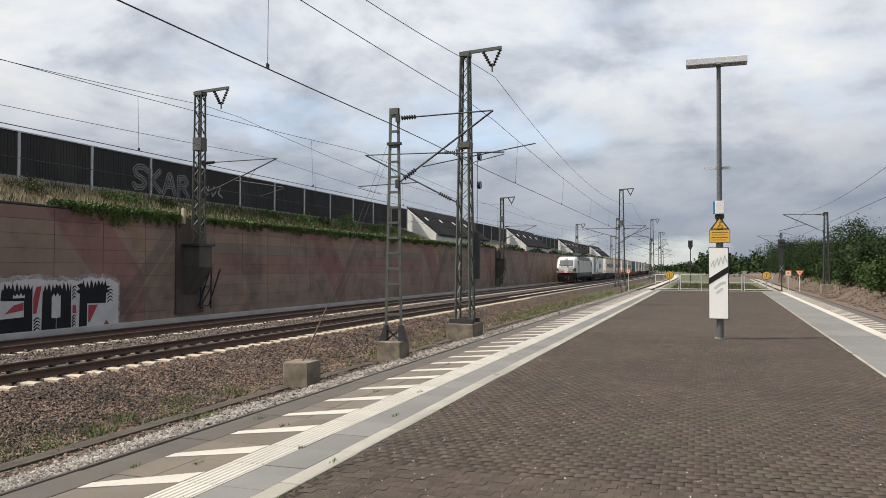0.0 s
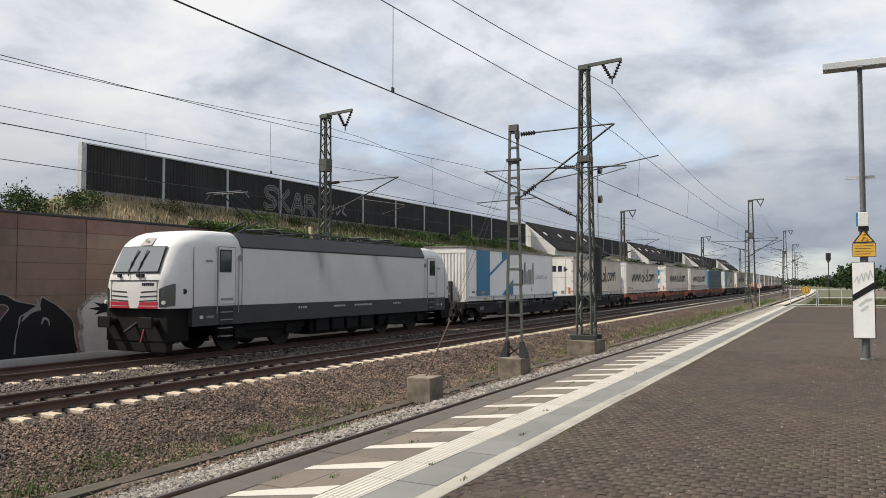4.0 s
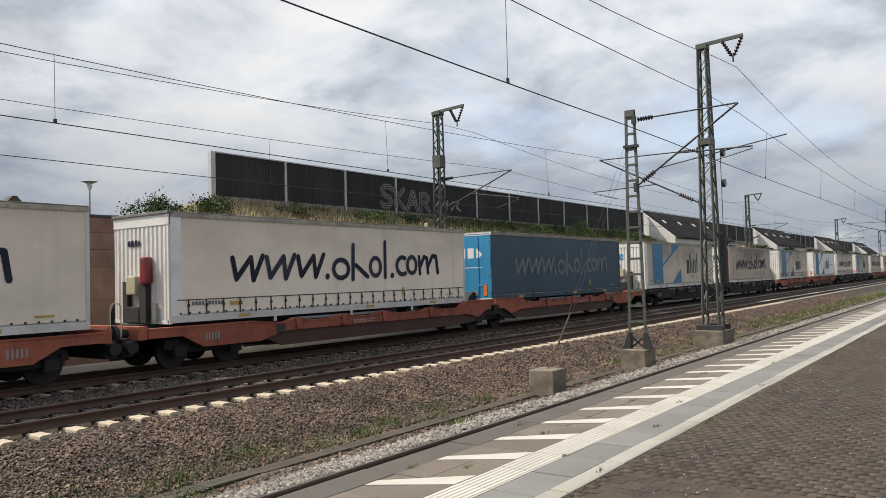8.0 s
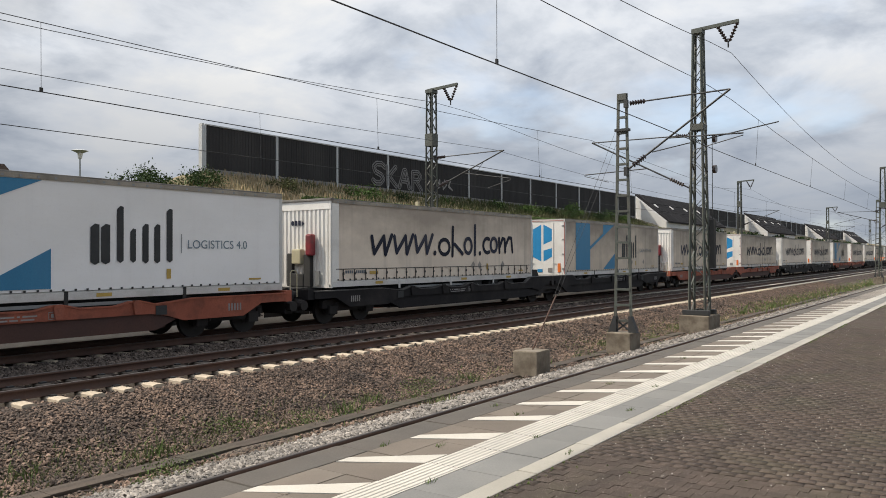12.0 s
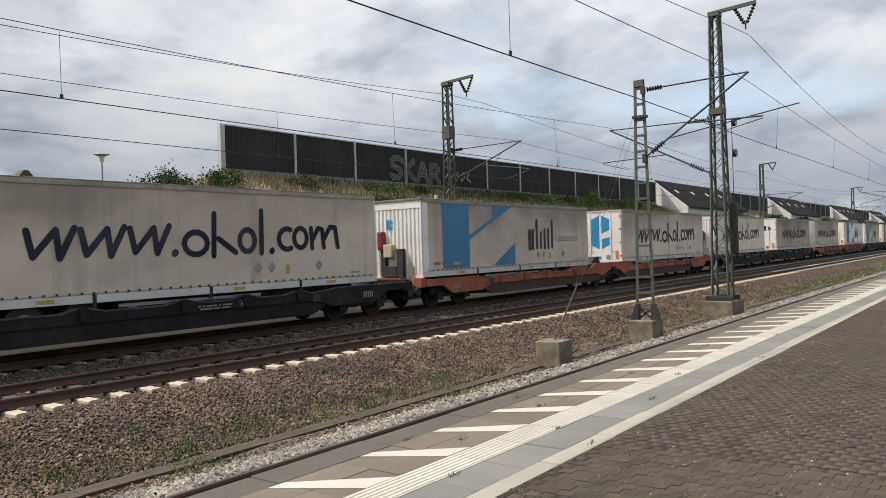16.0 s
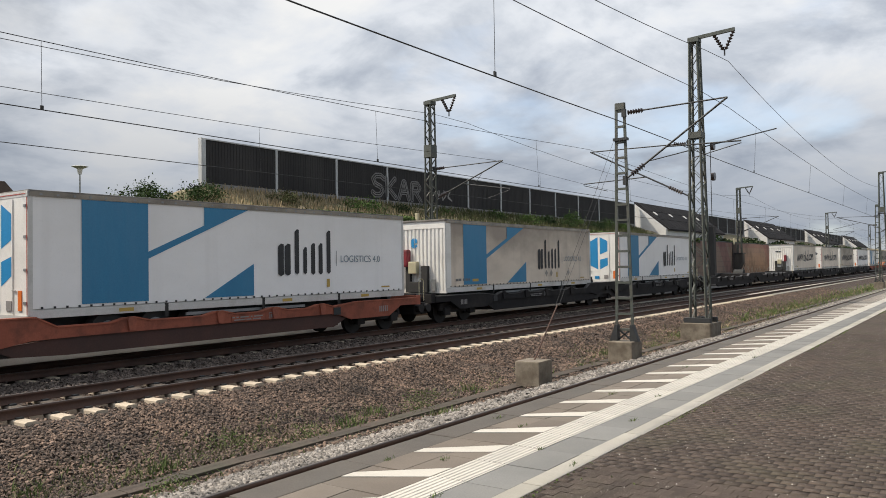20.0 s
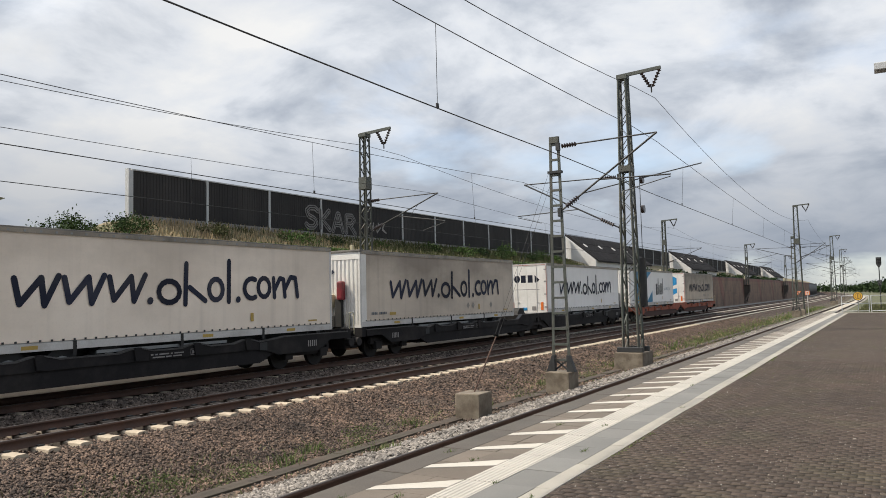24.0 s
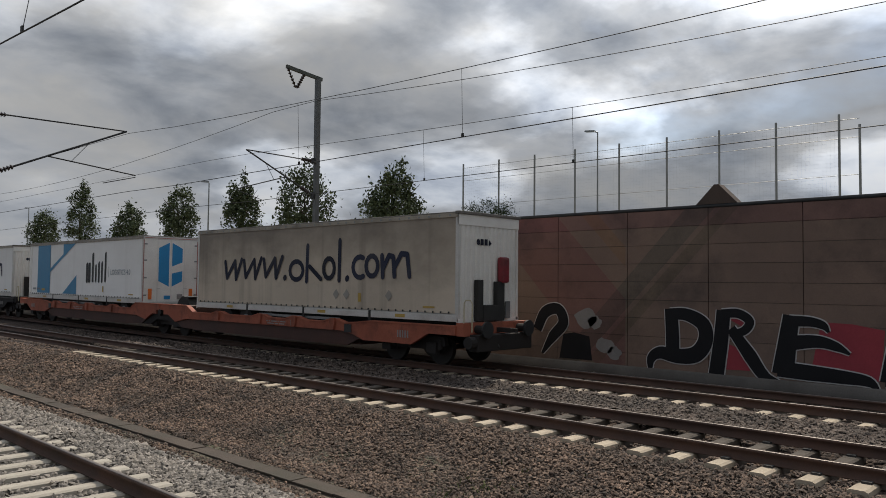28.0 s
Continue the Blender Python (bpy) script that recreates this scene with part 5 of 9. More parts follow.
def cantilever(t, x0, d, reach, ztop, zlow, zc, reg=1.3, dy=0.0, material="steel_dark"):
    """Top tube, strut, steady arm and insulators, on the side d of a mast; t is the mast, places in its space."""
    tip = (x0 + d * reach, dy, ztop)
    a, b = (x0, dy, ztop - 0.06), (x0, dy, zlow)
    insulator((x0 + d * 0.12, dy, ztop - 0.06), (x0 + d * 0.62, dy, ztop - 0.045), t, 0.07, 6)
    part("top_tube", T((x0 + d * 0.60, dy, ztop - 0.045), tip, 0.024), material, t)
    dirv = (Vector(tip) - Vector(b))
    i0, i1 = Vector(b) + dirv * 0.07, Vector(b) + dirv * 0.20
    part("strut_foot", T(b, i0, 0.03), material, t)
    insulator(i0, i1, t, 0.075, 6)
    part("strut", T(i1, tip, 0.032), material, t)
    j = Vector(b) + dirv * 0.42
    e = (x0 + d * (reach + 0.35), dy, zc + 0.32)
    part("registration_tube", T(j, (e[0], e[1], zc + 0.42), 0.022), material, t)
    part("steady_arm", T((e[0], dy, zc + 0.36), (e[0] - d * reg, dy, zc + 0.05), 0.014), material, t)
    part("stay", T(Vector(b) + dirv * 0.72, Vector(j) + (Vector(e) - Vector(j)) * 0.25, 0.010), material, t)
    part("bracket", B(x0 - 0.06, x0 + 0.06, dy - 0.06, dy + 0.06, zlow - 0.15, zlow + 0.12), material, t)
    part("bracket", B(x0 - 0.06, x0 + 0.06, dy - 0.06, dy + 0.06, ztop - 0.18, ztop + 0.06), material, t)


def foundation(x, y, w, z0, z1, dy=None, label="stained concrete mast foundation block"):
    dy = dy or w
    bm = B(x - w / 2, x + w / 2, y - dy / 2, y + dy / 2, z0, z1, bev=0.03)
    for v in bm.verts:
        v.co += Vector((random.uniform(-0.008, 0.008), random.uniform(-0.008, 0.008), random.uniform(-0.006, 0.006)))
    return tagged(part("concrete_foundation", bm, "concrete_brown"), label, "foundation", group="mast foundations")


# large lattice mast with the line of the far tracks' near wire
foundation(-9.2, 30.5, 1.15, -1.5, -0.72, 1.5)
big = lattice_mast(-9.2, 30.5, -0.72, 10.42, 0.62, 0.30, "tall green-grey lattice mast with insulator arm on top", (1, 1.55), panels=22, braces=True, splice=0.12)
cantilever(big, -0.32, -1, 4.2, 6.42, 4.25, 4.65, 1.1)
for s in (-1, 1):
    part("base_shoe", B(-0.52, 0.52, s * 0.43 - 0.09, s * 0.43 + 0.09, -0.72, -0.52, bev=0.02), "steel_dark", big)
bm = bmesh.new()
box(bm, 0.42, 0.62, -0.12, 0.12, 1.1, 3.0)
part("tension_weight", bm, "rubber", big)
part("tension_wire", T((0.52, 0, 3.0), (0.52, 0, 6.3), 0.014), "wire", big)
for zz in (6.2, 5.0):
    part("pulley", T((0.46, 0.35, zz), (0.58, 0.35, zz), 0.16, 14), "insulator", big)
part("pulley_arm", bar(bmesh.new(), (-0.5, 0.3, 6.1), (2.9, 0.3, 6.62), 0.03, 0.04), "steel_dark", big)
part("pulley_arm", bar(bmesh.new(), (-2.0, 0.3, 5.86), (-0.5, 0.3, 6.1), 0.03, 0.04), "steel_dark", big)


def ladder_mast(x, y, z0, z1, w0, w1, label, group="ladder masts", n=15):
    t = thing("ladder_mast", label, "overhead line mast", pose(x, y, 0), group=group)
    h = z1 - z0
    for s in (-1, 1):
        bm = bmesh.new()
        bar(bm, (s * w0 / 2, 0, z0), (s * w1 / 2, 0, z1), 0.040, 0.085)
        part("leg", bm, "steel_green", t)
        part("base_bracket", prism(bmesh.new(), [(s * w0 / 2 - s * 0.06, z0), (s * (w0 / 2 + 0.20), z0), (s * (w0 / 2 + 0.02), z0 + 0.50), (s * w0 / 2 - s * 0.06, z0 + 0.50)], "y", -0.10, 0.10), "steel_dark", t)
    for i in range(n):
        z = z0 + 0.35 + (h - 0.6) * i / (n - 1)
        half = (w0 + (w1 - w0) * (z - z0) / h) / 2
        part("rung", B(-half, half, -0.035, 0.035, z - 0.035, z + 0.035), "steel_green", t)
    for s in (-1, 1):
        part("base_stay", bar(bmesh.new(), (-s * w0 * 0.45, 0, z0 + 0.02), (s * w0 * 0.4, 0, z0 + 0.36), 0.035, 0.05), "steel_dark", t)
    part("head_plate", B(-w1 / 2 - 0.02, w1 / 2 + 0.02, -0.065, 0.065, z1 - 0.20, z1), "steel_green", t)
    part("collar", B(-w1 / 2 - 0.10, w1 / 2 + 0.10, -0.09, 0.09, z1 - 1.16, z1 - 1.08), "steel_dark", t)
    return t


foundation(-9.1, 22.5, 0.76, -1.5, -0.75, 0.85)
lm = ladder_mast(-9.1, 22.5, -0.75, 6.58, 0.52, 0.25, "green-grey ladder mast of two channels and flat rungs")
cantilever(lm, 0.12, 1, 3.1, 6.32, 4.20, 4.62, 1.4)
# anchor block with its guy wires
foundation(-9.3, 17.05, 0.66, -1.55, -0.76, 0.72, "low stained concrete anchor block on the shoulder")
g = thing("guy_wire", "rusty rod and twin wires running up from the anchor block", "guy wire", pose(0, 0, 0))
part("anchor_rod", T((-9.3, 17.05, -0.80), (-9.25, 18.3, 0.55), 0.020), "rail", g)
for dx in (-0.05, 0.05):
    part("stay_wire", T((-9.25 + dx, 18.3, 0.55), (-9.1 + dx * 2, 22.2, 5.4), 0.0045), "wire", g)


def wall_mast(y, ztop=9.68, label="lattice mast bracketed to the retaining wall", solid=False):
    x = -22.15
    t = lattice_mast(x, y, 2.62, ztop, 0.42, 0.32, label, (1, 1.55), group="wall masts", panels=18)
    cantilever(t, 0.22, 1, 3.9, 6.46, 4.9, 4.72, 1.2)
    part("pilaster", B(-0.60, -0.50, -0.95, 1.10, -0.62, WALL_TOP - 0.02), "pilaster", t, "soot-stained wall strip")
    part("bracket_box", B(-0.50, 0.40, -0.48, 0.48, 1.52, 2.52, bev=0.03), "concrete_dark", t, "stained concrete corbel")
    part("bracket_cap", B(-0.50, 0.48, -0.62, 0.62, 2.52, 2.62), "steel_dark", t)
    part("bracket_foot", prism(bmesh.new(), [(-0.50, 0.30), (-0.44, 0.30), (0.40, 1.52), (-0.50, 1.52)], "y", -0.48, 0.48), "concrete_dark", t)
    for yy in (0.62, 1.42):
        part("strut_frame", bar(bmesh.new(), (-0.30, yy, -0.45), (-0.30, yy, 1.75 if yy > 1 else 1.5), 0.06), "steel_dark", t)
        part("strut_frame", bar(bmesh.new(), (0.20, yy, 1.45), (-0.42, yy, -0.30), 0.05), "steel_dark", t)
    for z0, z1 in ((-0.30, 0.60), (0.60, 1.50)):
        part("strut_frame", bar(bmesh.new(), (-0.30, 0.62, z0), (-0.30, 1.42, z1), 0.05), "steel_dark", t)
        part("strut_frame", bar(bmesh.new(), (-0.30, 0.62, z0), (-0.30, 1.42, z0), 0.05), "steel_dark", t)
    part("switch_box", B(-0.50, -0.34, -0.66, -0.52, 3.55, 4.25, bev=0.02), "cream", t)
    return t


for yy in (30.4, 87.8, 145.0, 203.0):
    wall_mast(yy)
# the mast to the south is a plain steel post
t = thing("steel_mast", "plain steel mast with an insulator arm, bracketed to the wall", "overhead line mast", pose(-22.15, -26.4, 0), group="wall masts")
part("pole", B(-0.10, 0.10, -0.10, 0.10, 2.0, 10.15, bev=0.02), "pole_grey", t)
part("head_arm", bar(bmesh.new(), (-0.2, 0, 10.15), (1.6, 0, 10.35), 0.11, 0.14), "steel_green", t)
insulator((1.52, 0, 10.28), (1.13, 0, 9.55), t, 0.07, 6)
insulator((0.72, 0, 10.18), (1.07, 0, 9.55), t, 0.07, 6)
part("bracket_box", B(-0.58, 0.36, -0.8, 0.8, 0.4, 2.1, bev=0.03), "concrete_dark", t)
cantilever(t, 0.18, 1, 3.2, 6.70, 5.2, 4.72, 1.2)

# more masts down the line
for x, y, top in ((-9.3, 97, 11.2), (-9.5, 162, 11.4), (-10.5, 226, 11.6), (-11, 290, 11.8)):
    foundation(x + bend(y), y, 1.1, -1.6, -0.7)
    m = lattice_mast(x + bend(y), y, -0.72, top, 0.8, 0.4, "tall lattice mast farther down the line", (1, 1.5), panels=16)
    cantilever(m, -0.32, -1, 4.2, 6.5, 5.30, 4.75, 1.1)
    cantilever(m, 0.32, 1, 3.0, 6.5, 5.30, 4.75, 1.1, dy=0.4)
for x, y in ((-9.2, 91.5), (-9.4, 155.5)):
    foundation(x, y, 0.9, -1.6, -0.7)
    m = ladder_mast(x, y, -0.75, 7.4, 0.60, 0.30, "ladder mast farther down the line")
    cantilever(m, 0.12, 1, 3.1, 6.5, 4.4, 4.75, 1.4)
# mast of the near wire behind the camera's back, its arm reaches over the middle track
foundation(-9.3, -26.2, 1.0, -1.6, -0.7)
m = lattice_mast(-9.3, -26.2, -0.72, 10.5, 0.86, 0.40, "tall green-grey lattice mast south of the stop", (1, 1.55))
cantilever(m, -0.32, -1, 4.35, 6.65, 4.65, 4.76, 1.1)


def wire_line(name, label, pts_fn, y0, y1, r, step=3.0, group="overhead wires"):
    ys = np.arange(y0, y1 + step, step)
    n = 5
    v, f = [], []
    for i, y in enumerate(ys):
        x, z = pts_fn(y)
        for k in range(n):
            a = 2 * math.pi * k / n
            v.append((x + 0.85 * r * math.cos(a), y, z + 0.85 * r * math.sin(a)))
        if i:
            for k in range(n):
                f.append(((i - 1) * n + k, (i - 1) * n + (k + 1) % n, i * n + (k + 1) % n, i * n + k))
    ob = raw_mesh(name, v, f, "wire")
    return tagged(ob, label, "wire", group=group)


def sag(y, supports, top, low):
    for a, b in zip(supports, supports[1:]):
        if a <= y <= b:
            u = (y - (a + b) / 2) / ((b - a) / 2)
            return low + (top - low) * u * u
    return top


def build_wires():
    near = {"a": (10.14, -10.4, -27.0), "b": (26.0, 16.6, 7.2, -1.9, -10.9, -16.6), "c": (25.6, 16.5, 7.4, -1.7, -11.4, -16.8)}
    sets = [("a", -6.1, 0, 6.38, 5.65, (-36, 22.5, 91.5, 155.5, 226), 0.010),
            ("b", -14.05, 4.60, 6.60, 5.85, (-26.2, 30.5, 97, 162, 226, 290), 0.010),
            ("c", -18.80, 4.70, 6.56, 5.98, (-26.4, 30.4, 87.8, 145, 203, 260), 0.010)]
    for key, x, zn, top, low, sup, r in sets:
        def height(y, zn=zn):
            return zn or 4.485 + 0.0007 * (max(-18, min(y, 16)) - 1) ** 2

        def stagger(y, sup=sup, key=key):
            if key == "a":
                return -0.0205 * (max(-36, min(y, 22.5)) - 10)
            for i, (a, b) in enumerate(zip(sup, sup[1:])):
                if a <= y <= b:
                    s = 0.25 if i % 2 else -0.25
                    return s * (1 - 2 * (y - a) / (b - a))
            return 0.0
        wire_line("contact_wire", "grooved contact wire above a track", lambda y: (x + bend(y) + stagger(y), height(y)), sup[0] - 30, sup[-1], r * 1.25)
        wire_line("catenary_wire", "sagging catenary wire above the contact wire", lambda y: (x + bend(y) + 0.6 * stagger(y), sag(y, sup, top, low)), sup[0] - 30, sup[-1], r)
        for a, b in zip(sup, sup[1:]):
            if a > 170:
                continue
            n = max(4, int((b - a) / 9.5))
            for y in near[key] if a < 0 else [a + (b - a) * (i + 0.5) / n for i in range(n)]:
                d = thing("dropper", "thin dropper between catenary and contact wire", "dropper", group="droppers")
                zt, zc = sag(y, sup, top, low), height(y)
                part("dropper_wire", T((x + bend(y) + 0.6 * stagger(y), y, zt), (x + bend(y) + stagger(y), y, zc), 0.005, 5), "wire", d)
                part("dropper_clamp", B(x + bend(y) + stagger(y) - 0.012, x + bend(y) + stagger(y) + 0.012, y - 0.03, y + 0.03, zc, zc + 0.08), "wire", d)
    wire_line("feeder_wire", "feeder wire hung from the wall masts", lambda y: (-21.0 + bend(y), sag(y, (-84, -26.4, 30.4, 87.8, 145, 203), 8.9, 7.72)), -70, 200, 0.013)
    wire_line("feeder_wire", "feeder wire hung from the tall masts", lambda y: (-8.05 + bend(y), sag(y, (-26.2, 30.5, 97, 162, 226), 9.55, 7.9)), -26, 226, 0.013)


build_wires()

# ---------- train ----------


def line_y(t):
    """Where the front of the first trailer is at t seconds."""
    return 126.87 - 22.273 * t - 0.0723 * t * t


def side(u, v):
    return (1.2785, u, v)


def arc_letters(place, w, material, t):
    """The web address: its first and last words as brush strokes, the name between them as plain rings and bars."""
    def letter(name, *lines, k=1.0):
        bm = bmesh.new()
        for pts in lines:
            stroke(bm, pts, w * k, place)
        part(name, bm, material, t)
    for i in range(3):
        u, v = 2.02 + 1.25 * i, 0.03 * i
        letter("letter", [(u, 2.93 + v), (u + 0.13, 2.34 + v), (u + 0.66, 2.95 + v), (u + 0.74, 2.30 + v), (u + 1.10, 3.00 + v)])
    letter("dot", [(5.77, 2.35), (5.79, 2.37)], k=1.2)
    letter("wordmark_ring", ring(6.42, 2.60, 0.36, 0.30))
    letter("wordmark_bar", [(7.02, 3.40), (6.98, 2.25)])
    letter("wordmark_bar", [(7.14, 2.72), (7.44, 2.52), (7.72, 2.33)])
    letter("wordmark_ring", ring(8.13, 2.66, 0.27, 0.31))
    letter("wordmark_bar", [(8.66, 3.52), (8.64, 2.29)])
    letter("dot", [(9.02, 2.34), (9.04, 2.36)], k=1.2)
    letter("letter", ring(9.62, 2.69, 0.32, 0.31, 10, 62, 300))
    letter("letter", ring(10.16, 2.72, 0.26, 0.30))
    letter("letter", [(10.60, 3.02), (10.64, 2.40)], [(10.64, 2.62), (10.90, 3.02), (11.08, 2.98), (11.14, 2.42)],
           [(11.14, 2.66), (11.42, 3.06), (11.66, 3.04), (11.76, 2.42)])


def e_mark(bm, c, z0, h, w, place, flip=1):
    """The door mark: two blue bars with cut corners, a gap between them."""
    t = w * 0.44
    u0, u1 = c - w / 2, c + w / 2
    flat_poly(bm, [(u0, z0 + t * 0.5), (u0 + t, z0), (u0 + t, z0 + h), (u0, z0 + h - t * 0.5)], place)
    flat_poly(bm, [(u1 - t, z0), (u1, z0 + t * 0.5), (u1, z0 + h * 0.36), (u1 - t, z0 + h * 0.30)], place)
    flat_poly(bm, [(u1 - t, z0 + h * 0.46), (u1, z0 + h * 0.56), (u1, z0 + h - t * 0.5), (u1 - t, z0 + h)], place)


def word_blocks(bm, c, z0, h, place, n=4):
    """A short wordmark as a disc with bars and three blocks."""
    w = h * 0.9
    u = c - n * w * 0.55
    flat_poly(bm, ring(u + w / 2, z0 + h / 2, w * 0.5, h * 0.5, 12)[:-1], place)
    for i in range(1, n):
        a = u + i * w * 1.12
        flat_poly(bm, [(a, z0), (a + w * (0.3 if i == n - 1 else 0.8), z0), (a + w * 0.8, z0 + h * (0.35 if i == n - 1 else 1)), (a, z0 + h)], place)


LOGI = text_mesh("LOGISTICS 4.0", 0.225)


def trailer_end(t, kind, mark, livery, clean, turn=None):
    """One end of a trailer: F the ribbed front bulkhead, R the rear doors; turn sets it at the far end."""
    hw, zt = 1.275, 4.13

    def put(name, bm, material, parent, label=""):
        ob = part(name, bm, material, parent, label)
        if turn is not None and parent is t:
            ob.matrix_basis = turn
        return ob
    if kind == "F":
        dm = "door_white"
        bm = bmesh.new()
        n = 12
        w = (2 * hw - 0.2) / n
        fold = [(-hw + 0.10 + w * (k + u), y) for k in range(n) for u, y in ((0.0, 0.02), (0.18, -0.015), (0.62, -0.015), (0.80, 0.02))]
        prism(bm, fold + [(hw - 0.10, 0.02), (hw - 0.10, 0.06), (-hw + 0.10, 0.06)], "z", 1.28, zt - 0.34)
        put("bulkhead", bm, dm, t, "ribbed front bulkhead")
        put("bulkhead_header", B(-hw, hw, -0.03, 0.05, zt - 0.34, zt - 0.02, bev=0.015), dm, t)
        put("bulkhead_sill", B(-hw, hw, -0.02, 0.05, 1.20, 1.30), dm, t)
        put("corner_panel", prism(bmesh.new(), [(hw - 0.10, -0.02), (hw - 0.03, -0.02), (hw + 0.006, 0.03), (hw + 0.006, 0.34), (hw - 0.02, 0.34), (hw - 0.02, 0.06), (hw - 0.10, 0.06)], "z", 1.22, zt - 0.10), dm, t, "smooth white corner panel")
        put("gutter", B(-hw - 0.03, hw + 0.03, -0.07, 0.10, zt - 0.05, zt + 0.035, bev=0.02), "roof_grimy", t, "grimy roof edge")
        if livery == "k" and clean == 3:
            put("hatch", B(-0.30, 0.14, -0.06, -0.02, 2.1, 2.7, bev=0.01), "steel_dark", t)
            for u, v in ((-0.9, 2.35), (0.22, 3.1)):
                put("diamond_plate", prism(bmesh.new(), [(u - 0.14, v), (u, v - 0.2), (u + 0.14, v), (u, v + 0.2)], "y", -0.03, -0.016), "steel_dark", t)
        else:
            bx = -1.05 if livery == "k" else 0.0
            put("fire_extinguisher_box", B(0.30 + bx, 0.58 + bx, -0.26, -0.02, 2.26, 2.98, bev=0.07), "red", t, "red plastic extinguisher box")
            bx = -0.10 if livery == "k" else 0.0
            if turn is None:
                put("tool_box", B(-0.36 + bx, 0.06 + bx, -0.24, -0.02, 1.98, 2.48, bev=0.04), "cream" if clean in (0, 2, 3) else "frame_white", t, "pale plastic water tank")
        put("hose_panel", B(-0.66, -0.42, -0.16, -0.02, 1.22, 2.34, bev=0.02), "rubber", t)
        put("hose_panel", B(0.15, 0.46, -0.18, -0.02, 1.22, 2.30, bev=0.02), "rubber", t)
        put("gladhand", B(-0.44, 0.16, -0.20, -0.03, 1.22, 1.66, bev=0.03), "rubber", t)
        put("ladder", B(0.62, 0.80, -0.10, -0.06, 1.28, 1.75), "steel_grey", t)
        bm = bmesh.new()
        if livery == "k":
            e_mark(bm, -0.28, 3.02, 0.42, 0.30, lambda u, v: (u, -0.034, v))
            put("front_mark", bm, "mark_blue", t, "small blue mark")
        else:
            word_blocks(bm, -0.25, 3.28, 0.17, lambda u, v: (u, -0.034, v))
            put("front_mark", bm, "ink", t, "short dark wordmark as plain blocks")
    else:
        dm = "door_blue" if livery == "b" else "door_white"
        for s in (-1, 1):
            d = put("door", B(min(0.004 * s, s * (hw - 0.06)), max(0.004 * s, s * (hw - 0.06)), -0.012, 0.06, 1.30, zt - 0.14), dm, t, "rear door leaf")
            put("locking_bar", T((s * 0.62, -0.026, 1.32), (s * 0.62, -0.026, zt - 0.18), 0.012, 8), "door_white" if livery != "b" else "door_blue", d)
            put("handle", B(s * 0.62 - 0.02, s * 0.62 + 0.14, -0.045, -0.026, 1.85, 1.88), "frame_white", d)
            for z in (1.55, 2.3, 3.05, 3.75):
                put("hinge", B(min(s * 1.10, s * 1.22), max(s * 1.10, s * 1.22), -0.03, -0.012, z, z + 0.06), "steel_grey", d)
            put("lamp_strip", B(min(s * 0.86, s * 1.02), max(s * 0.86, s * 1.02), -0.03, -0.013, 1.40, 1.86), "orange_refl", d, "orange reflective strip")
        fr = put("door_frame", B(-hw, hw, -0.02, 0.04, zt - 0.14, zt - 0.01), "frame_white", t)
        put("door_sill", B(-hw, hw, -0.03, 0.05, 1.18, 1.30), "frame_white", t)
        for s in (-1, 1):
            put("edge_tape", B(min(s * 1.235, s * 1.255), max(s * 1.235, s * 1.255), -0.022, -0.013, 1.32, zt - 0.16), "tape" if livery != "b" else "door_blue", fr, "faded orange reflective tape")
        put("edge_tape", B(-1.2, 1.2, -0.026, -0.021, zt - 0.085, zt - 0.065), "tape" if livery != "b" else "door_blue", fr)
        put("number_plate", B(-0.30, -0.02, -0.03, -0.013, 1.40, 1.56), "mark_blue", t, "small dark plate")
        put("number_plate", B(0.30, 0.55, -0.03, -0.013, 1.40, 1.62), "paint_grey", t)
        bm = bmesh.new()
        if mark == "e":
            e_mark(bm, -0.02, 1.95, 1.92, 1.10, lambda u, v: (u, -0.016, v))
            put("door_mark", bm, "mark_blue", t, "large blue mark of cut bars")
        else:
            word_blocks(bm, 0.05, 3.02, 0.44, lambda u, v: (u, -0.016, v))
            put("door_mark", bm, "door_white" if livery == "b" else "ink", t, "wordmark as plain blocks")
            put("door_line", B(-0.80, 0.80, -0.016, -0.013, 2.60, 2.63), "door_white" if livery == "b" else "paint_grey", t)



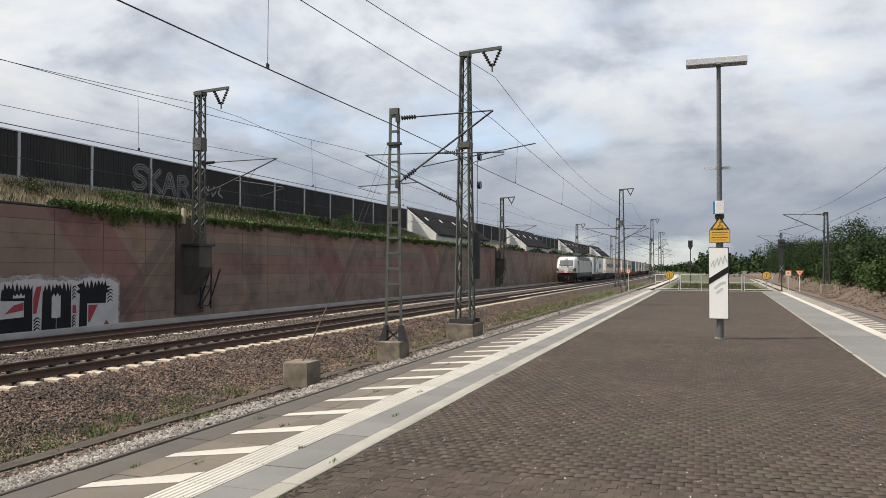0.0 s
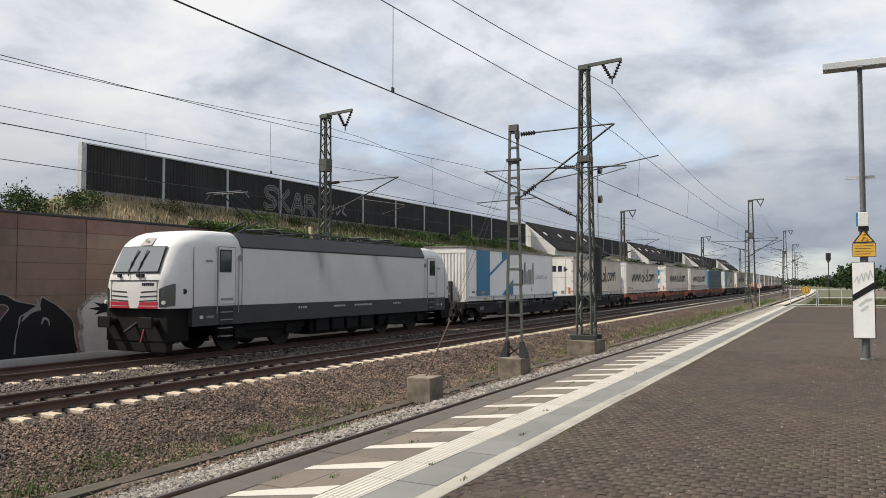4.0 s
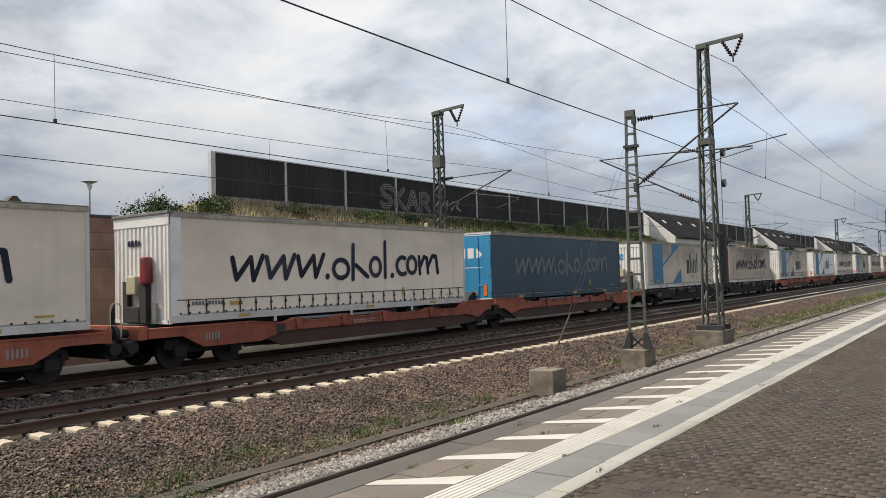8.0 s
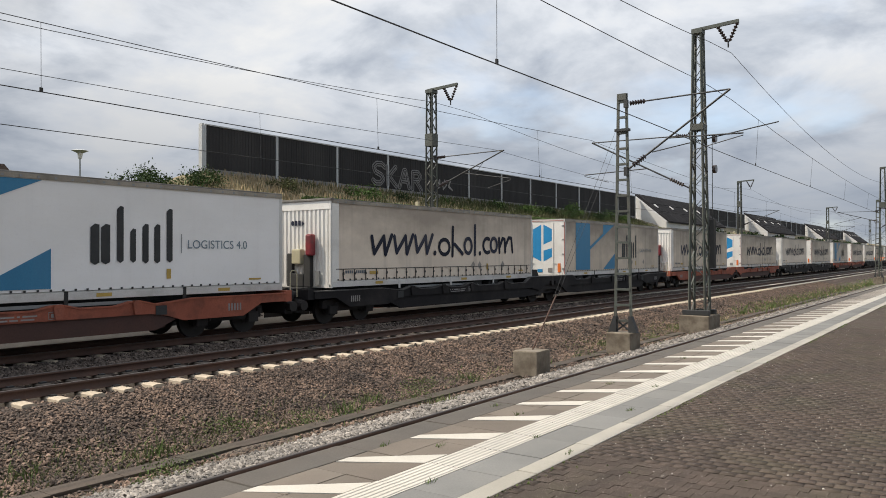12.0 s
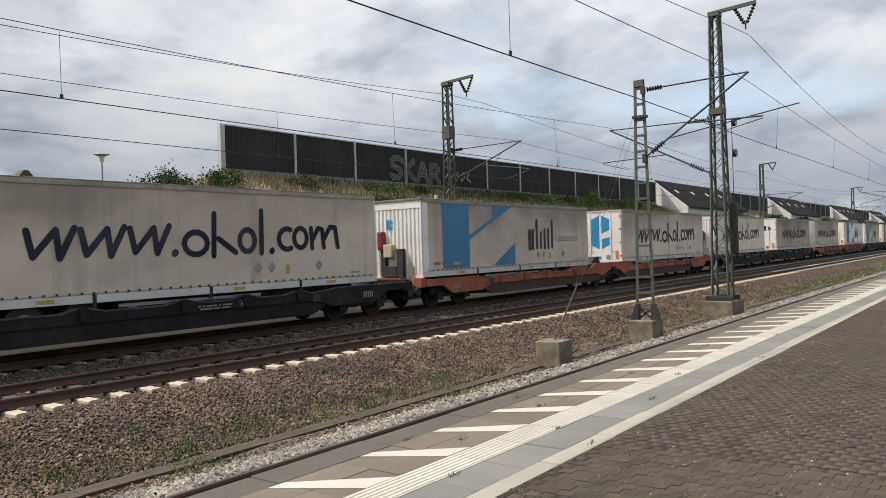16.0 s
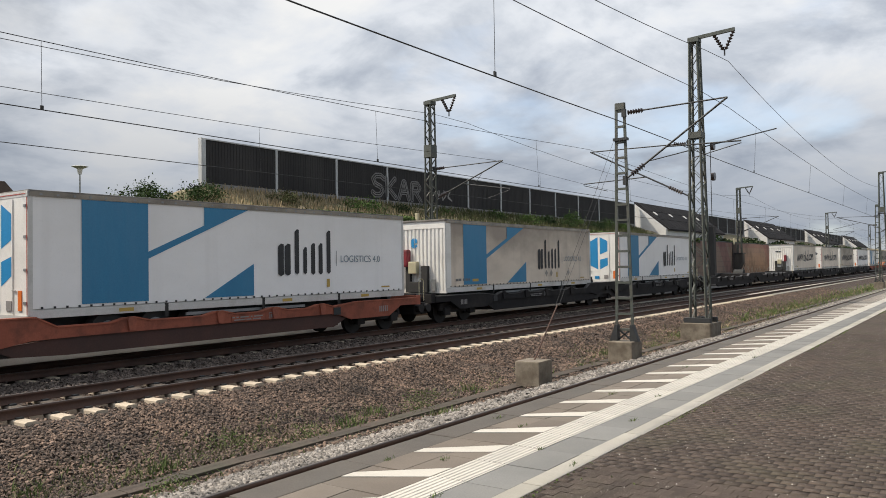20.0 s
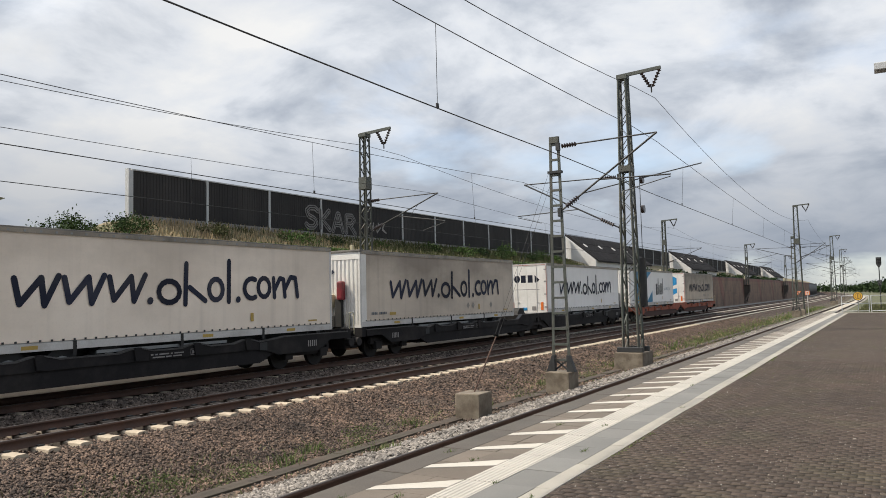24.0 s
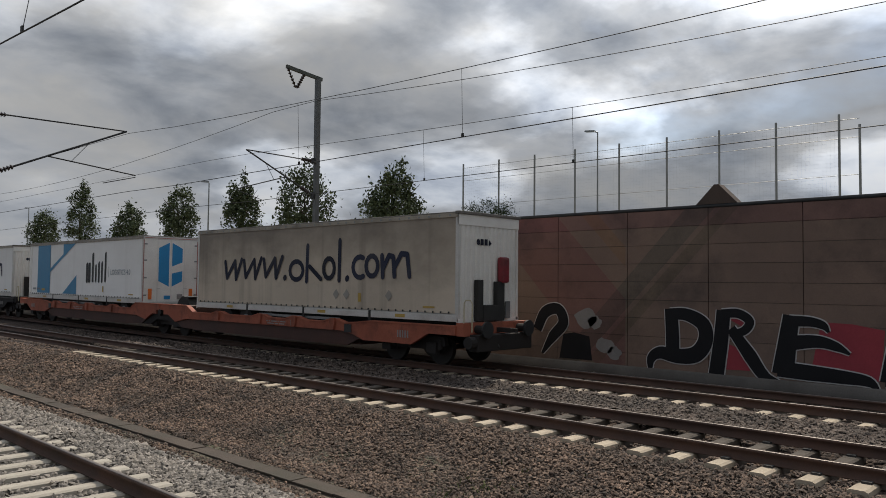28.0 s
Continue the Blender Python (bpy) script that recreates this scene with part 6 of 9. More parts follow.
def trailer(kind, mark, livery, clean, both=0, straps=0):
    """A curtain-sided semi-trailer standing in a pocket wagon. Its space: x across, y from its southern end, z above the rail.
    kind F: front bulkhead to the south; R: rear doors to the south."""
    state = ("dull", "clean", "used", "grimy")[clean]
    what = {"w": "dark brush lettering", "k": "blue blocks", "b": "faded lettering"}[livery]
    face = "ribbed bulkhead" if kind == "F" else "white doors"
    hue = "dark blue" if livery == "b" else "white"
    t = thing("semi_trailer", f"{state} {hue} curtain-sided trailer, {what}, {face} ahead", "trailer", group="trailers on the train")
    cur = "curtain_blue" if livery == "b" else ("curtain_dull", "curtain_clean", "curtain_used", "curtain_dull" if (kind, livery) == ("F", "k") else "curtain_dirty")[clean]
    Ln, hw, zb, zt = 13.6, 1.275, 1.23, 4.13
    # core, floor, roof
    part("load_body", B(-hw + 0.05, hw - 0.05, 0.05, Ln - 0.05, 1.32, zt - 0.12), "frame_white", t)
    rf = part("roof", B(-hw, hw, 0.0, Ln, zt - 0.07, zt + 0.02, bev=0.02), "roof_grimy", t)
    for s in (-1, 1):
        part("roof_rail", B(s * hw - 0.02, s * hw + 0.02, 0.02, Ln - 0.02, zt - 0.13, zt - 0.02), "rail_beige", t, "grimy beige roof rail")
        if s < 0:
            part("side_rail", B(-hw - 0.012, -hw + 0.03, 0.03, Ln - 0.03, 1.22, 1.41), "frame_white", t)
            part("curtain", B(-hw - 0.004, -hw + 0.02, 0.10, Ln - 0.10, 1.42, zt - 0.13), cur, t, "tarpaulin side curtain")
            continue
        bm = bmesh.new()
        for k in range(34):
            box(bm, s * (hw + 0.022) - 0.006, s * (hw + 0.022) + 0.006, 0.25 + 0.395 * k, 0.31 + 0.395 * k, zt - 0.105, zt - 0.055)
        part("roller_rail", bm, "steel_grey", rf)["kind"] = "stuff"
        # curtain, with the soft verticals of the poles behind it
        ny, nz = 69, 5
        bm = bmesh.new()
        grid = []
        ph = random.uniform(0, 6)
        for i in range(ny):
            u = 0.10 + (Ln - 0.20) * i / (ny - 1)
            col = []
            for j in range(nz):
                v = 1.44 + (zt - 0.13 - 1.44) * j / (nz - 1)
                bul = 0.012 * math.sin(u * 2.31 + ph) * math.sin(math.pi * j / (nz - 1)) + 0.0006 * math.sin(u * 9.0 + ph * 2)
                col.append(bm.verts.new((s * (hw - 0.012 + 0.5 * bul), u, v)))
            grid.append(col)
        for i in range(ny - 1):
            for j in range(nz - 1):
                q = (grid[i][j], grid[i + 1][j], grid[i + 1][j + 1], grid[i][j + 1])
                bm.faces.new(q if s > 0 else tuple(reversed(q)))
        part("curtain", bm, cur, t, "tarpaulin side curtain", smooth=True)
        # lower rail with its eyelets and straps
        part("side_rail", B(s * hw - 0.03, s * hw + 0.012, 0.03, Ln - 0.03, 1.22, 1.41, bev=0.006), "curtain_blue" if livery == "b" else "frame_white", t)
        bm = bmesh.new()
        for k in range(45):
            u = 0.30 + 0.295 * k
            box(bm, s * (hw + 0.004), s * (hw + 0.016), u - 0.026, u + 0.026, 1.432, 1.485)
        part("buckle", bm, "steel_dark", t)["kind"] = "stuff"
        if straps:
            bm = bmesh.new()
            for k in range(23):
                u = 0.55 + 0.57 * k
                box(bm, hw + 0.004, hw + 0.012, u - 0.02, u + 0.02, 1.40, 1.80)
                box(bm, hw + 0.008, hw + 0.026, u - 0.035, u + 0.035, 1.62, 1.70)
            part("strap", bm, "steel_dark", t, "row of dark buckle straps")["kind"] = "stuff"
            part("strap_line", B(hw + 0.004, hw + 0.009, 0.2, Ln - 0.2, 1.80, 1.825), "steel_dark", t)
        # white posts beside straps; otherwise black blocks standing in for open gaps
        for u in (3.55, 6.85, 10.10):
            part("strap_post", B(s * (hw - 0.01), s * (hw + 0.018), u - 0.05, u + 0.05, 1.08, 1.425), "frame_white" if straps else "rubber", t)
        for u in (2.2, 7.6, 11.2):
            part("reflector", B(s * (hw + 0.012), s * (hw + 0.016), u, u + 0.40, 1.27, 1.36), "sticker", t)
    for y0, y1 in ((0.0, 0.10), (Ln - 0.10, Ln)):
        for s in (-1, 1):
            part("corner_post", B(min(s * hw, s * (hw - 0.09)), max(s * hw, s * (hw - 0.09)), y0, y1, 1.22, zt - 0.02), "curtain_blue" if livery == "b" else "frame_white", t)
    # chassis and wheels down in the pocket
    part("chassis", B(-0.55, 0.55, 0.5, Ln - 0.5, 0.95, 1.25), "steel_dark", t)
    for k in range(3):
        u = (9.0 + 1.31 * k) if kind == "F" else (Ln - 9.0 - 1.31 * k)
        for s in (-1, 1):
            bm = T((s * 0.82, u, 0.80), (s * 1.16, u, 0.80), 0.47, 20)
            w = part("wheel", bm, "rubber", t)
            part("rim", T((s * 1.10, u, 0.80), (s * 1.168, u, 0.80), 0.27, 14), "steel_grey", w)
    # side guards and boxes below the rail
    for s in (1,):
        part("side_guard", B(s * 1.20 - 0.02, s * 1.20 + 0.02, 4.2, 8.6, 1.06, 1.14), "steel_grey", t)
    trailer_end(t, kind, mark, livery, clean)
    if both:
        trailer_end(t, "R" if kind == "F" else "F", "e", livery, clean, pose(0, Ln, 0, 0, 0, 180))
    # northern end: plain
    if not both:
        part("end_wall", B(-hw + 0.02, hw - 0.02, Ln - 0.05, Ln + 0.01, 1.28, zt - 0.1), "door_white", t)
    # painted sides
    for place, sg in ((side, 1),):
        if livery in "wb":
            arc_letters(place, 0.158, "ink" if livery == "w" else "grey_ink", t)
        if livery == "k":
            du = -0.2 if kind == "R" else 0.0
            lay = place
            bm = bmesh.new()
            flat_poly(bm, [(1.25, 1.50), (3.03, 1.50), (3.03, 3.99), (1.25, 3.99)], lay)
            flat_poly(bm, [(3.03, 2.58), (6.30, 3.99), (4.76, 3.99), (4.76, 3.49), (3.03, 2.76)], lay)
            flat_poly(bm, [(4.76, 1.50), (6.5, 1.50), (6.5, 2.43)], lay)
            part("side_block", bm, "logo_blue", t, "blue blocks and diagonal band")
            pl = lambda u, v: (1.2795, u + du, v)
            for a, b, h0, h1 in ((7.65, 7.88, 2.04, 3.02), (7.92, 8.16, 2.05, 3.02), (8.34, 8.52, 2.08, 3.48), (8.70, 8.86, 2.08, 2.93),
                                 (9.04, 9.22, 2.06, 3.06), (9.38, 9.56, 2.06, 3.06), (9.75, 9.93, 2.08, 3.48)):
                bm = bmesh.new()
                flat_poly(bm, [(a, h0 + 0.07), ((a + b) / 2, h0), (b, h0 + 0.06), (b, h1), ((a + b) / 2, h1 + 0.02), (a, h1 - 0.07)], pl)
                part("wordmark_bar", bm, "steel_dark", t)
            part("divider", B(1.2795, 1.2805, 10.20 + du, 10.22 + du, 2.33, 2.84), "grey_ink", t)
            ob = new("side_lettering", LOGI.copy())
            ob.data.materials.clear()
            ob.data.materials.append(M["pale_ink"])
            ob.parent = t
            ob.matrix_basis = pose(1.2798, 10.39 + du, 2.46, 90, 0, 90)
    # small stickers
    part("sticker", B(1.279, 1.2805, 9.55, 9.68, 1.66, 1.92), "sticker", t)
    if kind == "F":
        bm = bmesh.new()
        for k in range(10):
            if k != 4:
                box(bm, 1.279, 1.2805, 0.66 + 0.105 * k, 0.735 + 0.105 * k, 1.66, 1.76)
        part("code_mark", bm, "grey_ink", t, "fleet code as dark bars")
        part("label_plate", B(1.279, 1.2805, 1.90, 2.36, 1.62, 1.73), "sticker", t, "orange reflective label")
    part("sticker", B(1.279, 1.2805, 12.3, 12.75, 1.56, 1.61), "sticker", t)
    if clean in (0, 3) and livery != "b":
        bm = bmesh.new()
        for u in (8.5, 9.0, 10.9):
            flat_poly(bm, [(u - 0.15, 1.86), (u, 1.70), (u + 0.16, 1.87), (u + 0.01, 2.03)], side)
        part("stain", bm, "curtain_dirty" if livery == "b" else "grey_stain", t, "rubbed-off round stickers")
    return t


M["grey_stain"] = surf("grey_stain", (0.27, 0.255, 0.225), (0.34, 0.32, 0.285), 3.0, 30, 0.6, 0, 0)


def wheelset(bm_parent, y, r=0.46):
    ax = part("axle", T((-0.95, y, r), (0.95, y, r), 0.07, 10), "bogie", bm_parent)
    for s in (-1, 1):
        w = part("wheel", T((s * 0.69, y, r), (s * 0.82, y, r), r, 26), "wheel", bm_parent)
        part("hub", T((s * 0.80, y, r), (s * 0.86, y, r), 0.17, 14), "bogie", w)
    return ax


def bogie(t, y, wide=1.02):
    b = part("bogie_frame", B(-0.98, 0.98, y - 0.25, y + 0.25, 0.55, 0.85), "bogie", t)
    for s in (-1, 1):
        part("side_frame", prism(bmesh.new(), [(y - 1.35, 0.55), (y - 0.6, 0.42), (y + 0.6, 0.42), (y + 1.35, 0.55), (y + 1.30, 0.78), (y + 0.5, 0.86), (y - 0.5, 0.86), (y - 1.30, 0.78)], "x", s * 1.05 - 0.07, s * 1.05 + 0.07), "bogie", b)
        for dy in (-0.9, 0.9) if s > 0 else ():
            part("axle_box", B(s * 1.14 - 0.09, s * 1.14 + 0.09, y + dy - 0.19, y + dy + 0.19, 0.32, 0.62, bev=0.03), "bogie", b)
            part("spring", T((s * 1.12, y + dy + 0.26, 0.45), (s * 1.12, y + dy + 0.26, 0.70), 0.075, 10), "bogie", b)
    for dy in (-0.9, 0.9):
        wheelset(t, y + dy)


WAG_L = 33.72


def wagon(colour):
    """A two-part articulated pocket wagon; its space: y from its southern end, z above the rail."""
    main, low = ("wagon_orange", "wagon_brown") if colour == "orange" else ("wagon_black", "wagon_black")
    t = thing("pocket_wagon", f"{'rust-orange' if colour == 'orange' else 'black'} articulated pocket wagon with low side sills", "freight wagon", group="wagons of the train")
    mid = WAG_L / 2
    humps = (5.6, 7.6, 9.6, 12.3)
    edge = [(0.55, 1.10), (3.9, 1.10), (4.5, 1.04)]
    for a in humps:
        edge += [(a - 0.55, 1.0), (a - 0.16, 1.09), (a + 0.16, 1.09), (a + 0.55, 1.0)]
    edge += [(14.15, 1.0), (14.65, 1.24), (mid - 0.05, 1.24)]
    lip = [(a, z) for a, z in edge] + [(a, z + 0.035) for a, z in reversed(edge)]
    bot = [(mid - 0.05, 1.02), (mid - 0.32, 1.02), (mid - 0.32, 0.86), (mid - 0.70, 0.86), (mid - 1.30, 0.60), (mid - 2.1, 0.74), (13.6, 0.76), (5.2, 0.78), (4.7, 0.70), (4.2, 0.55), (2.2, 0.55), (1.55, 0.88), (0.55, 0.88)]
    for half in (0, 1):
        def fl(p):
            return [((WAG_L - a) if half else a, z) for a, z in p]
        for s in (-1, 1):
            sill = part("side_sill", prism(bmesh.new(), fl(edge + bot), "x", s * 1.40 - 0.05, s * 1.40 + 0.05), main, t)
            part("sill_flange", prism(bmesh.new(), fl(lip), "x", s * 1.40 - 0.10, s * 1.40 + 0.075), main if colour == "orange" else "wagon_edge", sill)
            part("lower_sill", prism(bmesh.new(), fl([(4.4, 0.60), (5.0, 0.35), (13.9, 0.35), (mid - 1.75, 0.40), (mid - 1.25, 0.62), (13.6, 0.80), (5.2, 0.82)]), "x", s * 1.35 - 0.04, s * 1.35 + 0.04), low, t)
            if s < 0:
                continue
            for a in humps:
                y = WAG_L - a if half else a
                k = part("stake_pocket", prism(bmesh.new(), [(y - 0.08, 0.80), (y + 0.08, 0.80), (y + 0.12, 1.05), (y + 0.09, 1.14), (y - 0.09, 1.14), (y - 0.12, 1.05)], "x", s * 1.47 - 0.05, s * 1.47 + 0.05), main, t)
            a = 8.6
            y = WAG_L - a if half else a
            part("name_panel", B(min(s * 1.455, s * 1.47), max(s * 1.455, s * 1.47), y - 0.6, y + 0.6, 0.80, 0.95), main, t)
            bm = bmesh.new()
            fx0, fx1 = min(s * 1.47, s * 1.474), max(s * 1.47, s * 1.474)
            for z, spans in ((0.895, ((-0.58, -0.50), (-0.44, -0.36), (-0.30, 0.02), (0.08, 0.14), (0.20, 0.52))), (0.82, ((-0.52, -0.12), (-0.08, 0.10), (0.16, 0.46)))):
                for u0, u1 in spans:
                    box(bm, fx0, fx1, y + u0, y + u1, z, z + 0.035)
            for u0, u1, z0, z1 in ((0.78, 1.06, 0.97, 0.985), (0.78, 1.06, 0.81, 0.825), (0.78, 0.795, 0.81, 0.985), (1.045, 1.06, 0.81, 0.985), (0.84, 0.91, 0.85, 0.94), (0.94, 1.01, 0.85, 0.94)):
                box(bm, fx0 - s * 0.012, fx1 - s * 0.012, y + u0, y + u1, z0, z1)
            part("name_panel_mark", bm, "paint_grey", t, "unreadable pale lettering as bars")
            bm = bmesh.new()
            for i in range(5):
                yy = 2.5 if not half else WAG_L - 2.5
                box(bm, min(s * 1.45, s * 1.454), max(s * 1.45, s * 1.454), yy + 0.10 * i - 0.25, yy + 0.10 * i - 0.20, 0.72, 0.92)
            part("number_mark", bm, "paint_grey", t, "unreadable pale numbers as bars")
            part("brake_lever", B(min(s * 1.45, s * 1.47), max(s * 1.45, s * 1.47), (WAG_L - 4.9 if half else 4.9) - 0.16, (WAG_L - 4.9 if half else 4.9) + 0.16, 0.74, 0.98), "steel_dark", t)
        e0, e1 = (0.35, 4.6) if not half else (WAG_L - 4.6, WAG_L - 0.35)
        part("end_platform", B(-1.38, 1.38, e0, e1, 0.96, 1.06), "steel_dark", t)
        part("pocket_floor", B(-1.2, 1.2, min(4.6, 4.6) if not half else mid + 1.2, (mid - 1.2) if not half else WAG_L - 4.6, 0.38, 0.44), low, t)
        part("end_beam", B(-1.40, 1.40, (0.30 if not half else WAG_L - 0.55), (0.55 if not half else WAG_L - 0.30), 0.86, 1.20), main, t)
        for s in (-1, 1):
            y0 = 0.30 if not half else WAG_L - 0.30
            d = -1 if not half else 1
            bf = part("buffer", T((s * 0.875, y0, 1.03), (s * 0.875, y0 + d * 0.36, 1.03), 0.11, 12), "bogie", t)
            part("buffer_plate", T((s * 0.875, y0 + d * 0.34, 1.03), (s * 0.875, y0 + d * 0.40, 1.03), 0.22, 16), "steel_dark", bf)
        # brake gear, hoses and a hooped step on the wagon's end
        b0, b1 = (0.02, 0.34) if not half else (WAG_L - 0.34, WAG_L - 0.02)
        part("brake_gear", B(-1.15, 1.15, b0, b1, 0.46, 0.90, bev=0.03), "bogie", t)
        part("brake_cylinder", T((0.72, (b0 + b1) / 2, 0.70), (1.36, (b0 + b1) / 2, 0.70), 0.16, 12), "bogie", t)
        part("air_hose", T((0.42, y0, 0.95), (0.30, y0 + d * 0.30, 0.55), 0.035, 8), "rubber", t)
        if half:
            hoop = [(1.36, b0 + 0.02, 0.98), (1.36, b0 + 0.02, 1.72), (1.36, b0 + 0.08, 1.80), (1.36, b1 - 0.08, 1.80), (1.36, b1 - 0.02, 1.72), (1.36, b1 - 0.02, 0.98)]
            bm = bmesh.new()
            for p, q in zip(hoop, hoop[1:]):
                tube(bm, p, q, 0.016, 6)
            part("hand_hoop", bm, "cream", t, "pale bent-tube handrail")
        part("coupling", B(-0.06, 0.06, (-0.35 if not half else WAG_L - 0.3), (0.3 if not half else WAG_L + 0.35), 0.94, 1.06), "bogie", t)
        y0 = 1.0 if not half else WAG_L - 1.0
        part("kingpin_stand", B(-0.45, 0.45, y0 - 0.1, y0 + 0.9 if not half else y0 + 0.1, 1.06, 1.20), "steel_dark", t)
        bogie(t, 2.55 if not half else WAG_L - 2.55)
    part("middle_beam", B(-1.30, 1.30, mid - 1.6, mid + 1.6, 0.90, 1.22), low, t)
    for s in (-1, 1):
        part("joint_disc", T((s * 1.36, mid, 0.92), (s * 1.47, mid, 0.92), 0.13, 18), "bogie", t)
        part("mid_skirt", prism(bmesh.new(), [(mid - 1.7, 0.40), (mid - 0.6, 1.06), (mid + 0.6, 1.06), (mid + 1.7, 0.40), (mid + 1.0, 0.42), (mid + 0.5, 0.62), (mid - 0.5, 0.62), (mid - 1.0, 0.42)], "x", s * 1.30 - 0.03, s * 1.30 + 0.03), "bogie", t)
    bogie(t, mid)
    # hitch with its jaws where the next trailer's kingpin would rest
    part("hitch_stand", prism(bmesh.new(), [(mid - 0.55, 1.22), (mid + 0.50, 1.22), (mid + 0.30, 1.52), (mid - 0.10, 1.58), (mid - 0.42, 1.40)], "x", -0.42, 0.42), "rubber", t)
    part("hitch_plate", B(-0.40, 0.40, mid - 0.15, mid + 0.42, 1.50, 1.56, bev=0.015), "steel_dark", t)
    return t


PAN_UP = 0


def build_loco():
    """A white electric locomotive with two cabs; its space: y from its southern nose, z above the rail."""
    t = thing("electric_locomotive", "white four-axle electric locomotive with a red-banded front", "locomotive")
    Ln, hw = 18.4, 1.48
    # levels of the rounded cab: height, set-back of the front, half-width of the flat front and of the whole
    levels = [(1.46, 0.00, 1.03, 1.46), (1.70, 0.00, 1.03, 1.48), (2.10, 0.00, 1.03, 1.48), (2.28, 0.01, 1.02, 1.48), (2.46, 0.04, 0.98, 1.48), (2.56, 0.08, 0.96, 1.48), (2.95, 0.25, 0.94, 1.46), (3.30, 0.42, 0.90, 1.42),
              (3.42, 0.50, 0.86, 1.43), (3.56, 0.64, 0.82, 1.37), (3.70, 0.86, 0.78, 1.30), (3.80, 1.14, 0.72, 1.22), (3.86, 1.50, 0.66, 1.08)]
    turn = [math.sin(radians(a)) for a in (0, 18, 36, 54, 72, 90)]

    def outline(z, y0, a, w, back):
        """One level of the cab, from its left rear round the front to its right rear."""
        half = [(a + (w - a) * k, y0 + 0.86 * (1 - math.sqrt(max(0.0, 1 - k * k)))) for k in turn] + [(w, back)]
        return [(-x, y) for x, y in reversed(half)] + half

    def cab(mirror):
        def f(y):
            return Ln - y if mirror else y

        def lo_hi(y0, y1):
            return min(f(y0), f(y1)), max(f(y0), f(y1))
        bm = bmesh.new()
        rings = [[bm.verts.new((x, f(y), z)) for x, y in outline(z, y0, a, w, 3.05 if z < 3.4 else 3.05 - (z - 3.4) * 0.45)] for z, y0, a, w in levels]
        for lower, upper in zip(rings, rings[1:]):
            for k in range(len(lower) - 1):
                bm.faces.new((lower[k], lower[k + 1], upper[k + 1], upper[k]))
        bm.faces.new(rings[-1])
        bm.faces.new(list(reversed(rings[0])))
        for lower, upper in zip(rings, rings[1:]):
            bm.faces.new((lower[-1], lower[0], upper[0], upper[-1]))
        bmesh.ops.recalc_face_normals(bm, faces=bm.faces)
        c = part("cab", bm, "white_paint", t, "white rounded cab with a sloping windscreen", smooth=True)
        c.data.set_sharp_from_angle(angle=radians(32))

        def sheet(name, pts, material, parent, thick=0.012, label=""):
            """A flat or bent plate laid over the cab."""
            b2 = bmesh.new()
            vs = [b2.verts.new((x, f(y), z)) for x, y, z in pts]
            b2.faces.new(vs)
            bmesh.ops.recalc_face_normals(b2, faces=b2.faces)
            bmesh.ops.solidify(b2, geom=b2.faces[:], thickness=thick)
            return part(name, b2, material, parent, label)
        seal = sheet("windscreen_seal", [(-1.0, 0.030, 2.50), (1.0, 0.030, 2.50), (0.95, 0.405, 3.34), (-0.95, 0.405, 3.34)], "steel_dark", c)
        sheet("windscreen", [(-0.95, 0.036, 2.55), (0.95, 0.036, 2.55), (0.91, 0.370, 3.30), (-0.91, 0.370, 3.30)], "windscreen", c, 0.02, "tinted windscreen")
        sheet("lamp_panel", [(-0.26, 0.405, 3.35), (0.26, 0.405, 3.35), (0.20, 0.655, 3.60), (-0.20, 0.655, 3.60)], "paint_grey", c, 0.012, "grey panel with the top lamp")
        part("top_lamp", T((0.0, f(0.50), 3.50), (0.0, f(0.46), 3.49), 0.07, 12), "lamp_lens", c)
        for x in (-0.30, 0.10):
            part("wiper", bar(bmesh.new(), (x, f(0.03), 2.56), (x + 0.16, f(0.27), 3.22), 0.05, 0.02), "rubber", c)
            part("wiper_arm", bar(bmesh.new(), (x + 0.05, f(-0.01), 2.42), (x + 0.08, f(0.10), 2.86), 0.03, 0.02), "rubber", c)
        for x in (-0.62, 0.18, 0.34):
            part("step_lamp", T((x, f(0.05), 2.44), (x, f(-0.05), 2.44), 0.06, 10), "rubber", c)
        part("hood_line", B(-1.03, 1.03, *lo_hi(-0.006, 0.01), 2.275, 2.30), "steel_dark", c)
        part("hood_line", B(0.955, 0.975, *lo_hi(-0.006, 0.01), 1.50, 2.275), "steel_dark", c)
        part("hood_line", B(-0.975, -0.955, *lo_hi(-0.006, 0.01), 1.50, 2.275), "steel_dark", c)
        # dark slots either side of the white shield, red bars below
        for sx in (-1, 1):
            for z, inner in ((1.94, 0.30), (1.80, 0.27), (1.67, 0.24)):
                part("grille_line", prism(bmesh.new(), [(sx * inner, z - 0.02), (sx * 0.98, z + 0.02), (sx * 0.98, z + 0.055), (sx * inner, z + 0.02)], "y", *lo_hi(-0.008, 0.01)), "rubber", c)
            part("red_band", prism(bmesh.new(), [(sx * 0.22, 1.545), (sx * 1.0, 1.555), (sx * 1.0, 1.66), (sx * 0.24, 1.64)], "y", *lo_hi(-0.010, 0.01)), "front_red", c, "red bar")
            part("red_band", prism(bmesh.new(), [(sx * 0.17, 1.462), (sx * 1.0, 1.462), (sx * 1.0, 1.52), (sx * 0.19, 1.52)], "y", *lo_hi(-0.010, 0.01)), "front_red", c, "red bar")
            # the lamp wraps round the corner
            b2 = bmesh.new()
            low_, high_ = [], []
